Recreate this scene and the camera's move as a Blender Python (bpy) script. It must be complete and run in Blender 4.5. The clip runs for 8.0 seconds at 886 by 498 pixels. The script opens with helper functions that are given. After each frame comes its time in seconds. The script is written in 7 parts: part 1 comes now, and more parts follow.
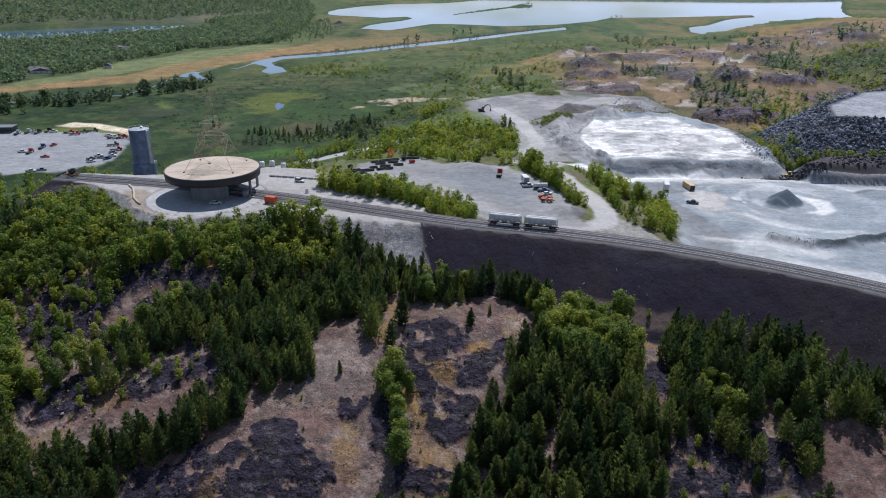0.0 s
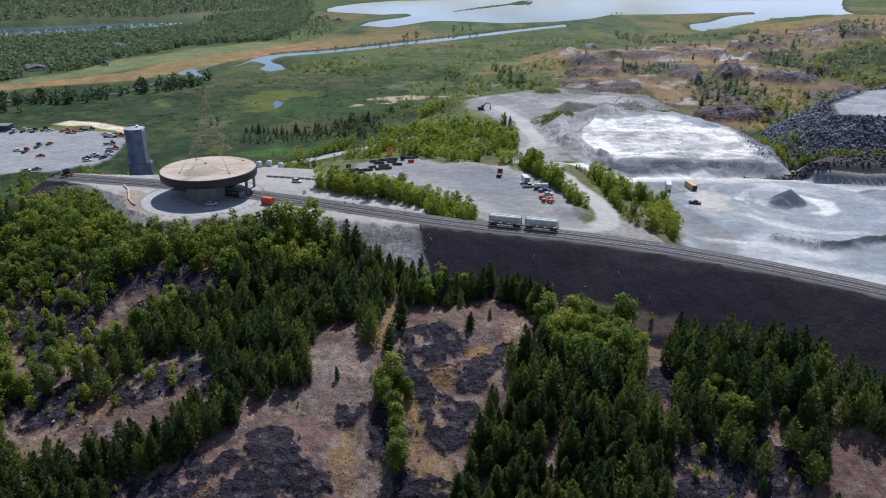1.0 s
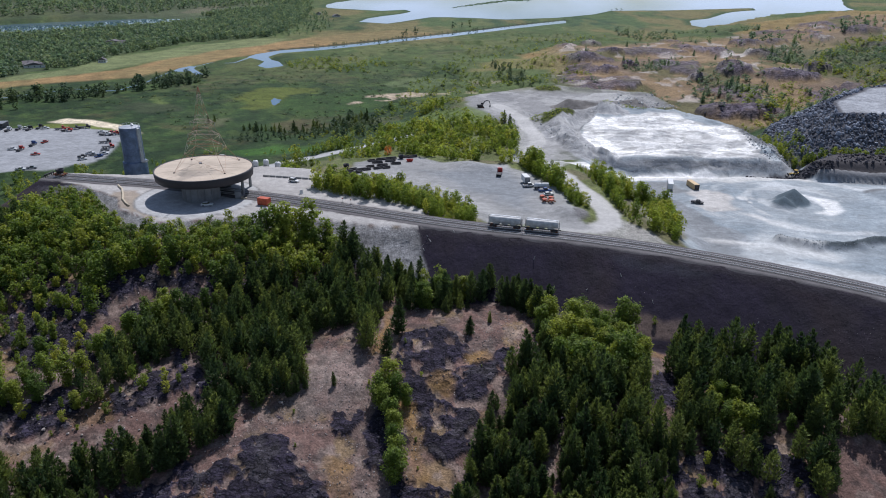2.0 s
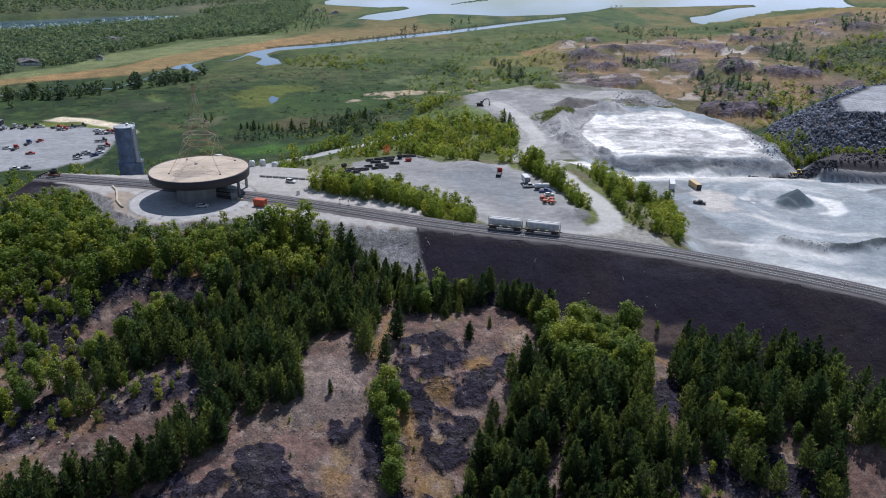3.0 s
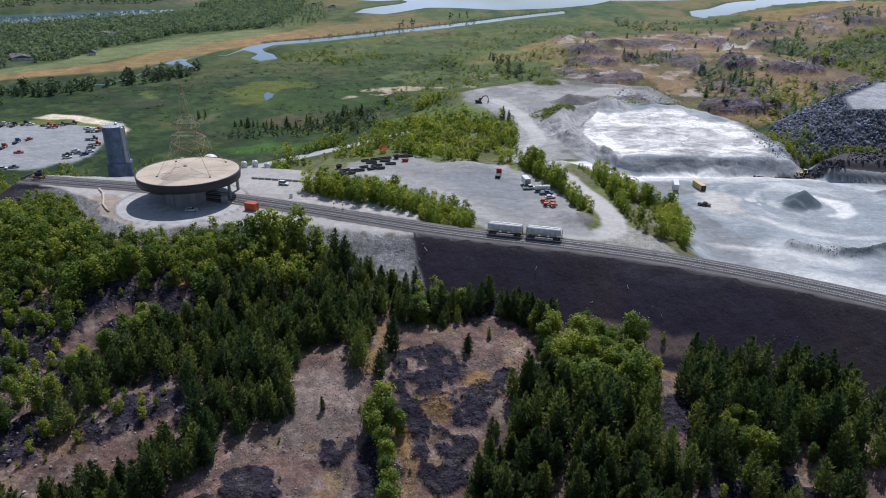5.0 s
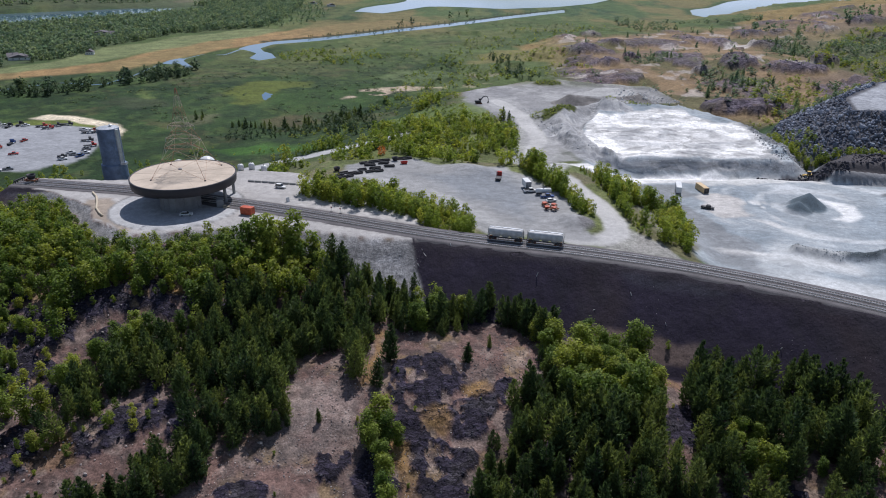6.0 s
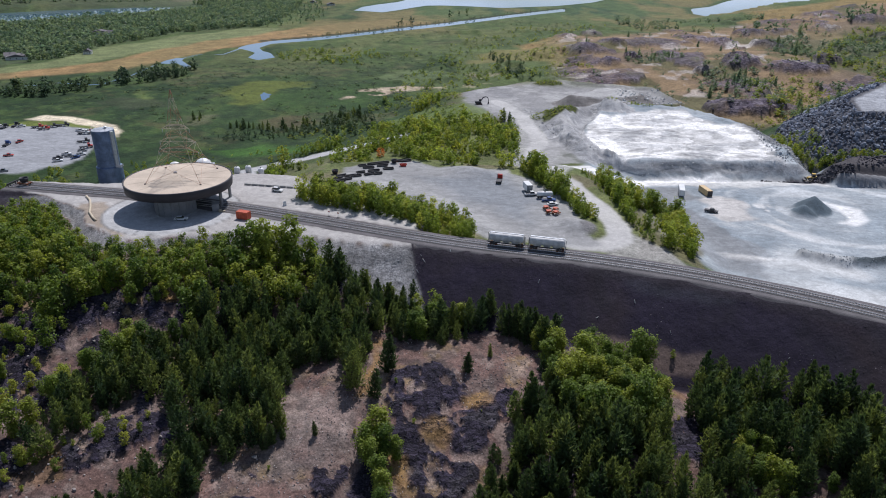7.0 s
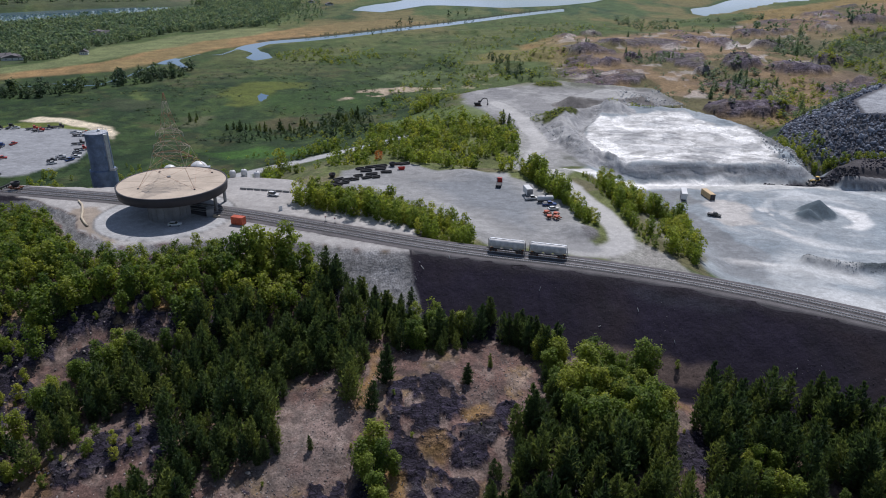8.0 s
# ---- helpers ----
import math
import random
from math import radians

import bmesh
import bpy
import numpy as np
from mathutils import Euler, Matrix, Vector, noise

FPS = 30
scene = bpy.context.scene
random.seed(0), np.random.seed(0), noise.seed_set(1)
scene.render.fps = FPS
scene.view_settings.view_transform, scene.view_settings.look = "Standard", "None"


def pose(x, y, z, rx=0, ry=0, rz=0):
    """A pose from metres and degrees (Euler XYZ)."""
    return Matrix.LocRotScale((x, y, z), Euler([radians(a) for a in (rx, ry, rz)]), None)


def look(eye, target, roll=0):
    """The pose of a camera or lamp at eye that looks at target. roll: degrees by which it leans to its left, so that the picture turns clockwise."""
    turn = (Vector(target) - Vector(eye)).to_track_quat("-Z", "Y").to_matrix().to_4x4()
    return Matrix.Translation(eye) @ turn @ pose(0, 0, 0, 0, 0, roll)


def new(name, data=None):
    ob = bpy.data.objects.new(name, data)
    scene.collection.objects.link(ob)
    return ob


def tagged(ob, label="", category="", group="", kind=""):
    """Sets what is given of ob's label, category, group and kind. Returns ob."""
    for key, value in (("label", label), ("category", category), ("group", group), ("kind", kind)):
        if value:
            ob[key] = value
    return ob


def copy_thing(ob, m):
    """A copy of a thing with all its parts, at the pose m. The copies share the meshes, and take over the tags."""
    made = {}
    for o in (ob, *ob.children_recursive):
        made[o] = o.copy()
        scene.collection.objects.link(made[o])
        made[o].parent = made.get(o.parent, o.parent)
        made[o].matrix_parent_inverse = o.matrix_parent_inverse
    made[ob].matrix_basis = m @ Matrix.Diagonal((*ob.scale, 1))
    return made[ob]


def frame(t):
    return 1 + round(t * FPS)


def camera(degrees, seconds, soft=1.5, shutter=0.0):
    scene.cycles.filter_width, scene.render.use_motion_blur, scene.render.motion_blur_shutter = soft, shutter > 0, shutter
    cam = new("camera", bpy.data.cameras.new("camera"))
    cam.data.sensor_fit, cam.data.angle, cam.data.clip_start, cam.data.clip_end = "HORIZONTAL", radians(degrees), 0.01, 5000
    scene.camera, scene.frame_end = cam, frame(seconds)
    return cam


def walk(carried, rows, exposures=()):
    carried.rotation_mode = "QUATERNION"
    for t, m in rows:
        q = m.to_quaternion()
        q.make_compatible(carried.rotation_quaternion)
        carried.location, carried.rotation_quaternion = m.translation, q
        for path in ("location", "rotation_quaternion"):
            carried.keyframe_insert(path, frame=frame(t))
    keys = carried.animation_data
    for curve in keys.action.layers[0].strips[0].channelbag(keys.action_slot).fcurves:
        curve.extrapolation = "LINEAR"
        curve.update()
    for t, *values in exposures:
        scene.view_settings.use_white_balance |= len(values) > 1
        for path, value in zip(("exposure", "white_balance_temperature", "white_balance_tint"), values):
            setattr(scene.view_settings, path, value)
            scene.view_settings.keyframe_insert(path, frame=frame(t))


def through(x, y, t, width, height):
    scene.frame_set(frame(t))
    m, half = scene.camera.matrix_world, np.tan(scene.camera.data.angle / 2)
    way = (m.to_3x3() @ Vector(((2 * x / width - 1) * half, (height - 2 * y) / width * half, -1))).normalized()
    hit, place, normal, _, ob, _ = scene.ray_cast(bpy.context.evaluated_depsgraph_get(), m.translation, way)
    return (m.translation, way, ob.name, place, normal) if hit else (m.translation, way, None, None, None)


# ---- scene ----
cam = camera(66.0, 8.0, soft=1.0)
PATH = [
    (0, (1.2, -0.129, 87.929), (1.193, 1.721, 87.17), 0.6),
    (0.5, (1.295, 2.011, 88.071), (1.288, 3.86, 87.308), 0.6),
    (1, (1.328, 4.141, 88.138), (1.322, 5.988, 87.371), 0.6),
    (1.5, (1.38, 6.414, 88.21), (1.375, 8.259, 87.438), 0.6),
    (3, (1.496, 13.074, 88.544), (1.494, 14.913, 87.759), 0.6),
    (3.5, (1.597, 15.381, 88.707), (1.596, 17.219, 87.918), 0.6),
    (4, (1.659, 17.797, 88.847), (1.659, 19.633, 88.054), 0.6),
    (4.5, (1.661, 20.134, 88.978), (1.663, 21.968, 88.18), 0.6),
    (6, (1.788, 27.572, 89.379), (1.792, 29.403, 88.574), 0.6),
    (6.5, (1.815, 29.972, 89.531), (1.82, 31.802, 88.725), 0.6),
    (7, (1.909, 32.612, 89.669), (1.913, 34.441, 88.861), 0.6),
    (7.5, (1.84, 35.161, 89.741), (1.847, 36.99, 88.932), 0.6),
    (8, (1.93, 37.737, 89.809), (1.937, 39.566, 89.0), 0.6),
]
walk(cam, [(t, look(eye, target, roll)) for t, eye, target, roll in PATH],
     exposures=[(0, 0.0, 5950, 14), (4, 0.01, 5950, 14), (6.5, 0.0, 6050, 15), (7.5, 0.08, 6080, 15), (8, -0.17, 6100, 15)])

# ---- daylight ----
SUN_ELEVATION, SUN_AZIMUTH = radians(55), radians(14)   # azimuth from +y towards +x
world = bpy.data.worlds.new("sky")
world.use_nodes = True
scene.world = world
wn = world.node_tree.nodes
sky = wn.new("ShaderNodeTexSky")
sky.sky_type, sky.sun_disc = "NISHITA", False
sky.sun_elevation, sky.sun_rotation = SUN_ELEVATION, SUN_AZIMUTH
sky.air_density, sky.dust_density = 1.0, 0.4
# broken fair-weather cloud, brighter than the blue
link = world.node_tree.links.new
way, flat, cloud, cover, blend = (wn.new("ShaderNode" + k) for k in ("TexCoord", "Mapping", "TexNoise", "MapRange", "Mix"))
flat.inputs["Scale"].default_value = (1.6, 1.6, 7.0)
cloud.inputs["Scale"].default_value, cloud.inputs["Detail"].default_value = 2.2, 6
cover.inputs["From Min"].default_value, cover.inputs["From Max"].default_value, cover.inputs["To Max"].default_value = 0.44, 0.60, 0.85
blend.data_type = "RGBA"
blend.inputs[7].default_value = (11.8, 13.6, 16.4, 1)
link(way.outputs["Generated"], flat.inputs["Vector"]), link(flat.outputs[0], cloud.inputs["Vector"])
rise, low, share = wn.new("ShaderNodeSeparateXYZ"), wn.new("ShaderNodeMapRange"), wn.new("ShaderNodeMath")
low.inputs["From Min"].default_value, low.inputs["From Max"].default_value = 0.16, 0.05
low.inputs["To Min"].default_value = 0.25
share.operation = "MULTIPLY"
link(way.outputs["Generated"], rise.inputs[0]), link(rise.outputs["Z"], low.inputs["Value"])
link(cloud.outputs[0], cover.inputs["Value"]), link(cover.outputs[0], share.inputs[0]), link(low.outputs[0], share.inputs[1])
link(share.outputs[0], blend.inputs[0])
link(sky.outputs[0], blend.inputs[6]), link(blend.outputs[2], wn["Background"].inputs["Color"])
wn["Background"].inputs["Strength"].default_value = 0.067
sun_data = bpy.data.lights.new("sun", "SUN")
sun_data.energy, sun_data.angle, sun_data.color = 4.15, radians(0.6), (1.0, 0.96, 0.90)
sun = new("sun", sun_data)
sun_way = Vector((math.sin(SUN_AZIMUTH) * math.cos(SUN_ELEVATION), math.cos(SUN_AZIMUTH) * math.cos(SUN_ELEVATION), math.sin(SUN_ELEVATION)))
sun.matrix_world = look(sun_way * 400, (0, 0, 0))
scene.view_settings.exposure = 0.0
# ---- the lie of the land ----
def hashed(ix, iy, seed):
    h = (ix.astype(np.int64) * 374761393 + iy.astype(np.int64) * 668265263 + seed * 974711) & 0xFFFFFFFF
    h = ((h ^ (h >> 13)) * 1274126177) & 0xFFFFFFFF
    return ((h ^ (h >> 16)) & 0xFFFF) / 65535.0


def vnoise(x, y, seed=0):
    """Smooth value noise from -1 to 1 with cells of size 1."""
    x, y = np.asarray(x, float), np.asarray(y, float)
    ix, iy = np.floor(x), np.floor(y)
    u, v = x - ix, y - iy
    u, v = u * u * (3 - 2 * u), v * v * (3 - 2 * v)
    a, b = hashed(ix, iy, seed), hashed(ix + 1, iy, seed)
    c, d = hashed(ix, iy + 1, seed), hashed(ix + 1, iy + 1, seed)
    return 2 * ((a + (b - a) * u) * (1 - v) + (c + (d - c) * u) * v) - 1


def fbm(x, y, size, octaves=4, seed=0):
    total, weight = 0.0, 0.0
    for k in range(octaves):
        total = total + vnoise(x / size * 2 ** k + 17.3 * k, y / size * 2 ** k - 9.1 * k, seed + k) * 0.5 ** k
        weight += 0.5 ** k
    return total / weight


def ss(a, b, v):
    t = np.clip((v - a) / (b - a), 0, 1)
    return t * t * (3 - 2 * t)


def bump(x, y, cx, cy, sx, sy):
    return np.exp(-0.5 * (((x - cx) / sx) ** 2 + ((y - cy) / sy) ** 2))


def outside(poly, x, y):
    """Signed distance to a polygon: negative inside."""
    x, y = np.asarray(x, float), np.asarray(y, float)
    best, inside = np.full(x.shape, 1e18), np.zeros(x.shape, bool)
    for (ax, ay), (bx, by) in zip(poly, poly[1:] + poly[:1]):
        ex, ey = bx - ax, by - ay
        t = np.clip(((x - ax) * ex + (y - ay) * ey) / (ex * ex + ey * ey), 0, 1)
        best = np.minimum(best, (x - ax - t * ex) ** 2 + (y - ay - t * ey) ** 2)
        if ay != by:
            inside ^= ((ay > y) != (by > y)) & (x < ax + (y - ay) * ex / ey)
    return np.where(inside, -1.0, 1.0) * np.sqrt(best)


def along(line, x, y):
    """Distance to an open line of points."""
    best = np.full(np.shape(x), 1e18)
    for (ax, ay), (bx, by) in zip(line, line[1:]):
        ex, ey = bx - ax, by - ay
        t = np.clip(((x - ax) * ex + (y - ay) * ey) / (ex * ex + ey * ey), 0, 1)
        best = np.minimum(best, (x - ax - t * ex) ** 2 + (y - ay - t * ey) ** 2)
    return np.sqrt(best)


# the railway's centre line, y over x
rail_x = np.arange(-420.0, 421.0, 2.0)
rail_y = np.interp(rail_x, [-420, -175, -120, -71, -33.5, -7.5, 16.5, 43, 73, 101, 120.5, 135, 240, 420],
                   [331, 297, 286.5, 271.5, 257, 246.3, 238.2, 231.7, 221.5, 208, 196.2, 186.6, 112, -20])
kernel = np.exp(-0.5 * (np.arange(-9, 10) / 4.0) ** 2)
rail_y = np.convolve(np.pad(rail_y, 9, mode="reflect", reflect_type="odd"), kernel / kernel.sum(), "valid")
rail_slope = np.gradient(rail_y, rail_x)


def rail_at(x):
    return np.interp(x, rail_x, rail_y)


def off_rail(x, y):
    """Distance from the railway's middle: plus on the quarry's side."""
    return (y - np.interp(x, rail_x, rail_y)) / np.sqrt(1 + np.interp(x, rail_x, rail_slope) ** 2)


PAD = [(-174, 293), (-150, 283), (-131, 270), (-122, 254), (-104, 242), (-80, 246), (-58, 247), (-40, 245), (-28, 242), (-16, 240.2), (-10, 239.2), (-6.5, 242), (-6, 250), (-8, 262),
       (-45, 290), (-60, 312), (-84, 316), (-102, 305), (-140, 299.5), (-174, 302.5)]
YARD = [(-66, 296), (-52, 345), (-15, 353), (35, 342), (60, 345), (70, 300), (80, 262), (78, 226), (16, 250), (-20, 270)]
RIDGE = [(-50, 348), (45, 348), (44, 440), (16, 450), (-20, 390)]
BENCH = [(44, 345), (74, 350), (78, 400), (100, 480), (165, 500), (160, 560), (70, 590), (18, 545), (16, 485), (48, 445)]
WHITE = [(78, 371), (184, 371), (190, 400), (184, 438), (160, 480), (112, 486), (80, 415)]
FLOOR = [(84, 262), (130, 205), (260, 120), (420, 200), (420, 348), (200, 356), (90, 354)]
MOUND = [(231, 411), (330, 398), (430, 440), (430, 560), (300, 505), (246, 448)]
TERRACE = [(90, 505), (98, 513), (112, 528), (128, 530), (138, 518), (137, 506), (122, 495), (104, 496)]
CREST = [(114, 473), (104, 481), (88, 470), (77, 452), (72, 433), (73, 408), (77, 389), (86, 377)]
# bare rock knolls on the upland: place, half width, half depth, rise
KNOLLS = ((160, 834, 24, 24, 9), (209, 1034, 14, 18, 5), (209, 876, 10, 8, 4), (311, 918, 9, 8, 4), (338, 899, 16, 22, 6), (428, 1020, 26, 22, 6), (290, 710, 18, 26, 9), (384, 873, 16, 22, 6), (336, 684, 30, 18, 8),
          (385, 734, 12, 16, 7), (608, 1062, 26, 22, 7), (212, 540, 16, 16, 6), (238, 530, 16, 14, 6), (243, 681, 7, 6, 4), (201, 782, 6, 12, 4), (172, 747, 11, 10, 3), (452, 730, 9, 12, 5), (119, 590, 12, 10, 3), (551, 922, 12, 16, 5))
BANK = [(200, 360), (330, 346), (330, 374), (218, 374)]
UPLAND = [(120, 620), (205, 530), (300, 470), (700, 420), (1200, 900), (700, 1250), (520, 1150), (170, 1000)]
LOT = [(-322, 508), (-296, 507), (-267, 511), (-254, 505), (-237, 498), (-218, 456), (-214, 429), (-222, 417), (-232, 403), (-262, 392), (-420, 390), (-430, 525)]
LAKE = [(160, 3084), (-7, 2733), (-210, 2599), (-290, 2422), (-339, 2239), (-348, 2115), (-332, 1983), (-294, 1940), (-166, 1868), (-110, 1923), (-89, 1858), (-108, 1771), (-150, 1689),
        (-175, 1615), (-183, 1519), (-120, 1484), (-60, 1614), (-36, 1669), (10, 1676), (138, 1625), (257, 1693), (369, 1823), (443, 1965), (612, 2016), (765, 2091), (911, 2169), (878, 2059), (776, 1972),
        (615, 1708), (555, 1649), (517, 1522), (527, 1456), (587, 1463), (672, 1556), (824, 1590), (991, 1778), (1077, 1929), (1160, 2032), (1235, 2252), (1376, 2533), (1902, 3523), (1200, 4400), (300, 4300)]
ISLE = [(7, 2041), (102, 2291), (211, 2526), (272, 2750), (316, 2671), (279, 2428), (199, 2377), (115, 2200), (52, 2075), (19, 1992)]
BAY = [(-1100, 1050), (-828, 1217), (-786, 1243), (-728, 1228), (-671, 1312), (-601, 1422), (-573, 1468), (-560, 1545), (-658, 1532), (-784, 1426), (-852, 1351), (-1200, 1200)]
POND = [(-159, 634), (-160, 650), (-156, 646), (-151, 642), (-149, 628), (-150, 614), (-154, 618)]
RIVER = [(267, 1613), (190, 1526), (123, 1435), (62, 1354), (8, 1281), (-41, 1225), (-86, 1174), (-127, 1118), (-165, 1075), (-202, 1041), (-237, 1010), (-258, 967), (-262, 936), (-249, 920),
         (-230, 894), (-228, 857), (-212, 839), (-197, 860), (-211, 895), (-225, 911), (-236, 939), (-230, 981), (-196, 1011), (-160, 1042), (-123, 1083), (-83, 1136), (-39, 1184), (8, 1236), (60, 1304), (118, 1379), (183, 1464), (256, 1544)]
CREEK = [(-313, 808), (-314, 831), (-308, 851), (-299, 847), (-297, 832), (-284, 810), (-270, 785), (-275, 780), (-293, 810), (-302, 804)]
DITCH = [(-421, 620), (-411, 629), (-397, 645), (-385, 667), (-360, 685), (-329, 677), (-318, 684), (-311, 730), (-313, 808)]
STREAM = [(-301, 847), (-292, 878), (-264, 880), (-258, 937)]


# dark rock breaking through the soil on the camera's side
OUTCROPS = [[(-11, 184), (-7, 188), (0, 190), (5, 183), (8, 177), (4, 173), (-2, 171), (-5, 169), (-11, 171), (-12, 176)], [(6, 172), (12, 172), (18, 177), (21, 178), (20, 172), (15, 167), (12, 164), (9, 161), (5, 160), (4, 165)],
            [(-8, 167), (-4, 165), (0, 160), (4, 158), (8, 158), (9, 152), (7, 145), (2, 142), (-1, 146), (-3, 152), (-6, 159), (-8, 163)], [(-25, 155), (-22, 156), (-20, 151), (-23, 149), (-25, 152)],
            [(-45, 145), (-41, 148), (-37, 145), (-36, 141), (-30, 136), (-26, 133), (-26, 130), (-33, 122), (-62, 122), (-73, 128), (-65, 132), (-55, 135), (-53, 138), (-46, 141)],
            [(56, 139), (63, 145), (71, 147), (76, 143), (74, 130), (56, 126)], [(81, 146), (86, 144), (86, 130), (78, 132)], [(66, 170), (68, 166), (64, 162), (60, 165)],
            [(-80, 216), (-80, 211), (-90, 208), (-99, 202), (-110, 190), (-100, 181), (-96, 174), (-110, 171), (-128, 180), (-134, 200), (-118, 206), (-107, 206), (-97, 215)], [(-73, 162), (-66, 168), (-70, 172), (-82, 166), (-88, 158), (-80, 154)], [(-108, 156), (-98, 160), (-92, 153), (-106, 146), (-114, 150)]]


BARE_SOIL = [(-47, 157), (-41, 176), (-30, 186), (-20, 205), (20, 206), (26, 190), (12, 190), (-10, 192), (-14, 165), (-19, 150), (-36, 152)]


def outcrop(x, y):
    v = ss(0.24, 0.32, fbm(x, y, 13, 5, 215)) * 0.9 * ss(-1, 3, outside(BARE_SOIL, x, y))
    for k, poly in enumerate(OUTCROPS):
        v = np.maximum(v, ss(0.5, -0.5, outside(poly, x, y) - 0.9 + 4.2 * fbm(x, y, 6, 5, 300 + k)))
    return v * (0.15 + 0.85 * ss(-0.34, -0.2, fbm(x, y, 3.2, 4, 217)))


def knoll(x, y):
    """Bare rock on the upland."""
    v = 0.75 * ss(0.20, 0.30, fbm(x, y * 0.7, 42, 5, 239))
    for kx, ky, wide, deep, rise in KNOLLS:
        away = np.hypot((x - kx) / wide, (y - ky) / deep)
        v = np.maximum(v, ss(1.15, 0.85, away + 0.45 * fbm(x, y, 14, 4, 236)))
    return v


def water_depth(x, y):
    """How far inside any water a place lies, in metres; minus on land."""
    w = 0.0022 * np.clip(y, 0, 2500)
    wx, wy = x + w * fbm(x, y, 60, 3, 51), y + 2 * w * fbm(x, y, 60, 3, 57)
    inside = np.maximum(-outside(LAKE, wx, wy), -outside(BAY, wx, wy))
    inside = np.where(outside(ISLE, wx, wy) < 0, -5.0, inside)
    inside = np.maximum(inside, -outside(POND, x + 1.2 * fbm(x, y, 5, 3, 3), y + 4 * fbm(x, y, 5, 3, 5)) - 0.3)
    inside = np.maximum(inside, np.maximum(-outside(RIVER, wx, wy), -outside(CREEK, wx, wy)) + 0.3)
    inside = np.maximum(inside, 1.8 - along(STREAM, wx, wy))
    return np.maximum(inside, 1.5 - along(DITCH, wx, wy))


def height(x, y):
    x, y = np.asarray(x, float), np.asarray(y, float)
    d = off_rail(x, y)
    # the rocky hill on the camera's side
    south = -18 + 4.5 * bump(x, y, 8, 190, 42, 22) - 0.25 * np.maximum(0, 165 - y) + 0.10 * np.maximum(0, 118 - y) - 2.5 * ss(30, 80, x)
    brow = ss(-45, -85, x)
    south = south + 15 * ss(196 - 24 * brow, 246 - 12 * brow, y) * ss(5, -40, x) * ss(-190, -150, x) - 10 * ss(-165, -215, x)
    south = south - 2.8 * bump(x, y, 2, 166, 20, 12) + 3 * bump(x, y, -45, 136, 18, 10) + 8.5 * ss(72, 96, x) * ss(172, 146, y) - 2.5 * bump(x, y, 68, 196, 8, 8)
    south = np.maximum(south, -34) + 0.9 * fbm(x, y, 22, 4, 1) + 0.45 * fbm(x, y, 5, 3, 2) * ss(260, 230, y)
    crag = outcrop(x, y)
    south = south + crag * (0.5 + 1.1 * (0.5 - np.abs(fbm(x, y, 6.5, 4, 71))) + 0.5 * (0.4 - np.abs(fbm(x, y, 2.2, 2, 75))))
    # the marsh and what rises from it
    north = -30 + 0.25 * fbm(x, y, 40, 3, 8)
    rolling = fbm(x, y, 60, 4, 11)
    for poly, level, slope, rough in ((YARD, -4.2, 0.40, 0.25), (RIDGE, -12.5, 0.13, 1.2), (BENCH, -8.2, 0.34, 0.5), (FLOOR, -15.0, 0.34, 0.35),
                                      (MOUND, 8.0, 0.62, 0.8), (BANK, -6.2, 0.75, 1.6), (TERRACE, -1.6, 0.62, 0.6), (UPLAND, -21, 0.06, 5.0), (LOT, -28.4, 0.2, 0.2)):
        level = level + rough * (rolling if rough > 1 else fbm(x, y, 14, 3, 13))
        if poly is UPLAND:
            level = level + knoll(x, y) * (3.0 + 4.0 * (0.5 - np.abs(fbm(x, y, 16, 4, 238)))) + sum(0.8 * rise * bump(x, y, kx, ky, 0.7 * wide, 0.7 * deep) for kx, ky, wide, deep, rise in KNOLLS) + 40 * ss(330, 900, x) * ss(420, 640, y) + 9 * bump(x, y, 320, 775, 90, 110) + 3 * bump(x, y, 190, 900, 50, 60)
        north = np.maximum(north, level - slope * np.maximum(0, outside(poly, x, y) + 3 * fbm(x, y, 18, 2, 19)))
    ledges = fbm(x * 0.45 + 0.15 * y, y, 15, 4, 24)
    white = -10.6 + 0.050 * np.maximum(0, y - 366) + 0.5 * fbm(x, y, 16, 3, 23) + 2.6 * (0.42 - np.abs(ledges)) * ss(384, 400, y) + 1.2 * ss(0.0, 0.05, ledges - 0.15)
    north = np.maximum(north, white - 0.8 * np.maximum(0, outside(WHITE, x, y) + 2.0 * fbm(x, y, 12, 2, 29)))
    north = north + 2.4 * np.exp(-0.5 * (outside(BENCH, x, y) / 2.2) ** 2) * ss(80, 95, x) * ss(478, 492, y)
    # the gullied bank between slab and haul road
    crest = along(CREST, x, y)
    gully = fbm(x * 1.2, y * 0.6, 5.0, 3, 63)
    north = north + (4.6 + 1.2 * fbm(x, y, 14, 2, 62)) * ss(11, 0, crest + 2.6 * gully) + 1.5 * (0.4 - np.abs(gully)) * ss(12, 5, crest)
    # the conical heap of crushed stone, and a low bank round it
    north = np.maximum(north, np.maximum(-8.6 - 0.74 * np.hypot(x - 166, y - 317), -10.4 - 0.74 * np.hypot(x - 159, y - 311)))
    north = north + 2.6 * np.exp(-0.5 * ((along([(138, 266), (148, 259), (160, 259), (172, 264), (190, 269)], x, y) + 2 * fbm(x, y, 6, 2, 61)) / 1.8) ** 2)
    north = north + 5 * np.exp(-0.5 * (np.hypot((x - 20) / 1.6, y - 328) / 4.0) ** 2) * 0.35
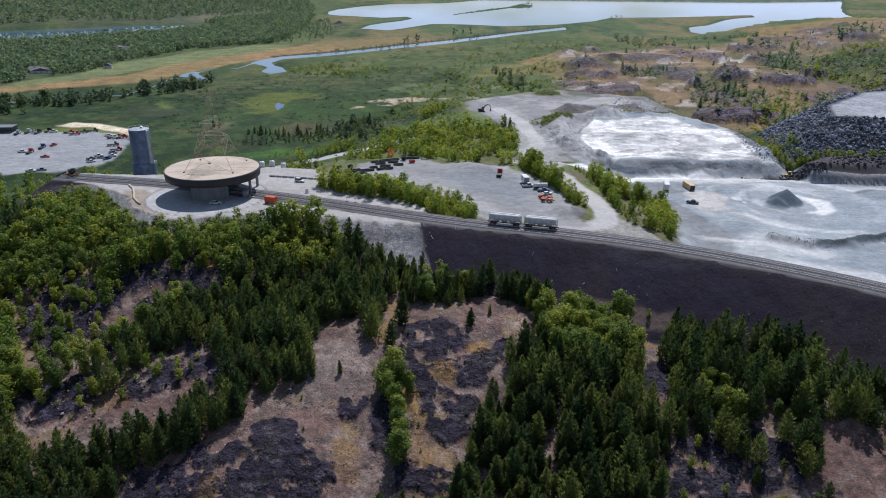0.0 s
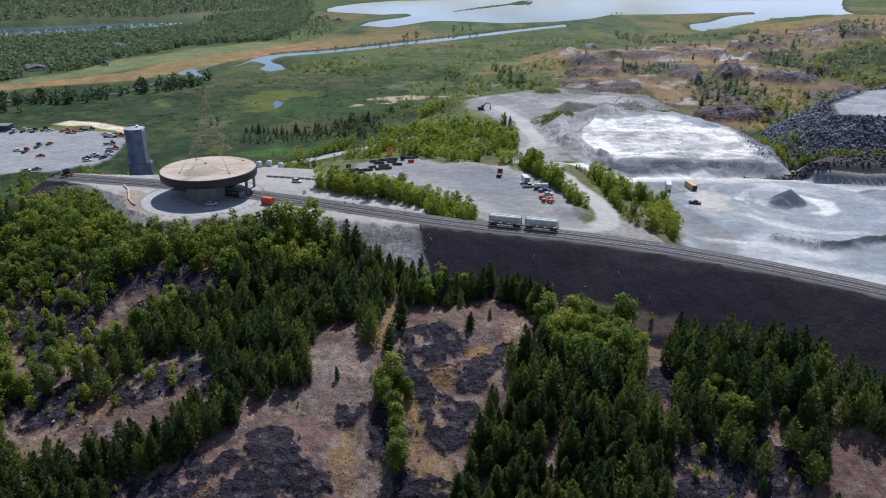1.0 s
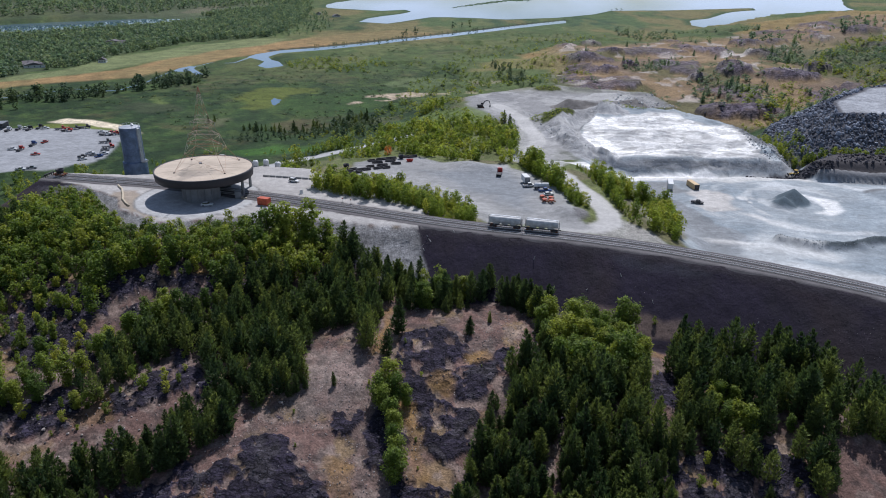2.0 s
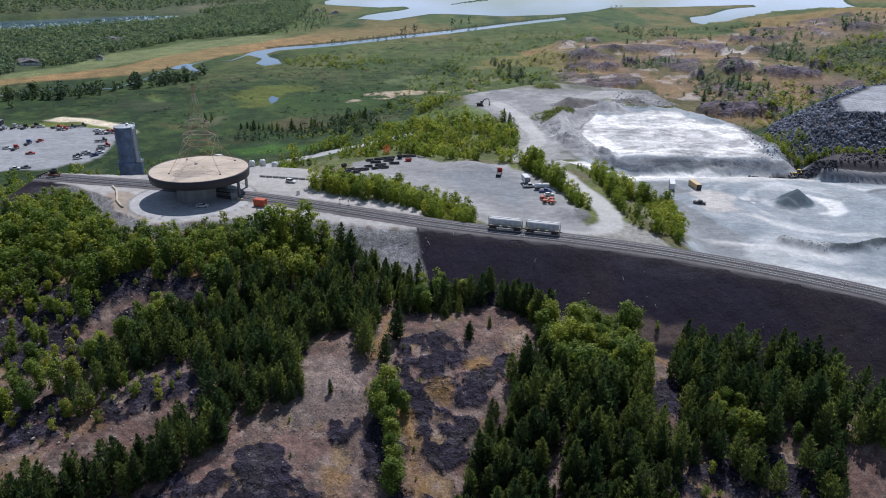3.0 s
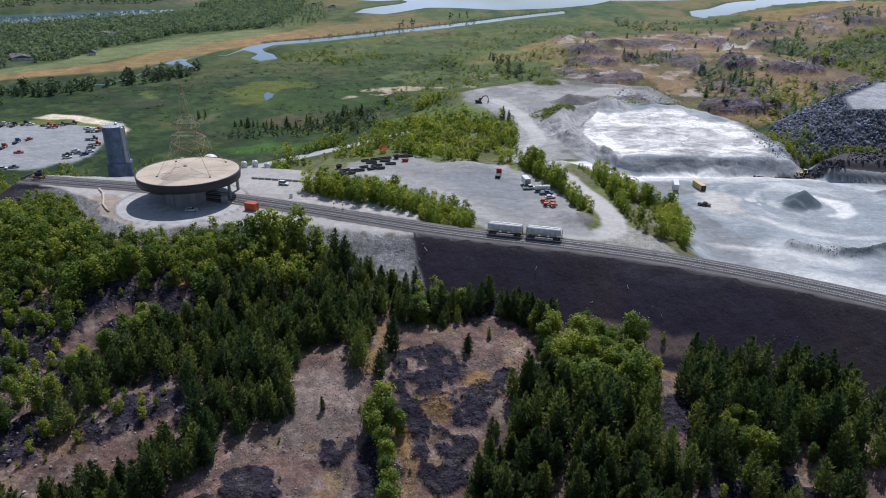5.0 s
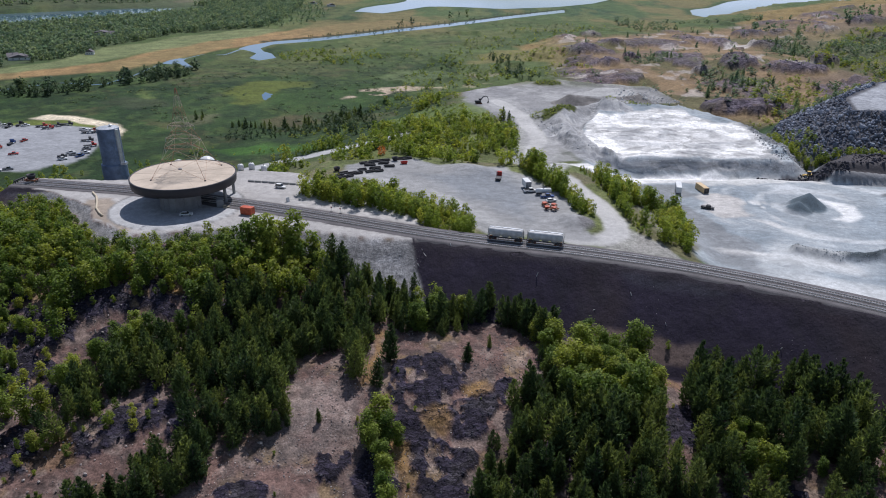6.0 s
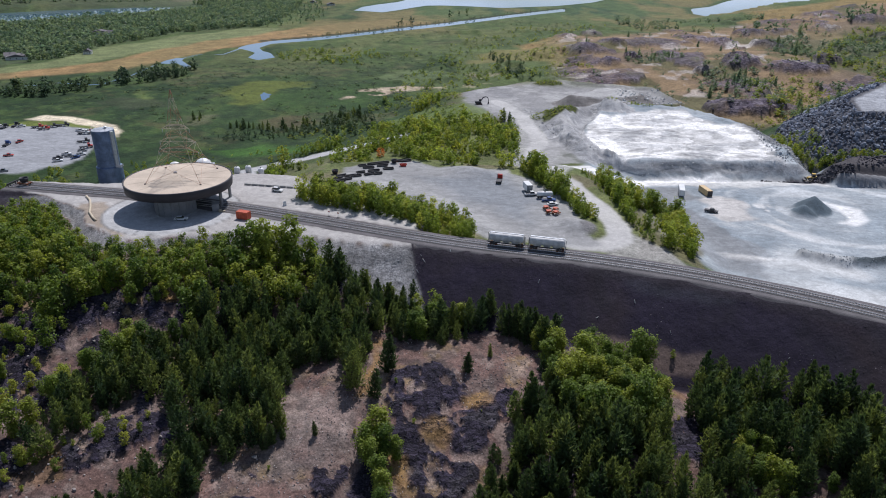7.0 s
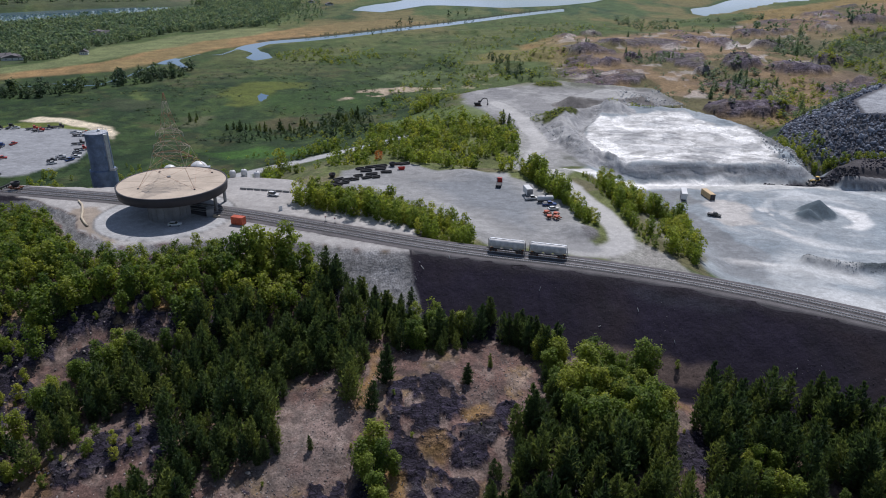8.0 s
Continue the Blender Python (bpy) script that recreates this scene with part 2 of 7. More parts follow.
    for mx, my, mw, mh in ((66, 453, 9, 3.2), (75, 461, 9, 3.2), (84, 572, 9, 3.5), (12, 334, 5, 2.0), (218, 326, 8, 2.6), (50, 268, 4.5, 2.4), (54, 263, 3.5, 1.6)):
        north = north + mh * bump(x, y, mx, my, mw, mw * 0.8)
    north = north + 2.6 * ss(3.2, 1.2, along([(197, 352), (330, 335)], x, y))
    # distant hills
    north = north + 75 * ss(1700, 3200, y) * ss(-350, -1000, x) + 16 * ss(1250, 1650, y) * ss(-560, -900, x) + 60 * ss(3800, 4600, y) + 120 * ss(900, 1600, np.abs(x)) * ss(2400, 1200, y) * ss(0, 500, y) * ss(0, 1, x)
    wet = water_depth(x, y)
    shore = -30.75 - np.clip(wet / np.maximum(5, 0.018 * y), -0.75, 1.6)
    north = np.where(wet > -0.75 * np.maximum(5, 0.018 * y), np.where((north < -27) | (y > 1200), np.minimum(north, shore), north), north)
    # the dump that carries the railway and the pad of the round building
    flat = np.minimum(np.maximum(np.abs(d) - 5.6, -174 - x), outside(PAD, x, y) + 1.2 * fbm(x, y, 9, 3, 31))
    dump = -0.35 - 0.66 * np.maximum(0, flat) + 0.3 * fbm(x, y, 4, 3, 37) * ss(0.5, 3, flat) + 0.10 * fbm(x, y, 7, 2, 38)
    dump = dump + ss(-58, -44, x) * ss(-4, -12, x) * (d < 0) * ss(0.3, 4, flat) * (1.1 * (0.35 - np.abs(fbm(x * 1.3, y * 0.5, 5.5, 4, 39))) + 0.7)
    land = np.where(d < 0, south, north) * ss(2, 10, np.abs(d)) + dump * (1 - ss(2, 10, np.abs(d)))
    land = np.where(x < -174, south + (north - south) * ss(-14, 30, d), land)
    return np.maximum(land, dump)
# ---- materials ----
def material(name, colour, rough=0.8, metal=0.0, grain=0.12, size=1.0, relief=0.0, stain=0.0, stain_size=6.0, per_object=0.0, spec=0.4):
    """A plain weathered surface: fine grain, broad stains and a little relief, at real size in metres."""
    m = bpy.data.materials.new(name)
    m.use_nodes = True
    n, link = m.node_tree.nodes, m.node_tree.links.new
    b = n["Principled BSDF"]
    b.inputs["Roughness"].default_value, b.inputs["Metallic"].default_value = rough, metal
    b.inputs["Specular IOR Level"].default_value = spec
    where = n.new("ShaderNodeTexCoord")
    fine, broad = n.new("ShaderNodeTexNoise"), n.new("ShaderNodeTexNoise")
    fine.inputs["Scale"].default_value, fine.inputs["Detail"].default_value = 3.0 / size, 6
    broad.inputs["Scale"].default_value, broad.inputs["Detail"].default_value = 1.0 / stain_size, 4
    for t in (fine, broad):
        link(where.outputs["Object"], t.inputs["Vector"])
    mul = n.new("ShaderNodeMapRange")
    mul.inputs["From Min"].default_value, mul.inputs["From Max"].default_value = 0.3, 0.7
    mul.inputs["To Min"].default_value, mul.inputs["To Max"].default_value = 1 - grain, 1 + grain
    link(fine.outputs[0], mul.inputs["Value"])
    st = n.new("ShaderNodeMapRange")
    st.inputs["From Min"].default_value, st.inputs["From Max"].default_value = 0.35, 0.65
    st.inputs["To Min"].default_value, st.inputs["To Max"].default_value = 1 - stain, 1.0
    link(broad.outputs[0], st.inputs["Value"])
    both = n.new("ShaderNodeMath")
    both.operation = "MULTIPLY"
    link(mul.outputs[0], both.inputs[0]), link(st.outputs[0], both.inputs[1])
    last = both.outputs[0]
    if per_object:
        info, spread, join = n.new("ShaderNodeObjectInfo"), n.new("ShaderNodeMapRange"), n.new("ShaderNodeMath")
        spread.inputs["To Min"].default_value, spread.inputs["To Max"].default_value = 1 - per_object, 1 + per_object
        join.operation = "MULTIPLY"
        link(info.outputs["Random"], spread.inputs["Value"])
        link(last, join.inputs[0]), link(spread.outputs[0], join.inputs[1])
        last = join.outputs[0]
    mix = n.new("ShaderNodeVectorMath")
    mix.operation = "SCALE"
    mix.inputs[0].default_value = colour
    link(last, mix.inputs["Scale"])
    link(mix.outputs[0], b.inputs["Base Color"])
    if relief:
        bp = n.new("ShaderNodeBump")
        bp.inputs["Strength"].default_value, bp.inputs["Distance"].default_value = 0.8, relief
        link(fine.outputs[0], bp.inputs["Height"])
        link(bp.outputs[0], b.inputs["Normal"])
    return m


def foliage(name, dark, light, warm, through=0.3, blue=0.75):
    """Leaves: each leaf and each tree a little different, and some light through them."""
    m = bpy.data.materials.new(name)
    m.use_nodes = True
    n, link = m.node_tree.nodes, m.node_tree.links.new
    b, out = n["Principled BSDF"], n["Material Output"]
    b.inputs["Roughness"].default_value, b.inputs["Specular IOR Level"].default_value = 0.6, 0.25
    info, geo, own = n.new("ShaderNodeObjectInfo"), n.new("ShaderNodeNewGeometry"), n.new("ShaderNodeAttribute")
    own.attribute_name = "tree"
    add, frac = n.new("ShaderNodeMath"), n.new("ShaderNodeMath")
    frac.operation = "FRACT"
    link(info.outputs["Random"], add.inputs[0]), link(own.outputs["Fac"], add.inputs[1]), link(add.outputs[0], frac.inputs[0])
    ramp = n.new("ShaderNodeValToRGB")
    ramp.color_ramp.elements[0].color, ramp.color_ramp.elements[1].color = (*dark, 1), (*warm, 1)
    mid = ramp.color_ramp.elements.new(0.6)
    mid.color = (*light, 1)
    link(frac.outputs[0], ramp.inputs[0])
    leaf = n.new("ShaderNodeMapRange")
    leaf.inputs["To Min"].default_value, leaf.inputs["To Max"].default_value = 0.6, 1.45
    link(geo.outputs["Random Per Island"], leaf.inputs["Value"])
    mul = n.new("ShaderNodeVectorMath")
    mul.operation = "SCALE"
    link(ramp.outputs[0], mul.inputs[0]), link(leaf.outputs[0], mul.inputs["Scale"])
    link(mul.outputs[0], b.inputs["Base Color"])
    tr, mix, warmer = n.new("ShaderNodeBsdfTranslucent"), n.new("ShaderNodeMixShader"), n.new("ShaderNodeVectorMath")
    warmer.operation = "MULTIPLY"
    warmer.inputs[1].default_value = (1.5, 1.5, blue)
    link(mul.outputs[0], warmer.inputs[0]), link(warmer.outputs[0], tr.inputs["Color"])
    mix.inputs[0].default_value = through
    link(b.outputs[0], mix.inputs[1]), link(tr.outputs[0], mix.inputs[2]), link(mix.outputs[0], out.inputs["Surface"])
    return m


def ground_material():
    """The land: the tint of each kind of ground, broken up by stones, tufts and stains, rougher where it is rock."""
    m = bpy.data.materials.new("ground")
    m.use_nodes = True
    n, link = m.node_tree.nodes, m.node_tree.links.new
    b = n["Principled BSDF"]
    b.inputs["Roughness"].default_value, b.inputs["Specular IOR Level"].default_value = 0.92, 0.2
    tint, rock, where = n.new("ShaderNodeAttribute"), n.new("ShaderNodeAttribute"), n.new("ShaderNodeTexCoord")
    tint.attribute_name, rock.attribute_name = "tint", "rock"
    fac = None
    for scale, detail, low, high in ((0.06, 6, 0.70, 1.34), (0.45, 6, 0.66, 1.38), (1.9, 5, 0.58, 1.46)):
        t, r = n.new("ShaderNodeTexNoise"), n.new("ShaderNodeMapRange")
        t.inputs["Scale"].default_value, t.inputs["Detail"].default_value, t.inputs["Roughness"].default_value = scale, detail, 0.62
        link(where.outputs["Object"], t.inputs["Vector"])
        r.inputs["From Min"].default_value, r.inputs["From Max"].default_value = 0.32, 0.68
        r.inputs["To Min"].default_value, r.inputs["To Max"].default_value = low, high
        link(t.outputs[0], r.inputs["Value"])
        if fac is None:
            fac = r.outputs[0]
        else:
            j = n.new("ShaderNodeMath")
            j.operation = "MULTIPLY"
            link(fac, j.inputs[0]), link(r.outputs[0], j.inputs[1])
            fac = j.outputs[0]
    calm, amount_of = n.new("ShaderNodeMix"), n.new("ShaderNodeMapRange")
    amount_of.inputs["To Min"].default_value, amount_of.inputs["To Max"].default_value = 0.34, 1.0
    amount_of.inputs["From Min"].default_value, amount_of.inputs["From Max"].default_value = 0.1, 0.5
    link(rock.outputs["Fac"], amount_of.inputs["Value"]), link(amount_of.outputs[0], calm.inputs[0])
    calm.inputs[2].default_value = 1.0
    link(fac, calm.inputs[3])
    # smooth working ground: long scrapes and wheel marks
    worn, turned_by, scrape, mark, pick = (n.new("ShaderNode" + k) for k in ("Attribute", "Mapping", "TexNoise", "MapRange", "Mix"))
    worn.attribute_name = "worn"
    turned_by.inputs["Rotation"].default_value, turned_by.inputs["Scale"].default_value = (0, 0, radians(32)), (0.10, 0.17, 0.2)
    scrape.inputs["Scale"].default_value, scrape.inputs["Detail"].default_value = 1.0, 8
    scrape.inputs["Roughness"].default_value, scrape.inputs["Distortion"].default_value = 0.68, 1.6
    link(where.outputs["Object"], turned_by.inputs["Vector"]), link(turned_by.outputs[0], scrape.inputs["Vector"])
    mark.inputs["From Min"].default_value, mark.inputs["From Max"].default_value = 0.34, 0.66
    mark.inputs["To Min"].default_value, mark.inputs["To Max"].default_value = 0.80, 1.16
    link(scrape.outputs[0], mark.inputs["Value"])
    pick.inputs[2].default_value = 1.0
    link(worn.outputs["Fac"], pick.inputs[0]), link(mark.outputs[0], pick.inputs[3])
    both = n.new("ShaderNodeMath")
    both.operation = "MULTIPLY"
    link(calm.outputs[0], both.inputs[0]), link(pick.outputs[0], both.inputs[1])
    # split and washed slab rock: sharp white sheets, grey hollows, thin dark joints
    slab, lie, sheet, tone, seam, line, lay, thin, on = (n.new("ShaderNode" + k) for k in ("Attribute", "Mapping", "TexNoise", "ValToRGB", "TexNoise", "ValToRGB", "Math", "Mix", "Math"))
    slab.attribute_name = "slab"
    lie.inputs["Rotation"].default_value, lie.inputs["Scale"].default_value = (0, 0, radians(-24)), (0.035, 0.060, 0.2)
    link(where.outputs["Object"], lie.inputs["Vector"])
    for t, s, d in ((sheet, 1.0, 2.2), (seam, 1.7, 1.2)):
        link(lie.outputs[0], t.inputs["Vector"])
        t.inputs["Scale"].default_value, t.inputs["Detail"].default_value, t.inputs["Roughness"].default_value, t.inputs["Distortion"].default_value = s, 9, 0.62, d
    for r, stops in ((tone, ((0.34, 0.62), (0.44, 0.82), (0.49, 0.97), (0.51, 1.08), (0.66, 1.22))), (line, ((0.0, 1.0), (0.475, 1.0), (0.49, 0.72), (0.505, 1.0), (1.0, 1.0)))):
        while len(r.color_ramp.elements) < len(stops):
            r.color_ramp.elements.new(0.5)
        for e, (p, v) in zip(r.color_ramp.elements, stops):
            e.position, e.color = p, (v, v, v, 1)
    link(sheet.outputs[0], tone.inputs[0]), link(seam.outputs[0], line.inputs[0])
    lay.operation = on.operation = "MULTIPLY"
    link(tone.outputs[0], lay.inputs[0]), link(line.outputs[0], lay.inputs[1])
    thin.inputs[2].default_value = 1.0
    link(slab.outputs["Fac"], thin.inputs[0]), link(lay.outputs[0], thin.inputs[3])
    link(both.outputs[0], on.inputs[0]), link(thin.outputs[0], on.inputs[1])
    # bare rock: cracked into blocks, each with its own tone
    bend, warp, crack, block, dark_line, shade, facet, bare, only, rocky = (n.new("ShaderNode" + k) for k in ("TexNoise", "VectorMath", "TexVoronoi", "TexVoronoi", "MapRange", "MapRange", "Math", "MapRange", "Mix", "Math"))
    bend.inputs["Scale"].default_value, bend.inputs["Detail"].default_value = 0.5, 4
    link(where.outputs["Object"], bend.inputs["Vector"])
    warp.operation = "MULTIPLY_ADD"
    warp.inputs[1].default_value = (2.2, 2.2, 2.2)
    link(bend.outputs["Color"], warp.inputs[0]), link(where.outputs["Object"], warp.inputs[2])
    crack.feature = "DISTANCE_TO_EDGE"
    strike = n.new("ShaderNodeMapping")
    strike.inputs["Rotation"].default_value, strike.inputs["Scale"].default_value = (0, 0, radians(38)), (0.55, 1.7, 1.0)
    link(warp.outputs[0], strike.inputs["Vector"])
    for v in (crack, block):
        v.inputs["Scale"].default_value = 0.55
        link(strike.outputs[0], v.inputs["Vector"])
    dark_line.inputs["From Min"].default_value, dark_line.inputs["From Max"].default_value = 0.01, 0.10
    dark_line.inputs["To Min"].default_value, dark_line.inputs["To Max"].default_value = 0.30, 1.0
    link(crack.outputs["Distance"], dark_line.inputs["Value"])
    split = n.new("ShaderNodeSeparateColor")
    link(block.outputs["Color"], split.inputs[0])
    shade.inputs["To Min"].default_value, shade.inputs["To Max"].default_value = 0.62, 1.55
    link(split.outputs[0], shade.inputs["Value"])
    facet.operation = rocky.operation = "MULTIPLY"
    link(dark_line.outputs[0], facet.inputs[0]), link(shade.outputs[0], facet.inputs[1])
    bare.inputs["From Min"].default_value, bare.inputs["From Max"].default_value = 0.5, 0.8
    link(rock.outputs["Fac"], bare.inputs["Value"])
    only.inputs[2].default_value = 1.0
    link(bare.outputs[0], only.inputs[0]), link(facet.outputs[0], only.inputs[3])
    link(on.outputs[0], rocky.inputs[0]), link(only.outputs[0], rocky.inputs[1])
    mul = n.new("ShaderNodeVectorMath")
    mul.operation = "SCALE"
    link(tint.outputs["Color"], mul.inputs[0]), link(rocky.outputs[0], mul.inputs["Scale"])
    # pale chips of stone lying about on rock and soil
    chips, cut, paler = n.new("ShaderNodeTexVoronoi"), n.new("ShaderNodeMapRange"), n.new("ShaderNodeMix")
    chips.inputs["Scale"].default_value = 1.1
    link(where.outputs["Object"], chips.inputs["Vector"])
    cut.inputs["From Min"].default_value, cut.inputs["From Max"].default_value = 0.20, 0.12
    link(chips.outputs["Distance"], cut.inputs["Value"])
    amount = n.new("ShaderNodeMath")
    amount.operation = "MULTIPLY"
    link(cut.outputs[0], amount.inputs[0]), link(rock.outputs["Fac"], amount.inputs[1])
    half = n.new("ShaderNodeMath")
    half.operation, half.inputs[1].default_value = "MULTIPLY", 0.10
    link(amount.outputs[0], half.inputs[0])
    paler.data_type = "RGBA"
    link(half.outputs[0], paler.inputs[0]), link(mul.outputs[0], paler.inputs[6])
    paler.inputs[7].default_value = (0.16, 0.15, 0.145, 1)
    link(paler.outputs[2], b.inputs["Base Color"])
    big, small, bp1, bp2 = n.new("ShaderNodeTexNoise"), n.new("ShaderNodeTexNoise"), n.new("ShaderNodeBump"), n.new("ShaderNodeBump")
    for t, s in ((big, 0.5), (small, 1.3)):
        t.inputs["Scale"].default_value, t.inputs["Detail"].default_value, t.inputs["Roughness"].default_value = s, 6, 0.65
        link(where.outputs["Object"], t.inputs["Vector"])
    link(rock.outputs["Fac"], bp1.inputs["Strength"])
    bp1.inputs["Distance"].default_value = 1.6
    link(big.outputs[0], bp1.inputs["Height"])
    bp2.inputs["Strength"].default_value, bp2.inputs["Distance"].default_value = 0.5, 0.25
    link(small.outputs[0], bp2.inputs["Height"]), link(bp1.outputs[0], bp2.inputs["Normal"])
    link(bp2.outputs[0], b.inputs["Normal"])
    return m


def water_material():
    m = bpy.data.materials.new("water")
    m.use_nodes = True
    n, link = m.node_tree.nodes, m.node_tree.links.new
    b = n["Principled BSDF"]
    b.inputs["Base Color"].default_value = (0.07, 0.13, 0.20, 1)
    b.inputs["Roughness"].default_value, b.inputs["IOR"].default_value = 0.03, 1.33
    where, t, bp = n.new("ShaderNodeTexCoord"), n.new("ShaderNodeTexNoise"), n.new("ShaderNodeBump")
    t.inputs["Scale"].default_value, t.inputs["Detail"].default_value = 0.4, 4
    link(where.outputs["Object"], t.inputs["Vector"]), link(t.outputs[0], bp.inputs["Height"])
    bp.inputs["Strength"].default_value, bp.inputs["Distance"].default_value = 0.06, 0.1
    link(bp.outputs[0], b.inputs["Normal"])
    return m


GROUND, WATER = ground_material(), water_material()
NEEDLES = foliage("pine_needles", (0.038, 0.067, 0.030), (0.086, 0.123, 0.044), (0.158, 0.190, 0.056), 0.39, 0.95)
LEAVES = foliage("birch_leaves", (0.076, 0.126, 0.024), (0.155, 0.210, 0.034), (0.26, 0.285, 0.045), 0.48)
SCRUB = foliage("scrub_leaves", (0.112, 0.164, 0.028), (0.212, 0.266, 0.042), (0.33, 0.335, 0.056), 0.52)
# leaves of distant trees: haze put into the colour, paler and bluer
HAZED_LEAVES = foliage("hazed_leaves", (0.092, 0.146, 0.098), (0.146, 0.204, 0.118), (0.205, 0.25, 0.13), 0.47, 1.15)
DARK_LEAVES = foliage("alder_leaves", (0.034, 0.066, 0.040), (0.060, 0.100, 0.050), (0.105, 0.140, 0.060), 0.40, 1.0)
BARK = material("bark", (0.11, 0.085, 0.065), 0.9, grain=0.3, size=0.4, relief=0.03, per_object=0.2)
CONCRETE = material("concrete", (0.34, 0.34, 0.335), 0.85, grain=0.08, size=0.8, relief=0.01, stain=0.25, stain_size=4)
ROOFING = material("gravelled_roof", (0.55, 0.46, 0.365), 0.9, grain=0.10, size=1.2, relief=0.02, stain=0.22, stain_size=9)
FASCIA = material("dark_fascia", (0.045, 0.042, 0.048), 0.6, grain=0.1, size=2, stain=0.2, stain_size=5)
SOFFIT = material("soffit", (0.08, 0.08, 0.085), 0.8, grain=0.1)
PANEL = material("grey_panel", (0.24, 0.24, 0.25), 0.7, grain=0.06, size=2, stain=0.25, stain_size=3, per_object=0.08)
SILO = material("silo_steel", (0.16, 0.22, 0.33), 0.5, 0.25, grain=0.12, size=1.5, stain=0.4, stain_size=3)
STEEL = material("rail_steel", (0.78, 0.77, 0.76), 0.32, 0.55, grain=0.10, size=0.3)
SLEEPER = material("weathered_sleeper", (0.17, 0.155, 0.15), 0.9, grain=0.2, size=0.3, per_object=0.25)
RUST = material("rusty_steel", (0.26, 0.10, 0.05), 0.8, 0.2, grain=0.25, size=0.4, stain=0.4, stain_size=2)
HOPPER = material("hopper_grey", (0.64, 0.64, 0.63), 0.55, grain=0.08, size=1, stain=0.3, stain_size=1.6)
BLACK = material("black_rubber", (0.022, 0.022, 0.025), 0.75, grain=0.2, size=0.3)
DARK = material("dark_steel", (0.05, 0.05, 0.055), 0.6, 0.4, grain=0.15, size=0.5)
WHITE_PAINT = material("white_paint", (0.75, 0.75, 0.74), 0.35, grain=0.05, size=1, stain=0.15, stain_size=1.5)
RED_PAINT = material("red_paint", (0.50, 0.045, 0.03), 0.4, grain=0.1, size=1, stain=0.25, stain_size=1.5)
ORANGE_PAINT = material("orange_paint", (0.55, 0.105, 0.045), 0.5, grain=0.1, size=1, stain=0.3, stain_size=1.2)
YELLOW_PAINT = material("yellow_paint", (0.66, 0.42, 0.06), 0.5, grain=0.1, size=1, stain=0.25, stain_size=1.5)
BLUE_PAINT = material("blue_paint", (0.05, 0.10, 0.28), 0.4, grain=0.1, size=1, stain=0.2, stain_size=1.5)
GREY_PAINT = material("grey_paint", (0.22, 0.23, 0.24), 0.4, grain=0.1, size=1, stain=0.2, stain_size=1.5)
GLASS = material("dark_glass", (0.02, 0.025, 0.03), 0.08, grain=0.05, spec=0.8)
ALUMINIUM = material("dull_aluminium", (0.55, 0.57, 0.60), 0.45, 0.6, grain=0.08, stain=0.2, stain_size=1)
PALE_STONE = material("pale_stone", (0.36, 0.33, 0.30), 0.9, grain=0.2, size=0.5, relief=0.03, per_object=0.3)
TIMBER = material("weathered_timber", (0.42, 0.36, 0.27), 0.85, grain=0.2, size=0.4, per_object=0.2)
ROOF_TILE = material("house_roof", (0.13, 0.12, 0.125), 0.85, grain=0.15, size=1)
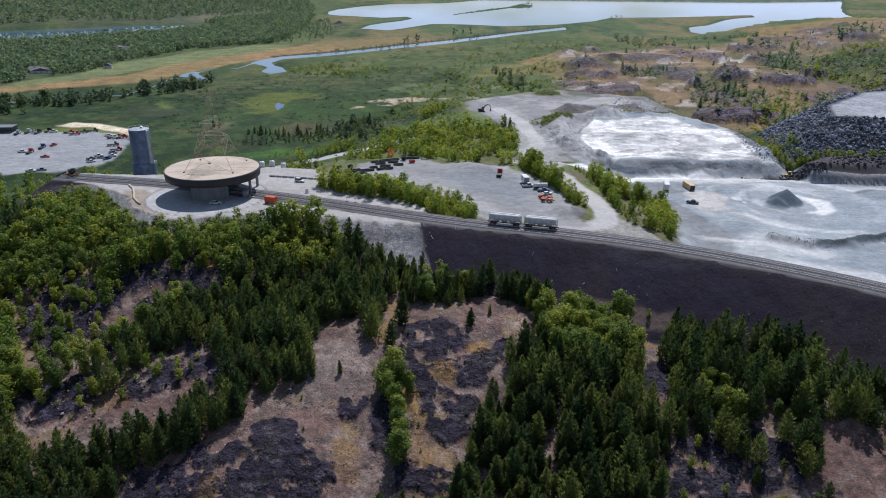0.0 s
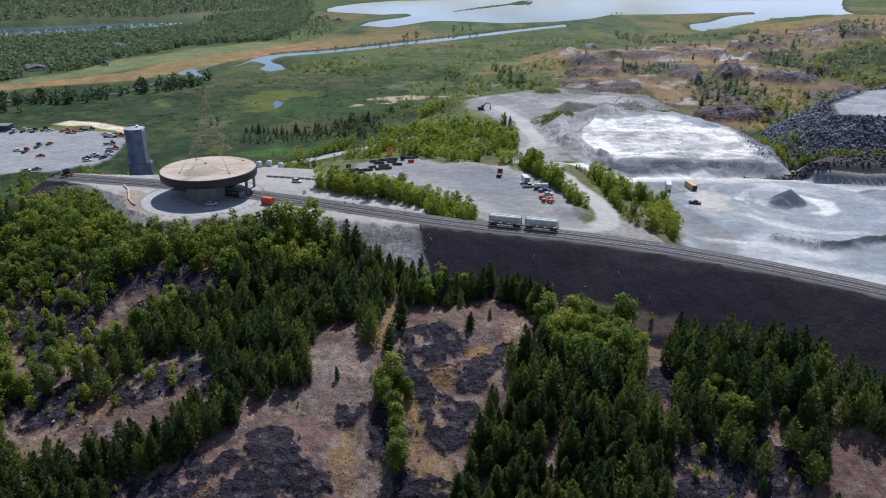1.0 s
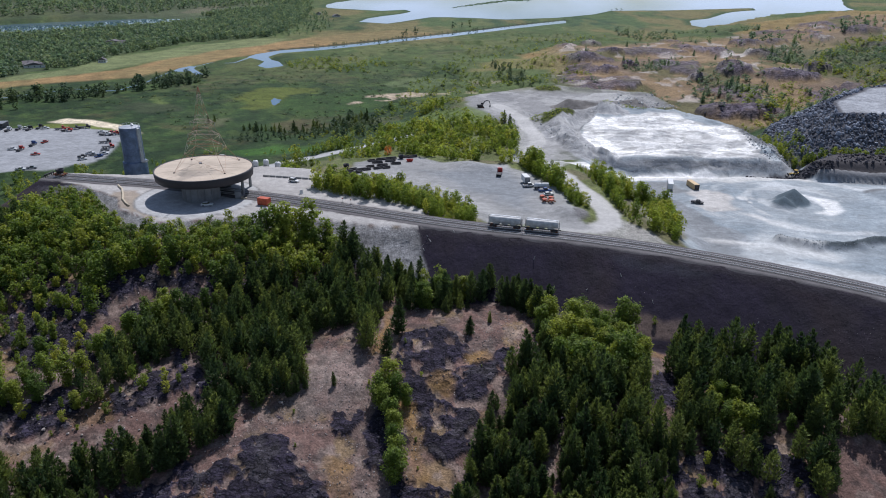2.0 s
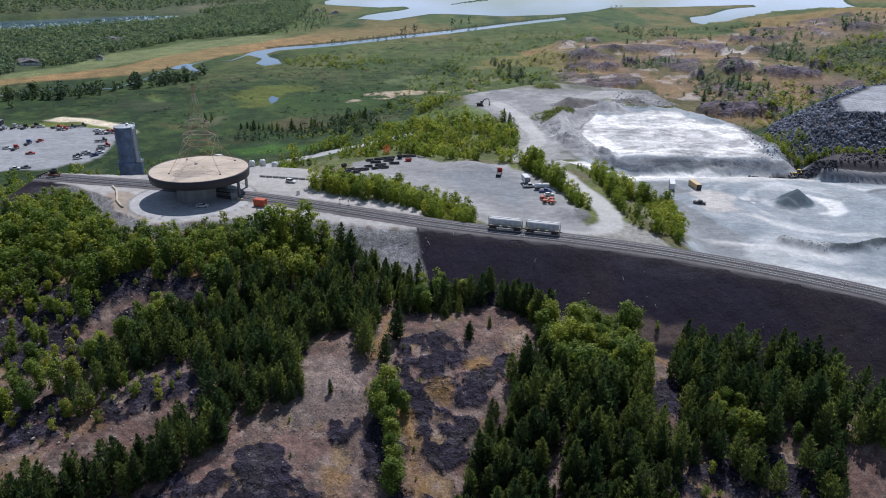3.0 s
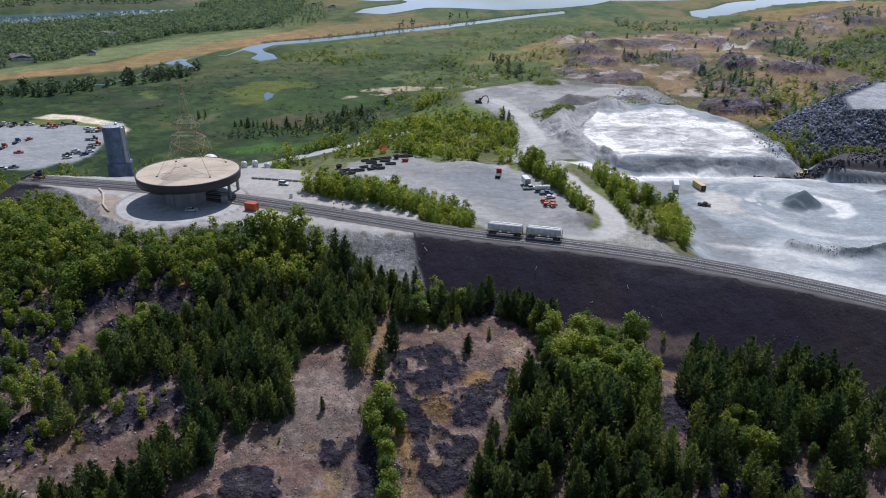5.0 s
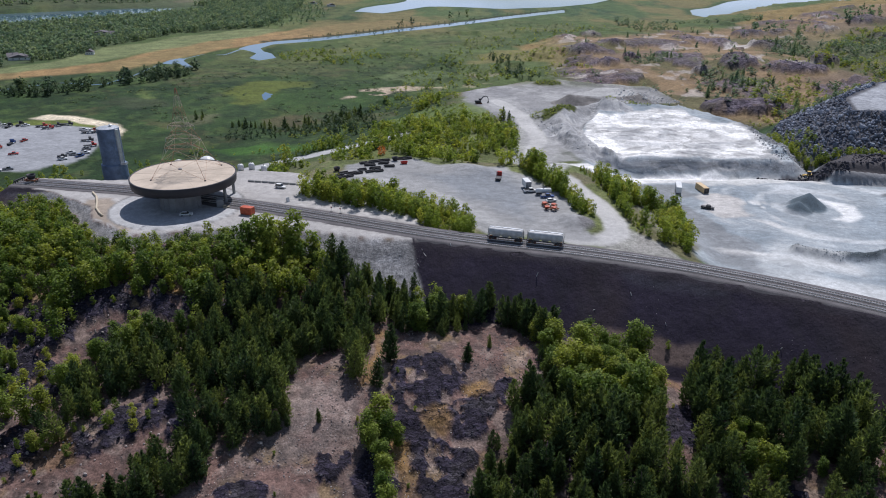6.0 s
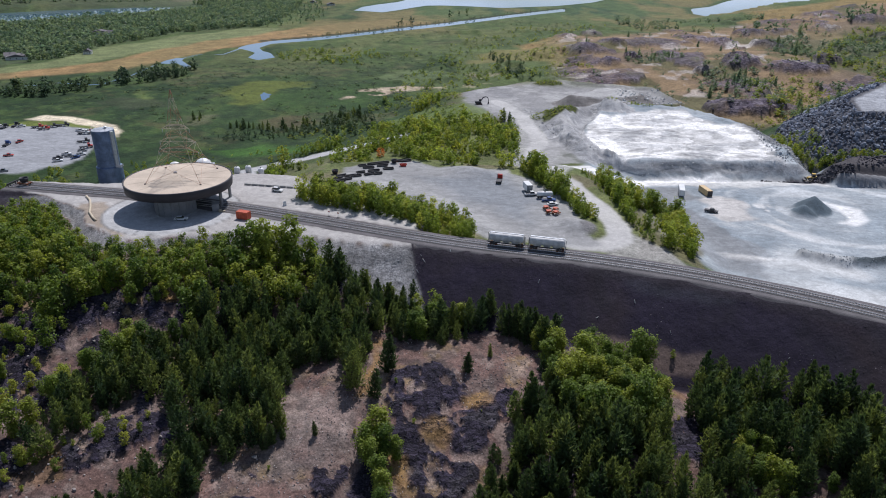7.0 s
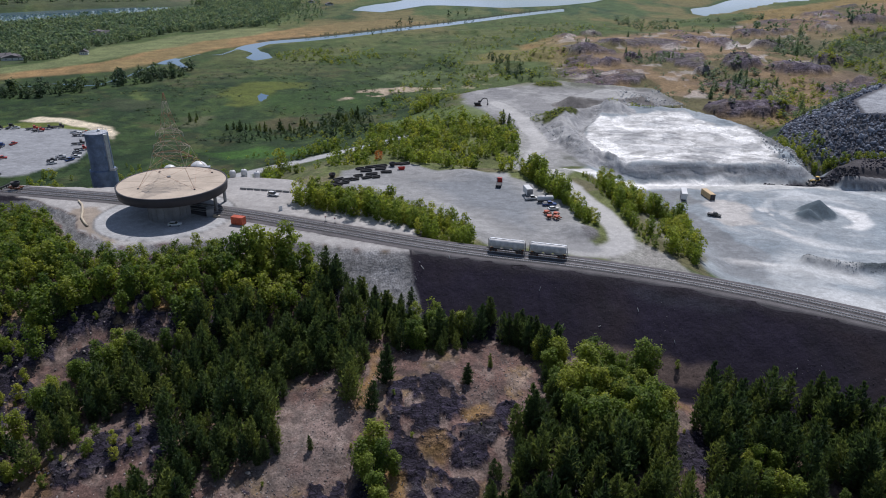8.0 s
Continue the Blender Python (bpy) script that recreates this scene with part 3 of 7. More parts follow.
# ---- shaping ----
class Shape:
    """Vertices and faces of one mesh, put together from simple bodies."""

    def __init__(self):
        self.v, self.f, self.tree = [], [], None

    def add(self, verts, faces):
        k = len(self.v)
        self.v += [tuple(p) for p in verts]
        self.f += [tuple(i + k for i in face) for face in faces]
        return self

    def box(self, x, y, z, sx, sy, sz, turn=0.0, cut=0.0):
        """A block with its middle at x, y and its foot at z; cut bevels its upright edges and its top."""
        c, s = math.cos(radians(turn)), math.sin(radians(turn))
        hx, hy = sx / 2, sy / 2

        def ring(h, inset):
            a, b = hx - inset, hy - inset
            if cut:
                e = min(cut, a * 0.9, b * 0.9)
                pts = [(-a + e, -b), (a - e, -b), (a, -b + e), (a, b - e), (a - e, b), (-a + e, b), (-a, b - e), (-a, -b + e)]
            else:
                pts = [(-a, -b), (a, -b), (a, b), (-a, b)]
            return [(x + c * px - s * py, y + s * px + c * py, h) for px, py in pts]
        rings = [ring(z, 0), ring(z + sz - cut, 0)] + ([ring(z + sz, cut)] if cut else [])
        return self.loft(rings)

    def loft(self, rings, caps=True, closed=True):
        n = len(rings[0])
        faces = []
        for k in range(len(rings) - 1):
            for i in range(n if closed else n - 1):
                j = (i + 1) % n
                faces.append((k * n + i, k * n + j, (k + 1) * n + j, (k + 1) * n + i))
        if caps:
            faces += [tuple(reversed(range(n))), tuple(range((len(rings) - 1) * n, len(rings) * n))]
        return self.add([p for r in rings for p in r], faces)

    def tube(self, points, radii, n=6, caps=True):
        """A round bar along a line of points."""
        rings = []
        pts = [Vector(p) for p in points]
        for k, p in enumerate(pts):
            way = (pts[min(k + 1, len(pts) - 1)] - pts[max(k - 1, 0)]).normalized()
            side = way.orthogonal().normalized()
            up = way.cross(side)
            r = radii[k] if isinstance(radii, (list, tuple)) else radii
            rings.append([p + r * (math.cos(2 * math.pi * i / n) * side + math.sin(2 * math.pi * i / n) * up) for i in range(n)])
        return self.loft(rings, caps)

    def turned(self, profile, n=48, x=0.0, y=0.0, sx=1.0, sy=1.0, caps=True):
        """A body turned about an upright axis from (radius, height) pairs."""
        return self.loft([[(x + sx * r * math.cos(2 * math.pi * i / n), y + sy * r * math.sin(2 * math.pi * i / n), h) for i in range(n)]
                          for r, h in profile], caps)

    def slab(self, outline, z0, z1):
        return self.loft([[(px, py, z0) for px, py in outline], [(px, py, z1) for px, py in outline]])

    def side(self, outline, y0, y1):
        """An outline in x, z pushed out along y."""
        return self.loft([[(px, y0, pz) for px, pz in outline], [(px, y1, pz) for px, pz in outline]])

    def mesh(self, name, smooth=False):
        me = bpy.data.meshes.new(name)
        me.from_pydata(self.v, [], self.f)
        if smooth:
            me.polygons.foreach_set("use_smooth", [True] * len(me.polygons))
        me.update()
        return me


def part(name, shape, mat, parent=None, label="", smooth=False):
    """One mesh object, under its thing or part."""
    me = shape.mesh(name, smooth) if isinstance(shape, Shape) else shape
    if not me.materials:
        me.materials.append(mat)
    ob = new(name, me)
    ob.parent = parent
    return tagged(ob, label)


def thing(name, label, category, m=None, group="", kind=""):
    ob = new(name)
    ob.empty_display_size = 0.5
    if m is not None:
        ob.matrix_basis = m
    return tagged(ob, label, category, group, kind)


def on_land(x, y, turn=0.0, sink=0.0, rx=0.0, ry=0.0):
    return pose(x, y, float(height(x, y)) - sink, rx, ry, turn)


def scatter(poly, gap, seed, thin=0.0):
    """Places inside an outline, about gap apart, unevenly."""
    rng = np.random.RandomState(seed)
    px, py = [p[0] for p in poly], [p[1] for p in poly]
    gx, gy = np.meshgrid(np.arange(min(px), max(px) + gap, gap), np.arange(min(py), max(py) + gap, gap))
    gx, gy = gx.ravel() + rng.uniform(-0.55, 0.55, gx.size) * gap, gy.ravel() + rng.uniform(-0.55, 0.55, gy.size) * gap
    ok = (outside(poly, gx, gy) < 0) & (rng.rand(gx.size) > thin)
    return gx[ok], gy[ok]
# ---- ground: one sheet out to the horizon ----
def over(tint, mask, colour):
    return tint + (np.array(colour) - tint) * mask[:, None]


def region(poly, x, y, soft=1.5, rag=3.0, grain=8.0, seed=0):
    """1 inside a ragged outline, 0 outside."""
    return ss(soft, -soft, outside(poly, x, y) + rag * fbm(x, y, grain, 4, 100 + seed))


def patch(x, y, size, cover, seed, soft=0.12):
    """Ragged patches that cover about that share of the land."""
    v = fbm(x, y, size, 5, seed)
    edge = np.quantile(v, 1 - cover)
    return ss(edge - soft, edge + soft, v)


SLAB = [(79, 410), (88, 431), (96, 448), (101, 458), (116, 460), (140, 472), (156, 474), (160, 452), (164, 438), (178, 438), (185, 416), (183, 391), (178, 371), (144, 372), (113, 373), (90, 373), (83, 381), (80, 398)]
ROAD = [(46, 251), (57, 249), (65, 255), (67, 266), (66, 278), (64, 289), (60, 306), (56, 325), (50, 345), (46, 362), (50, 384), (56, 402), (56, 418), (53, 434), (52, 462), (46, 490), (39, 510)]
APPROACH = [(46, 348), (75, 352), (100, 352), (130, 356)]
GRAVEL = [(-45, 316), (-43, 338), (-17, 351), (1, 340), (32, 336), (42, 318), (52, 296), (56, 286), (52, 262), (60, 248), (20, 254), (14, 262), (-1, 286), (-22, 303)]
MEADOW = [(-467, 702), (-440, 676), (-428, 704), (-382, 729), (-334, 756), (-309, 827), (-264, 961), (-238, 1015), (-166, 1081), (-87, 1190), (-12, 1277), (-98, 1345), (-188, 1227), (-263, 1128), (-317, 1008), (-368, 927), (-366, 832), (-399, 763), (-444, 732)]
LAWN = [(-462, 713), (-459, 759), (-443, 798), (-429, 822), (-433, 922), (-399, 987), (-376, 1060), (-314, 1148), (-254, 1172), (-258, 1103), (-317, 1008), (-346, 929), (-379, 831), (-403, 771), (-444, 732)]
FIELD = [(-649, 1616), (-671, 1725), (-585, 1891), (-506, 2058), (-470, 1910), (-535, 1726), (-582, 1591)]
BRIGHT = [(81, 405), (94, 410), (97, 401), (101, 390), (122, 380), (100, 379), (86, 384), (84, 391)]
FOOT_STRIP = [(74, 351), (106, 363.5), (124, 364.5), (142, 365), (148, 361), (138, 354), (106, 353), (74, 344)]
SAND = [(-310, 535), (-302, 549), (-278, 544), (-253, 529), (-234, 519), (-222, 501), (-215, 479), (-224, 492), (-244, 510), (-281, 533), (-295, 531)]
LOT_GRASS = [(-322, 512), (-303, 530), (-281, 534), (-247, 515), (-236, 500), (-254, 504), (-267, 510), (-296, 506)]
PATH_DOWN = [(-84, 330), (-104, 384), (-78, 401), (-62, 411), (-46, 424), (-20, 445)]
SCREE = [(-84, 624), (-60, 636), (-31, 658), (0, 654), (41, 650), (48, 672), (0, 684), (-43, 680), (-74, 656)]
SLOPE_GRASS = [(-36, 500), (-16, 528), (9, 510), (26, 490), (32, 464), (8, 470), (-14, 474)]
PALE_SCREE = [(-41, 176), (-27, 180), (-20, 178), (-19, 167), (-24, 159), (-35, 155), (-43, 162)]
OCHRES = [[(-21, 205), (-17, 193), (-19, 183), (-20, 176), (-15, 178), (-14, 192), (-16, 206)], [(-11, 161), (-6, 159), (-5, 154), (-3, 148), (-2, 136), (-7, 135), (-8, 151)], [(-4, 170), (3, 170), (4, 161), (2, 162), (-2, 164)],
          [(8, 176), (12, 179), (17, 175), (11, 172)], [(-57, 130), (-53, 129), (-51, 125), (-54, 124)], [(-26, 141), (-20, 139), (-19, 130), (-27, 131)], [(60, 196), (66, 192), (68, 180), (62, 182)], [(108, 170), (118, 164), (118, 168)],
          [(-88, 160), (-84, 153), (-92, 150), (-98, 152)], [(-82, 212), (-74, 216), (-75, 210)]]


def ground_tint(x, y, z):
    d = off_rail(x, y)
    fine, broad = fbm(x, y, 6, 4, 201), fbm(x, y, 30, 4, 203)
    south = d < 0
    wet, meadow = water_depth(x, y), region(MEADOW, x, y, 6, 18, 60, 45)
    gravel, lot = region(GRAVEL, x, y, 1.5, 4, 10, 51), region(LOT, x, y, 2, 5, 14, 52)
    # camera's side: pinkish soil, dark rock breaking through, straw grass
    a = np.empty((len(x), 3))
    a[:] = (0.148, 0.093, 0.079)
    a = over(a, 0.45 * patch(x, y, 14, 0.35, 211), (0.115, 0.095, 0.085))
    a = over(a, 0.55 * patch(x, y, 11, 0.16, 213), (0.21, 0.15, 0.07))
    a = over(a, 0.6 * patch(x, y, 3, 0.3, 219, 0.06), (0.215, 0.168, 0.144))
    a = over(a, 0.6 * patch(x, y, 2.2, 0.25, 220, 0.06), (0.058, 0.046, 0.044))
    a = over(a, 0.5 * ss(4, -4, outside(PALE_SCREE, x, y) + 6 * fine), (0.215, 0.178, 0.160))
    rock = outcrop(x, y)
    a = over(a, 0.97 * ss(0.15, 0.40, rock), (0.029, 0.025, 0.041))
    a = over(a, 0.5 * ss(0.1, 0.6, rock) * patch(x, y, 5, 0.12, 247), (0.075, 0.068, 0.072))
    for k, poly in enumerate(OCHRES):
        a = over(a, (0.35 + 0.5 * ss(-0.3, 0.3, fine)) * region(poly, x, y, 1.0, 3.0, 5, 20 + k), (0.215, 0.130, 0.050))
    # the marsh
    b = np.empty((len(x), 3))
    b[:] = (0.024, 0.051, 0.013)
    b = over(b, 0.8 * patch(x, y * 0.5, 90, 0.35, 221), (0.032, 0.060, 0.017))
    b = over(b, 0.7 * patch(x, y * 0.45, 60, 0.12, 223), (0.062, 0.090, 0.026))
    b = over(b, 0.6 * patch(x, y * 0.5, 70, 0.10, 227), (0.12, 0.11, 0.055))
    b = over(b, 0.6 * patch(x, y * 0.35, 26, 0.28, 226), (0.014, 0.034, 0.009))
    b = over(b, 0.45 * patch(x, y * 0.35, 16, 0.2, 228), (0.062, 0.092, 0.024))
    b = over(b, 0.6 * patch(x, y, 34, 0.30, 270, 0.10), (0.012, 0.031, 0.010))
    b = over(b, 0.55 * patch(x, y, 22, 0.22, 271, 0.08), (0.058, 0.090, 0.022))
    b = over(b, 0.5 * patch(x, y, 40, 0.10, 272, 0.08), (0.085, 0.072, 0.034))
    b = over(b, 0.6 * patch(x, y, 12, 0.25, 273, 0.08), (0.010, 0.026, 0.009))
    b = over(b, 0.5 * patch(x, y, 7, 0.22, 274, 0.08), (0.052, 0.085, 0.026))
    b = over(b, 0.8 * ss(1300, 1450, y) * ss(-260, -120, x) * ss(900, 700, x - 0.3 * (y - 1500)), (0.034, 0.070, 0.032))
    b = over(b, 0.55 * patch(x, y * 0.6, 9, 0.3, 234, 0.2) * ss(1500, 1100, y), (0.013, 0.030, 0.011))
    for k, (share, poly, colour) in enumerate(((0.75, [(-189, 650), (-190, 694), (-178, 711), (-126, 704), (-122, 668), (-148, 660), (-151, 600), (-163, 592)], (0.105, 0.125, 0.022)),
                                               (0.55, [(-186, 521), (-190, 544), (-173, 559), (-169, 540), (-176, 516)], (0.125, 0.120, 0.070)), (0.45, [(-131, 537), (-114, 558), (-97, 538), (-101, 514), (-118, 517)], (0.110, 0.085, 0.045)),
                                               (0.7, [(-275, 644), (-279, 673), (-258, 646), (-245, 607), (-259, 611)], (0.125, 0.160, 0.045)), (0.6, [(-278, 593), (-274, 618), (-238, 613), (-222, 585), (-246, 573)], (0.050, 0.060, 0.032)),
                                               (0.8, [(-157, 457), (-113, 461), (-76, 424), (-102, 415), (-129, 439)], (0.040, 0.100, 0.014)), (0.5, [(-150, 640), (-60, 700), (-40, 600), (-120, 560)], (0.034, 0.072, 0.014)))):
        b = over(b, share * region(poly, x, y, 5, 14, 22, 300 + k), colour)
    b = over(b, 0.8 * region([(-60, 727), (-43, 777), (-12, 774), (14, 741), (0, 706), (-43, 697)], x, y, 4, 6, 30, 41), (0.10, 0.135, 0.055))
    # far marsh in lighter patches: distance haze put into its green and khaki
    b = over(b, 0.45 * ss(640, 1000, y) * patch(x, y * 0.4, 80, 0.7, 224, 0.3), (0.098, 0.134, 0.040))
    b = over(b, 0.6 * ss(700, 900, y) * patch(x, y * 0.4, 40, 0.25, 225), (0.115, 0.125, 0.045))
    b = over(b, 0.8 * region([(30, 800), (140, 820), (150, 930), (60, 900)], x, y, 6, 16, 30, 43), (0.24, 0.15, 0.06))
    b = over(b, 0.92 * meadow, (0.275, 0.175, 0.078))
    b = over(b, 0.5 * meadow * patch(x, y * 0.5, 50, 0.3, 222), (0.17, 0.145, 0.06))
    b = over(b, 0.9 * region(LAWN, x, y, 5, 12, 50, 44), (0.150, 0.175, 0.075))
    b = over(b, 0.75 * ss(1060, 1200, y) * ss(-380, -250, x) * patch(x, y * 0.4, 120, 0.5, 229), (0.16, 0.13, 0.055))
    b = over(b, 0.8 * region([(420, 1040), (700, 1160), (1000, 1560), (800, 1480), (560, 1320)], x, y, 12, 40, 90, 46), (0.22, 0.15, 0.06))
    b = over(b, 0.85 * region(FIELD, x, y, 6, 14, 60, 64), (0.150, 0.175, 0.080))
    b = over(b, 0.8 * region([(95, 949), (135, 995), (178, 1068), (150, 880), (133, 780), (109, 787), (100, 893)], x, y, 6, 16, 40, 65), (0.27, 0.175, 0.075))
    b = over(b, 0.85 * ss(1300, 1500, y) * ss(-420, -600, x) * patch(x, y * 0.5, 120, 0.95, 230, 0.3), (0.052, 0.068, 0.034))
    b = over(b, 0.7 * ss(1500, 1700, y) * ss(-420, -600, x) * patch(x, y * 0.5, 100, 0.2, 232), (0.120, 0.110, 0.070))
    b = over(b, ss(24, 4, -wet) * ss(0, 3, -wet) * ss(1350, 1600, y), (0.030, 0.062, 0.022))
    b = over(b, 0.8 * ss(8, -8, outside([(-473, 730), (-467, 783), (-435, 836), (-432, 946), (-395, 1090), (-295, 1187), (-293, 1408), (-366, 1980), (-470, 1880), (-571, 1560), (-697, 1264), (-900, 1140), (-560, 700)], x, y)) * (x < -280), (0.055, 0.080, 0.036))
    b = over(b, 0.8 * region(SCREE, x, y, 3, 14, 16, 47) * patch(x, y, 12, 0.5, 231, 0.06), (0.46, 0.36, 0.27))
    b = over(b, 0.8 * region([(28, 738), (57, 744), (66, 702), (28, 708)], x, y, 3, 8, 12, 69) * patch(x, y, 10, 0.6, 232, 0.06), (0.46, 0.36, 0.28))
    b = over(b, 0.6 * ss(-60, 30, x + 25 * fine) * ss(540, 620, y) * ss(1050, 900, y) * patch(x, y * 0.6, 40, 0.75, 244, 0.2), (0.098, 0.128, 0.042))
    b = over(b, 0.85 * ss(13, 10, along(RIVER[:11], x + 5, y + 3)) * ss(-1.0, 1.0, -wet), (0.022, 0.030, 0.018))
    # brown upland with purple-grey rock
    up = ss(30, -10, outside(UPLAND, x, y) + 25 * fbm(x, y, 60, 3, 233))
    brown = np.empty((len(x), 3))
    brown[:] = (0.165, 0.118, 0.080)
    brown = over(brown, 0.7 * patch(x, y * 0.7, 50, 0.4, 235), (0.225, 0.155, 0.080))
    brown = over(brown, 0.8 * patch(x, y * 0.7, 45, 0.3, 237), (0.085, 0.085, 0.035))
    stone = knoll(x, y) * (0.55 + 0.45 * ss(-0.3, 0.1, fbm(x, y, 9, 3, 240)))
    brown = over(brown, 0.95 * stone, (0.078, 0.064, 0.092))
    brown = over(brown, 0.8 * stone * ss(0.02, 0.10, np.abs(fbm(x, y, 11, 4, 242)) - 0.16), (0.165, 0.140, 0.165))
    brown = over(brown, 0.85 * region([(322, 842), (352, 850), (380, 880), (372, 895), (340, 872)], x, y, 3, 8, 14, 66), (0.50, 0.46, 0.43))
    brown = over(brown, 0.6 * patch(x, y * 0.7, 30, 0.06, 241, 0.04), (0.40, 0.36, 0.33))
    brown = over(brown, 0.85 * ss(330, 470, x + 40 * fbm(x, y, 70, 3, 243)) * ss(1000, 700, y - 0.2 * x), (0.065, 0.085, 0.028))
    b = b + (brown - b) * up[:, None]
    rough = np.where(south, 0.46 + 0.54 * rock, np.maximum(0.42, up * (0.3 + 0.7 * stone)))
    # wooded slopes round the yard
    wood = np.maximum(ss(26, -6, outside(YARD, x, y)), np.maximum(ss(60, 0, outside(RIDGE, x, y)), ss(20, 0, outside(BENCH, x, y))))
    b = over(b, wood * (0.7 + 0.3 * fine), (0.135, 0.150, 0.055))
    b = over(b, 0.8 * wood * patch(x, y, 20, 0.25, 245), (0.16, 0.14, 0.085))
    # quarry
    pale = np.maximum(ss(6, -3, outside(FLOOR, x, y) + 3 * fine), ss(6, -1, outside(WHITE, x, y) + 3 * fine))
    pale = np.maximum(pale, ss(4, -3, outside([(72, 346), (200, 346), (204, 372), (190, 376), (80, 376), (74, 400)], x, y) + 3 * fine))
    stone_grey = np.empty((len(x), 3))
    stone_grey[:] = (0.305, 0.335, 0.355)
    stone_grey = over(stone_grey, 0.8 * patch(x, y, 34, 0.4, 251, 0.2), (0.225, 0.262, 0.290))
    ang = np.arctan2(y - 316, x - 172)
    sweep = 0.5 * fbm(x * 0.35 + y * 0.2, y + 0.3 * x, 13, 4, 253) + 0.7 * fbm(np.hypot(x - 172, y - 316), 6 * ang, 5.0, 3, 254) * ss(70, 25, np.hypot(x - 172, y - 316))
    stone_grey = over(stone_grey, 0.75 * ss(0.05, 0.4, sweep), (0.50, 0.515, 0.520))
    stone_grey = over(stone_grey, 0.8 * region([(168, 300), (176, 296), (186, 304), (187, 316), (180, 326), (174, 328), (178, 316), (176, 306)], x, y, 1.5, 2, 6, 48), (0.78, 0.77, 0.75))
    stone_grey = over(stone_grey, 0.75 * region([(120, 350), (150, 364), (190, 366), (190, 352), (140, 345)], x, y, 2, 5, 10, 49), (0.60, 0.59, 0.56))
    b = b + (stone_grey - b) * pale[:, None]
    crest = along(CREST, x, y) + 2.2 * fbm(x * 1.2, y * 0.6, 5.0, 3, 63)
    slab = region(SLAB, x, y, 1.5, 5, 12, 50) * (z > -13)
    b = over(b, ss(12.5, 11.5, crest), (0.33, 0.33, 0.333))
    b = over(b, 0.7 * ss(12.5, 11, crest) * patch(x * 1.4, y * 0.5, 5, 0.35, 262, 0.08), (0.47, 0.465, 0.455))
    b = over(b, slab * ss(8, 11, crest), (0.57, 0.563, 0.548))
    b = over(b, 0.75 * slab * patch(x * 0.7 + 0.5 * y, y - 0.3 * x, 11, 0.28, 268, 0.05), (0.36, 0.365, 0.37))
    b = over(b, 0.85 * slab * ss(8, 11, crest) * patch(x * 0.6 + 0.4 * y, y - 0.4 * x, 16, 0.34, 269, 0.05), (0.80, 0.79, 0.765))
    b = over(b, 0.9 * region(BRIGHT, x, y, 0.8, 2.5, 6, 55), (0.84, 0.83, 0.80))
    bench = ss(3, -3, outside(BENCH, x, y) + 3 * fine)
    b = over(b, bench * ss(84, 30, np.abs(y - 520)), (0.245, 0.242, 0.240))
    b = over(b, 0.7 * bench * patch(x, y, 22, 0.35, 256, 0.1), (0.195, 0.195, 0.198))
    b = over(b, 0.6 * bench * patch(x, y, 16, 0.2, 260, 0.08), (0.36, 0.355, 0.345))
    scarp = ss(13, 11.5, outside(TERRACE, x, y) + 2 * fine)
    b = over(b, scarp, (0.150, 0.140, 0.132))
    b = over(b, 0.6 * scarp * patch(x, y * 0.6, 6, 0.3, 266, 0.08), (0.24, 0.225, 0.21))
    b = over(b, ss(1.2, -0.5, outside(TERRACE, x, y) + fine), (0.36, 0.355, 0.345))
    for mx, my, mw in ((66, 453, 9), (75, 461, 9), (84, 572, 9)):
        b = over(b, ss(1.5, 1.1, np.hypot(x - mx, (y - my) / 0.8) / mw + 0.25 * fine), (0.060, 0.072, 0.018))
    b = over(b, ss(9.0, 7.0, np.minimum(np.hypot(x - 166, y - 316), np.hypot(x - 160, y - 311) + 2.5) + fine), (0.115, 0.148, 0.170))
    b = over(b, ss(1.0, 0.4, along([(138, 266), (148, 259), (160, 259), (172, 264), (190, 269)], x, y) / 3.5 + 0.4 * fine), (0.075, 0.092, 0.10))
    b = over(b, ss(1.6, 1.2, np.hypot(x - 218, (y - 326) / 0.8) / 8 + 0.2 * fine), (0.15, 0.155, 0.16))
    b = over(b, 0.85 * region(SLOPE_GRASS, x, y, 4, 8, 14, 70), (0.115, 0.155, 0.045))
    b = over(b, 0.75 * region([(72, 345), (74, 300), (72, 257), (68, 241), (90, 238), (104, 285), (105, 313), (92, 338)], x, y, 1.5, 4, 9, 56), (0.135, 0.12, 0.065))
    b = over(b, 0.8 * region([(56, 247), (70, 262), (74, 254), (86, 236), (92, 214), (80, 214), (62, 232)], x, y, 1.5, 3, 6, 72), (0.29, 0.28, 0.27))
    b = over(b, ss(1.3, 0.9, np.hypot(x - 51, y - 266) / 7 + 0.3 * fine), (0.17, 0.165, 0.165))
    b = over(b, 0.8 * ss(15, 10, along(ROAD[8:], x, y) + 2 * fine) * ss(11, 13, along(CREST, x, y)), (0.335, 0.33, 0.322))
    for line, wide, colour in ((ROAD, 4.6, (0.43, 0.42, 0.405)), (APPROACH, 5.0, (0.64, 0.63, 0.61)), (PATH_DOWN, 4.5, (0.40, 0.40, 0.40))):
        b = over(b, ss(wide + 1.2, wide - 1.2, along(line, x, y) + 1.2 * fine), colour)
    b = over(b, gravel, (0.275, 0.274, 0.270))
    b = over(b, 0.85 * gravel * ss(6, -8, outside([(-10, 325), (30, 330), (44, 296), (34, 270), (10, 295)], x, y) + 5 * fine), (0.205, 0.220, 0.236))
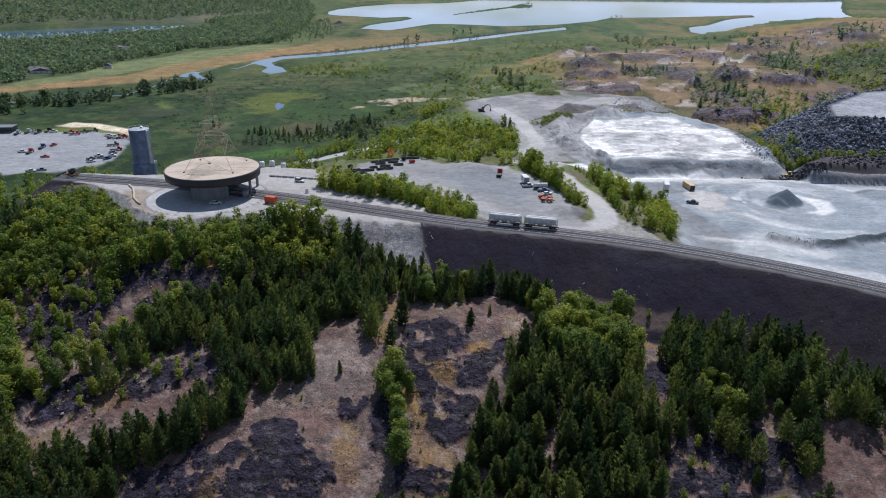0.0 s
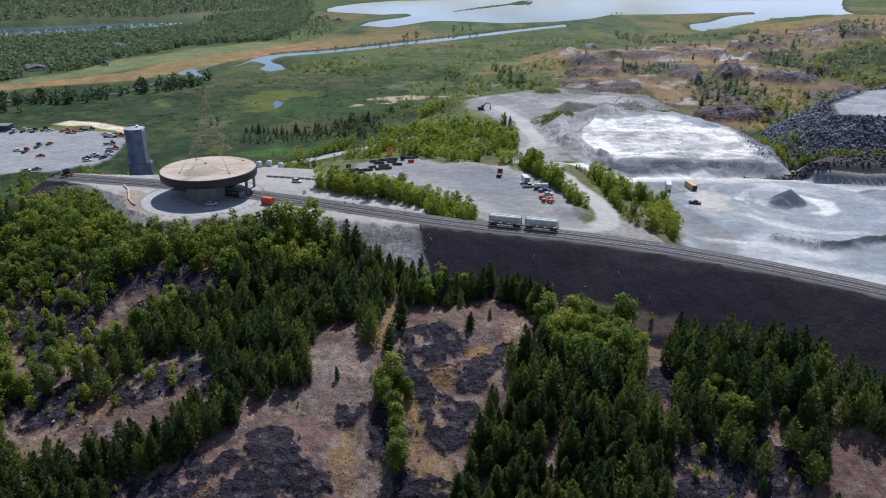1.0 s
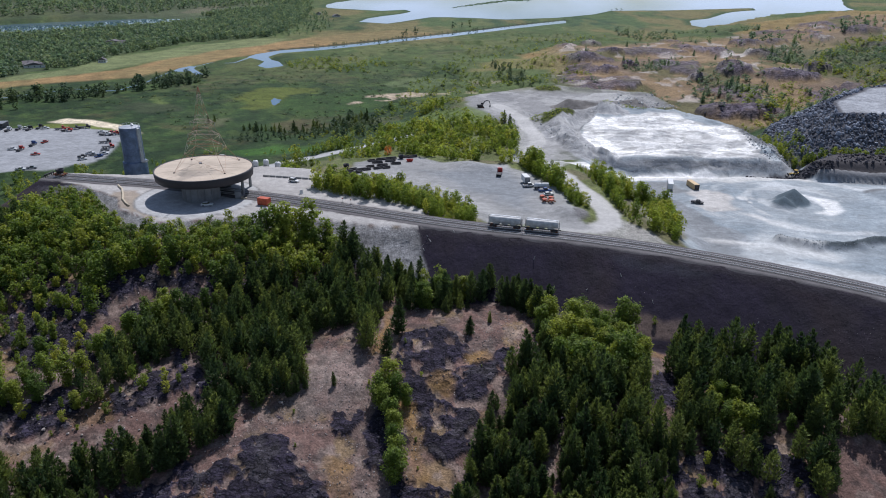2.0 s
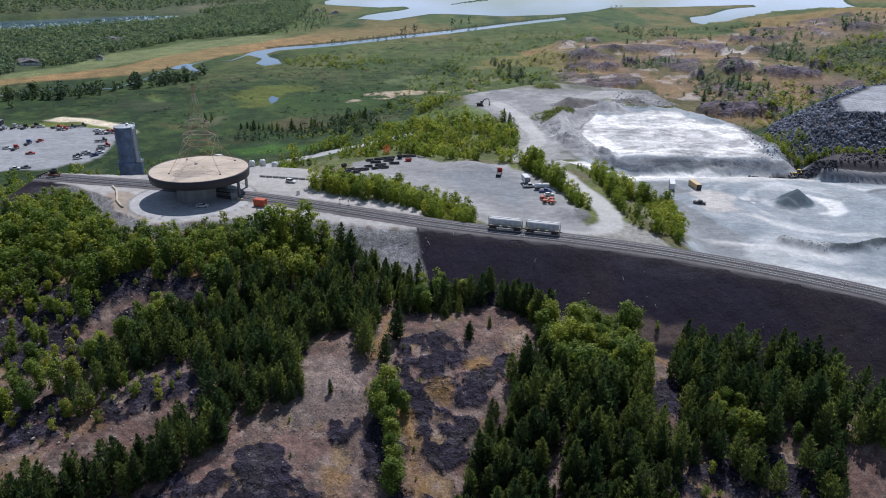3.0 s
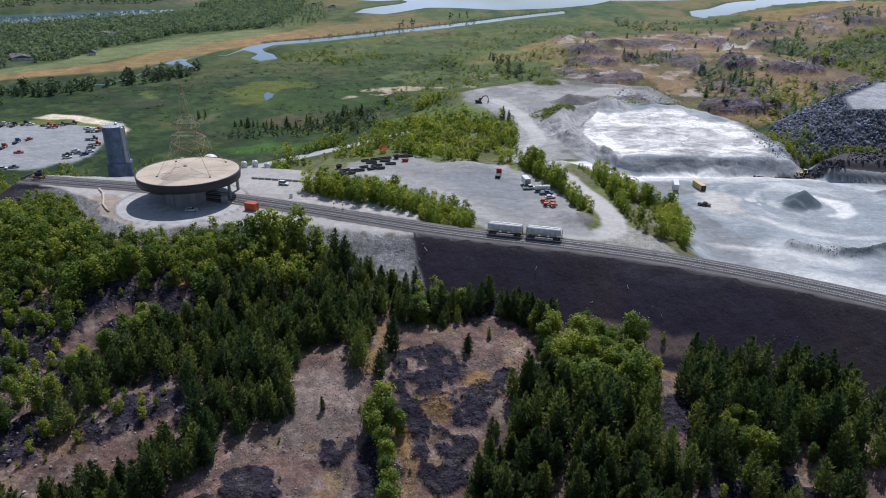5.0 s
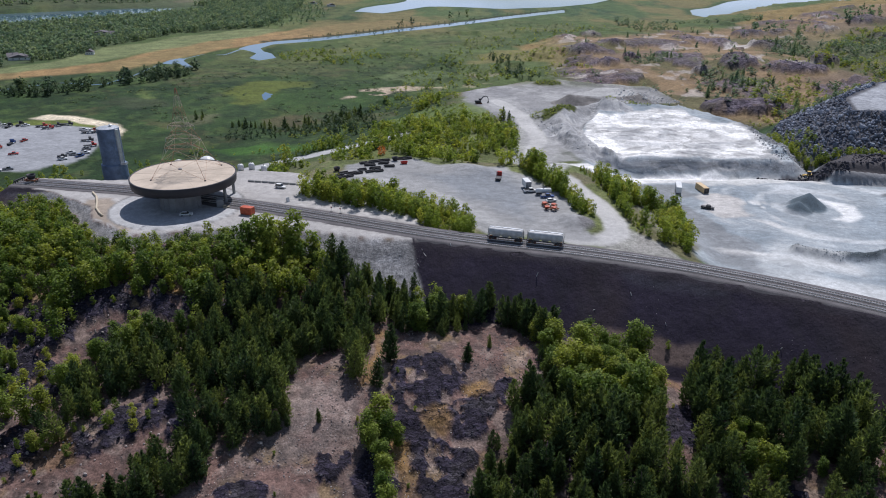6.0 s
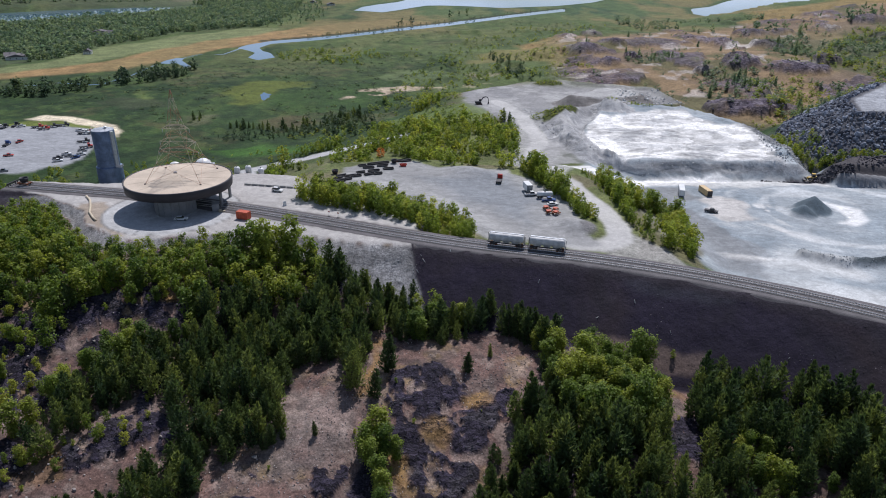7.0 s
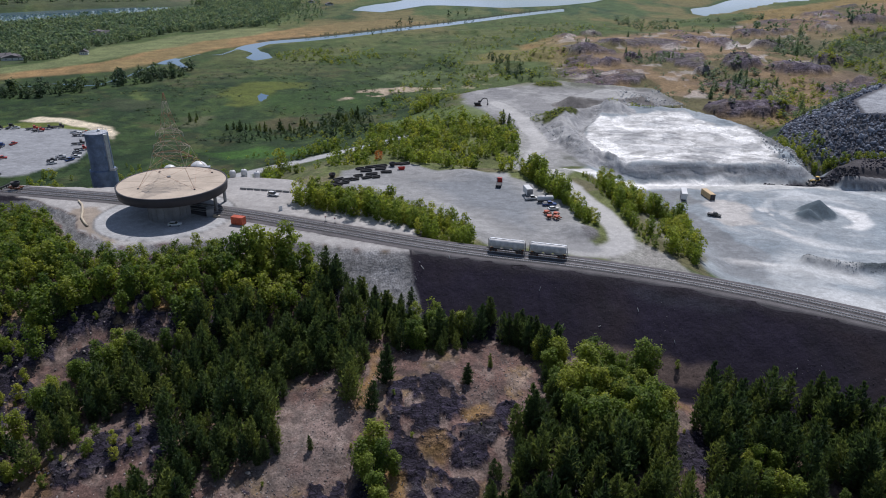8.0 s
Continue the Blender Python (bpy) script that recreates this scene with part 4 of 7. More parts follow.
    b = over(b, 0.6 * gravel * ss(5, 2, np.abs(along([(-41, 326), (-7, 304), (16, 276), (28, 258)], x, y) + 2 * fine)), (0.37, 0.365, 0.355))
    b = over(b, 0.7 * region([(112, 262), (150, 290), (152, 245), (180, 218), (150, 200), (120, 225)], x, y, 4, 9, 16, 60) * ss(-0.25, 0.2, sweep), (0.58, 0.585, 0.575))
    b = over(b, 0.75 * region([(176, 296), (205, 330), (260, 330), (250, 250), (195, 248)], x, y, 4, 9, 16, 62), (0.275, 0.315, 0.345))
    step = ss(0.3, 1.4, outside(WHITE, x, y)) * ss(9, 6, outside(WHITE, x, y)) * ss(-14.6, -13.6, z)
    b = over(b, 0.9 * step, (0.31, 0.312, 0.315))
    b = over(b, 0.9 * ss(184, 189, x - 0.12 * (400 - y) + 3 * fine) * ss(210, 200, x) * ss(362, 366, y) * ss(470, 440, y), (0.155, 0.155, 0.158))
    # shaded slope right of the trees: its shade painted as a grey tint
    b = over(b, 0.85 * region([(104, 328), (112, 314), (118, 292), (120, 264), (111, 258), (106, 288), (102, 316)], x, y, 1.2, 2.5, 7, 68), (0.175, 0.185, 0.195))
    b = over(b, 0.95 * region([(158, 360), (180, 356), (206, 350), (207, 361), (180, 365)], x, y, 1.0, 3, 5, 71), (0.050, 0.047, 0.052))
    b = over(b, 0.95 * region(FOOT_STRIP, x, y, 0.8, 1.2, 5, 67), (0.80, 0.79, 0.765))
    b = over(b, 0.75 * region([(125, 336), (140, 327), (134, 304), (122, 300), (118, 318)], x, y, 2, 5, 8, 73), (0.50, 0.465, 0.43))
    b = over(b, 0.8 * region([(112, 322), (114, 289), (122, 280), (122, 262), (117, 246), (101, 255), (95, 275)], x, y, 2, 5, 9, 74), (0.235, 0.245, 0.255))
    b = over(b, 0.8 * region([(92, 345), (118, 345), (122, 330), (104, 322)], x, y, 2, 4, 8, 57), (0.20, 0.205, 0.21))
    b = over(b, 0.8 * ss(0.05, 0.35, sweep) * region([(120, 325), (150, 320), (140, 262), (108, 262)], x, y, 3, 6, 12, 58), (0.60, 0.59, 0.57))
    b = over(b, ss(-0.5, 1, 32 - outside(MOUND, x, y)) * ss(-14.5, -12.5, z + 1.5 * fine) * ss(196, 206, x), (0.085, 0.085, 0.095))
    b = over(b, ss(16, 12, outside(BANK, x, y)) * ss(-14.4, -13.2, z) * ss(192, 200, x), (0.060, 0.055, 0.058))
    b = over(b, ss(2.4, 1.8, along([(197, 352), (330, 335)], x, y)), (0.19, 0.19, 0.195))
    b = over(b, 0.8 * ss(14, 12.5, outside(BANK, x, y)) * ss(7.0, 8.0, outside(BANK, x, y)) * (y < 362) * (x > 204), (0.20, 0.20, 0.205))
    b = over(b, ss(-3, -6, outside(MOUND, x, y)), (0.30, 0.31, 0.33))
    b = over(b, lot, (0.285, 0.292, 0.305))
    b = over(b, 0.9 * region(LOT_GRASS, x, y, 1.5, 3, 9, 76), (0.115, 0.140, 0.030))
    b = over(b, region(SAND, x, y, 2, 3, 9, 53), (0.58, 0.50, 0.37))
    # the dump, its dark face and the pale pad on it
    t = np.where(south[:, None], a, b)
    flat = np.minimum(np.maximum(np.abs(d) - 5.6, -174 - x), outside(PAD, x, y) + 1.2 * fbm(x, y, 9, 3, 31))
    face = ss(0.75, 0.35, z + 0.35 + 0.66 * np.maximum(0, flat) - 2.6 * ss(-60, -46, x) * ss(-4, -10, x) * (d < 0)) * ss(0.2, 0.8, flat)
    slag = np.empty((len(x), 3))
    slag[:] = (0.0190, 0.0152, 0.0280)
    slag = over(slag, 0.6 * patch(x, y, 26, 0.3, 261, 0.3), (0.031, 0.0225, 0.022))
    slag = over(slag, 0.5 * patch(x * 1.6, y * 0.7, 9, 0.2, 263, 0.3), (0.017, 0.0155, 0.021))
    quarry_side = ss(1, 4, d) * ss(-10, 5, x)
    cliff = ss(-7.6, -9.0, x + 1.2 * fine - 0.25 * (240 - y)) * ss(-178, -150, x)
    slag = slag + (np.array((0.225, 0.220, 0.218)) * (0.95 + 0.4 * fbm(x, y, 4.0, 4, 264))[:, None] - slag) * np.maximum(cliff, quarry_side * 0.85)[:, None]
    slag = over(slag, 0.75 * ss(-60, -120, x) * (d < 0) * ss(-2, -6, z), (0.07, 0.055, 0.05))
    slag = over(slag, 0.15 * region([(52, 222), (84, 211), (86, 206), (60, 215)], x, y, 1.5, 3, 8, 59), (0.11, 0.12, 0.13))
    t = t + (slag - t) * face[:, None]
    t = over(t, 0.85 * region([(46, 205), (54, 202), (62, 199), (75, 193), (73, 189), (64, 192), (54, 197), (46, 199)], x, y, 0.8, 2, 5, 75), (0.150, 0.110, 0.095))
    top = ss(0.45, -0.1, flat) * np.where((x > -4) & (d < 0), ss(4.8, 3.6, -d), 1.0)
    t = over(t, (x > -4) * (d < 0) * ss(8.5, 7.5, -d) * ss(4.2, 4.8, -d), (0.026, 0.022, 0.029))
    t = over(t, top, (0.375, 0.358, 0.342))
    t = over(t, top * ss(6.3, 5.0, np.abs(d)), (0.16, 0.15, 0.145))
    t = over(t, ss(8.5, 7.5, np.abs(d)) * ss(5.4, 5.9, np.abs(d)) * (outside(PAD, x, y) > 0) * (x > -174) * (d < 0), (0.026, 0.022, 0.029))
    t = over(t, top * 0.7 * region([(-136, 276), (-125, 256), (-104, 243), (-118, 262), (-126, 278)], x, y, 1, 2, 5, 54), (0.26, 0.20, 0.14))
    ring = np.hypot(x + 98, y - 270)
    t = over(t, top * ss(24.5, 23.8, ring) * ss(5.0, 6.0, np.abs(d)), (0.40, 0.40, 0.40))
    t = over(t, top * np.exp(-0.5 * ((ring - 24.2) / 0.35) ** 2) * ss(5.0, 6.0, np.abs(d)), (0.20, 0.195, 0.19))
    rough = np.where(face > 0.5, 0.24 + 0.22 * cliff, rough * (1 - top))
    rough = np.where((pale > 0.5) | (top > 0.5) | (bench > 0.5) | (gravel > 0.5) | (lot > 0.5), 0.10, rough)
    rough = np.where(np.minimum(along(ROAD, x, y), along(PATH_DOWN, x, y)) < 5, 0.06, rough)
    worn = np.clip(np.maximum(pale, np.maximum(bench, gravel)) * (1 - face) + 0.6 * top + lot, 0, 1)
    worn = np.where((south & (top < 0.3)) | (along(ROAD, x, y) < 5), 0.15 * (~south), worn)
    slab = slab * (1 - top) * (~south)
    worn = np.where(slab > 0.5, 0.0, worn)
    return t * (1 + 0.10 * broad)[:, None], np.clip(np.where(slab > 0.3, 0.2, rough), 0.05, 1), worn, np.maximum(slab, 0.8 * step * (~south))


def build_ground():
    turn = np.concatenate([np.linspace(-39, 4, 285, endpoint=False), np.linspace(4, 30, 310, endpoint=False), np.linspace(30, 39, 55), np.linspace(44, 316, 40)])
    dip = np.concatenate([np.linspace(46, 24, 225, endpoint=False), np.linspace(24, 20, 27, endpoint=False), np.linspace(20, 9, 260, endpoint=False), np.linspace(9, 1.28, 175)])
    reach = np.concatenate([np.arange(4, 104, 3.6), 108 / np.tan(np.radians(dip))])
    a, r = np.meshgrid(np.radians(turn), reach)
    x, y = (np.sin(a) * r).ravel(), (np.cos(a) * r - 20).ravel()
    z = height(x, y)
    rows, cols = len(reach), len(turn)
    i, j = np.meshgrid(np.arange(rows - 1), np.arange(cols), indexing="ij")
    k = (j + 1) % cols
    quads = np.stack([i * cols + j, (i + 1) * cols + j, (i + 1) * cols + k, i * cols + k], -1).reshape(-1, 4)[:, ::-1]
    me = bpy.data.meshes.new("ground")
    me.vertices.add(len(x)), me.loops.add(quads.size), me.polygons.add(len(quads))
    me.vertices.foreach_set("co", np.stack([x, y, z], 1).ravel())
    me.loops.foreach_set("vertex_index", quads.ravel().astype(np.int32))
    me.polygons.foreach_set("loop_start", np.arange(0, quads.size, 4, dtype=np.int32))
    me.polygons.foreach_set("use_smooth", np.ones(len(quads), bool))
    me.update(calc_edges=True)
    tint, rough, worn, slab = ground_tint(x, y, z)
    col = me.attributes.new("tint", "FLOAT_COLOR", "POINT")
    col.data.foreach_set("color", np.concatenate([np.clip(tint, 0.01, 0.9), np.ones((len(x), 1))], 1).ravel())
    me.attributes.new("rock", "FLOAT", "POINT").data.foreach_set("value", rough)
    me.attributes.new("worn", "FLOAT", "POINT").data.foreach_set("value", worn)
    me.attributes.new("slab", "FLOAT", "POINT").data.foreach_set("value", slab)
    me.materials.append(GROUND)
    return tagged(new("ground", me), "rocky hill, dark slag bank, gravel yards, quarry and green marsh", "ground", kind="structure")


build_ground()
lake = Shape()
lake.add([(-4800, 560, -30.75), (4800, 560, -30.75), (4800, 4900, -30.75), (-4800, 4900, -30.75)], [(0, 1, 2, 3)])
tagged(part("water", lake, WATER), "still blue-grey water of the lake, river and ponds", "water", kind="structure")
# ---- railway ----
def track_point(x, off):
    """A place beside the railway's middle, off metres towards the quarry, and the track's heading in degrees."""
    s = float(np.interp(x, rail_x, rail_slope))
    k = 1 / math.sqrt(1 + s * s)
    return x - off * s * k, float(rail_at(x)) + off * k, math.degrees(math.atan(s))


TRACK_ENDS = (-172.0, 330.0)
TOP = -0.22     # the ballast's top


def rail_strip(off):
    s, rings = Shape(), []
    for x in np.arange(TRACK_ENDS[0], TRACK_ENDS[1], 3.0):
        ring = []
        for side, h in ((-0.075, 0.0), (-0.075, 0.02), (-0.02, 0.035), (-0.04, 0.15), (0.04, 0.15), (0.02, 0.035), (0.075, 0.02), (0.075, 0.0)):
            px, py, _ = track_point(x, off + side)
            ring.append((px, py, TOP + 0.20 + h))
        rings.append(ring)
    return s.loft(rings)


# the gravelled top of the bank, which both tracks share
crown, rings = Shape(), []
for x in np.arange(TRACK_ENDS[0] - 1.5, TRACK_ENDS[1], 2.0):
    wob = 0.25 * float(vnoise(x / 7, 0.5, 7)) + 0.12 * float(vnoise(x / 2, 1.5, 8))
    rings.append([(*track_point(x, o + (wob if abs(o) > 5 else 0))[:2], h) for o, h in ((-7.2, -1.7), (-5.7, -0.45), (-5.2, -0.24), (-3.9, -0.2), (3.9, -0.2), (5.2, -0.24), (5.8, -0.45), (7.0, -1.5))])
tagged(part("track_bed", crown.loft(rings), material("bank_gravel", (0.135, 0.125, 0.128), 0.95, grain=0.32, size=0.5, relief=0.05, stain=0.3, stain_size=5)),
       "grey-brown gravel bed along the top of the bank", "track bed", kind="structure")

sleeper_mesh = Shape().box(0, 0, 0, 2.5, 0.25, 0.2, 0, 0.03).mesh("sleeper")
sleeper_mesh.materials.append(SLEEPER)
for off, name in ((2.05, "quarry side"), (-2.05, "slope side")):
    track = tagged(new("railway_track"), "railway track with bright rails and worn sleepers on dark ballast", "railway", "tracks on the bank", "structure")
    for side in (-0.75, 0.75):
        part("rail", rail_strip(off + side), STEEL, track)
    bed, rings = Shape(), []
    for x in np.arange(TRACK_ENDS[0], TRACK_ENDS[1], 3.0):
        rings.append([(*track_point(x, off + o)[:2], h) for o, h in ((-2.0, -0.6), (-1.45, TOP + 0.1), (1.45, TOP + 0.1), (2.0, -0.6))])
    part("ballast", bed.loft(rings), material("ballast", (0.105, 0.10, 0.10), 0.95, grain=0.4, size=0.25, relief=0.08, stain=0.3, stain_size=3), track)
    rest, x, count = Shape(), TRACK_ENDS[0] + 0.4, 0
    while x < TRACK_ENDS[1] - 1:
        px, py, turn = track_point(x, off)
        if -18 < x < 72:
            ob = part("sleeper", sleeper_mesh, SLEEPER, track)
            ob.matrix_basis = pose(px, py, TOP + 0.02, 0, 0, turn + 90 + random.uniform(-1, 1))
        else:
            rest.box(px, py, TOP + 0.02, 2.5, 0.25, 0.2, turn + 90)
        x += 0.62
    tagged(part("far_sleepers", rest, SLEEPER, track), kind="stuff")


def hopper_wagon():
    """A short covered hopper wagon: round-sided body on two bogies."""
    w = thing("hopper_wagon", "pale grey covered hopper wagon standing on the track", "rail wagon", group="hopper wagons")
    body, n = Shape(), 18
    rings = []
    for x, k in ((-5.6, 0.86), (-5.3, 0.97), (-4.9, 1.0), (4.9, 1.0), (5.3, 0.97), (5.6, 0.86)):
        ring = []
        for i in range(n):
            a = 2 * math.pi * i / n
            c, s = math.cos(a), math.sin(a)
            px, pz = 1.5 * k * math.copysign(abs(c) ** 0.7, c), 2.95 + 1.35 * k * math.copysign(abs(s) ** 0.8, s)
            ring.append((x, px, pz))
        rings.append(ring)
    body.loft(rings)
    part("body", body, HOPPER, w, smooth=True)
    for x in (-3.3, -1.1, 1.1, 3.3):
        for y in (-1.5, 1.5):
            part("rib", Shape().box(x, y, 1.9, 0.12, 0.1, 2.0), HOPPER, w)
    for x in (-3.0, 0.0, 3.0):
        bay = Shape().loft([[(x + sx * a, sy * b, z) for sx, sy in ((-1, -1), (1, -1), (1, 1), (-1, 1))] for a, b, z in ((0.35, 0.4, 0.62), (1.25, 1.2, 1.75))])
        part("hopper_bay", bay, HOPPER, w, "soot-stained sloping discharge bay")
    part("underframe", Shape().box(0, -1.25, 1.05, 12.0, 0.16, 0.32).box(0, 1.25, 1.05, 12.0, 0.16, 0.32).box(-5.8, 0, 1.0, 0.5, 2.7, 0.35).box(5.8, 0, 1.0, 0.5, 2.7, 0.35), DARK, w)
    walk_way = part("roof_walkway", Shape().box(0, 0, 4.36, 11.0, 0.6, 0.05).box(0, -0.32, 4.3, 11.0, 0.05, 0.14).box(0, 0.32, 4.3, 11.0, 0.05, 0.14), ALUMINIUM, w)
    for x in (-3.6, -1.2, 1.2, 3.6):
        part("hatch", Shape().turned([(0.32, 4.41), (0.34, 4.47), (0.2, 4.54), (0.02, 4.55)], 12, x), HOPPER, walk_way)
    for x in (-5.95, 5.95):
        ladder = Shape()
        for y in (-0.9, -0.45):
            ladder.box(x, y, 1.2, 0.05, 0.05, 3.2)
        for k in range(9):
            ladder.box(x, -0.675, 1.45 + 0.34 * k, 0.05, 0.45, 0.04)
        part("ladder", ladder, DARK, w)
        part("end_frame", Shape().box(x, 1.2, 1.3, 0.14, 0.12, 2.4).box(x, 0.4, 1.3, 0.14, 0.12, 2.2).box(x, 0.8, 3.5, 0.12, 0.9, 0.1), HOPPER, w)
        part("coupler", Shape().box(x + math.copysign(0.3, x), 0, 0.82, 0.75, 0.24, 0.26, 0, 0.04), DARK, w)
    for x in (-4.3, 4.3):
        bogie = part("bogie", Shape().box(x, -1.0, 0.45, 2.3, 0.2, 0.35, 0, 0.06).box(x, 1.0, 0.45, 2.3, 0.2, 0.35, 0, 0.06).box(x, 0, 0.5, 0.5, 2.1, 0.35), DARK, w)
        for dx in (-0.85, 0.85):
            part("wheelset", Shape().tube([(x + dx, -0.82, 0.45), (x + dx, -0.68, 0.45)], 0.45, 16).tube([(x + dx, 0.68, 0.45), (x + dx, 0.82, 0.45)], 0.45, 16)
                 .tube([(x + dx, -0.7, 0.45), (x + dx, 0.7, 0.45)], 0.08, 8), RUST, bogie)
    return w


wagon = hopper_wagon()
for k, x in enumerate((22.7, 35.6)):
    px, py, turn = track_point(x, 2.05)
    m = pose(px, py, TOP + 0.34, 0, 0, turn)
    if k == 0:
        wagon.matrix_basis = m
    else:
        copy_thing(wagon, m)

# the buffer stop at the end of the line, and a slag pot standing on it
px, py, turn = track_point(-172.5, 0)
stop = thing("buffer_stop", "dark iron buffer stop at the end of the tracks", "buffer stop", pose(px, py, -0.3, 0, 0, turn))
part("beam", Shape().box(0, 0, 1.0, 0.4, 6.0, 0.5, 0, 0.05), DARK, stop)
for y in (-2.6, -1.4, 1.4, 2.6):
    part("strut", Shape().box(0, y, 0, 0.3, 0.25, 1.2).tube([(-1.4, y, 0.1), (0, y, 1.2)], 0.12), DARK, stop)
px, py, turn = track_point(-167.5, 0.6)
pot = thing("slag_pot_car", "black iron slag pot on a low wheeled frame", "rail wagon", pose(px, py, TOP + 0.34, 0, 0, turn))
part("pot", Shape().turned([(0.5, 0.8), (1.1, 1.0), (1.55, 1.9), (1.75, 2.9), (1.6, 2.9), (1.4, 2.0), (0.9, 1.3)], 24), DARK, pot, smooth=True)
part("frame", Shape().box(0, -1.3, 0.55, 5.0, 0.25, 0.4).box(0, 1.3, 0.55, 5.0, 0.25, 0.4).box(2.2, 0, 0.6, 0.4, 2.6, 0.4).box(-2.2, 0, 0.6, 0.4, 2.6, 0.4), RUST, pot)
for x in (-1.8, 1.8):
    part("wheelset", Shape().tube([(x, -0.85, 0.4), (x, -0.7, 0.4)], 0.4, 14).tube([(x, 0.7, 0.4), (x, 0.85, 0.4)], 0.4, 14).tube([(x, -0.75, 0.4), (x, 0.75, 0.4)], 0.08), RUST, pot)

# two switch stands beside the slope-side track
for x in (-41.0, -37.5):
    px, py, turn = track_point(x, 5.0)
    stand = thing("switch_stand", "small switch stand with red and white targets", "signal", pose(px, py, -0.35, 0, 0, turn), "switch stands")
    part("base", Shape().box(0, 0, 0, 0.9, 0.5, 0.3, 0, 0.04), DARK, stand)
    part("mast", Shape().tube([(0, 0, 0.2), (0, 0, 2.1)], 0.06), WHITE_PAINT, stand)
    part("target", Shape().box(0, 0, 1.7, 0.6, 0.05, 0.5, 0, 0.02), RED_PAINT, stand, "red target plate")
# ---- the round building with its wide roof ----
RX, RY, ROOF_TOP, ROOF_R = -96.5, 276.0, 10.3, 19.4
house = thing("round_building", "round concrete building under a wide dark-edged saucer roof", "building", pose(RX, RY, -0.35))
Z = 0.35
part("roof_deck", Shape().turned([(ROOF_R - 0.5, ROOF_TOP + Z - 0.25), (ROOF_R - 0.55, ROOF_TOP + Z - 0.08), (9, ROOF_TOP + Z + 0.12), (0.3, ROOF_TOP + Z + 0.30)], 96), ROOFING, house, "tan gravelled roof deck with stains")
part("fascia", Shape().turned([(ROOF_R - 1.3, ROOF_TOP - 3.1), (ROOF_R - 0.35, ROOF_TOP - 2.9), (ROOF_R, ROOF_TOP + Z), (ROOF_R - 0.06, ROOF_TOP + Z + 0.05), (ROOF_R - 0.5, ROOF_TOP + Z + 0.05), (ROOF_R - 0.52, ROOF_TOP + Z - 0.3)], 96, caps=False), FASCIA, house, "dark sheet-metal fascia", True)
part("soffit", Shape().turned([(8.0, 5.6), (13.0, 6.1), (ROOF_R - 1.3, ROOF_TOP - 3.1), (ROOF_R - 1.3, ROOF_TOP - 2.9), (8, 7.2)], 96), SOFFIT, house)
# seams of the roofing, radial, and a low hatch
for k in range(12):
    a = 2 * math.pi * k / 12
    part("roof_seam", Shape().tube([(1.0 * math.cos(a), 1.0 * math.sin(a), ROOF_TOP + Z + 0.30), (9 * math.cos(a), 9 * math.sin(a), ROOF_TOP + Z + 0.13), (18.7 * math.cos(a), 18.7 * math.sin(a), ROOF_TOP + Z - 0.06)], 0.04, 4), ROOFING, house)
part("roof_hatch", Shape().box(-3.0, 5.0, ROOF_TOP + Z + 0.1, 1.2, 1.2, 0.5, 20, 0.05), GREY_PAINT, house)
# D-shaped walls before and behind the tracks that run through beneath the roof
for y0, sign in ((-5.6, -1), (8.0, 1)):
    pts = [(7.4 * math.cos(math.pi * i / 9), y0 + sign * 8.6 * math.sin(math.pi * i / 9)) for i in range(10)]
    core = part("wall", Shape().slab([(px * 0.975, y0 + (py - y0) * 0.975) for px, py in pts][::sign * -1], 0, 6.2), CONCRETE, house)
    for i in range(9):
        (ax, ay), (bx, by) = pts[i], pts[i + 1]
        turn = math.degrees(math.atan2(by - ay, bx - ax))
        wide = math.hypot(bx - ax, by - ay)
        part("wall_panel", Shape().box((ax + bx) / 2, (ay + by) / 2, 0.25, wide - 0.14, 0.16, 5.9, turn, 0.03), PANEL, core)
    part("plinth", Shape().slab([(px * 1.03, y0 + (py - y0) * 1.03) for px, py in pts][::sign * -1], -0.2, 0.25), CONCRETE, core)
for x, y in ((15.5, -2.0), (15.5, 9.0), (-15.0, 9.5)):
    part("column", Shape().turned([(0.75, -0.2), (0.6, 0.2), (0.6, 6.6), (1.1, 7.4)], 20, x, y), CONCRETE, house)
part("annex", Shape().box(14.6, -6.2, 0, 2.6, 3.6, 3.0, 18, 0.06), GREY_PAINT, house, "small dark grey lean-to")
part("annex_stair", Shape().box(17.2, -7.6, 0, 2.4, 1.0, 0.5, 18).box(16.6, -7.4, 0.5, 1.2, 1.0, 0.5, 18), TIMBER, house)

# lattice mast standing on the roof
mast = thing("lattice_mast", "slender red and white lattice mast on the saucer roof", "mast", pose(-95.5, 277.5, ROOF_TOP + 0.1))
RED_STEEL = material("red_lead_steel", (0.46, 0.22, 0.14), 0.7, 0.1, grain=0.15, size=0.5, stain=0.3, stain_size=3)
PALE_STEEL = material("pale_steel", (0.56, 0.48, 0.38), 0.7, 0.1, grain=0.15, size=0.5)
levels = [(0, 10.0), (6.6, 6.4), (12.0, 4.9), (16.5, 2.8), (21.0, 1.9), (25, 1.2), (29, 0.6), (32, 0.12)]
corner = lambda h, w, k: (w * (1, 1, -1, -1)[k % 4], w * (1, -1, -1, 1)[k % 4], h)
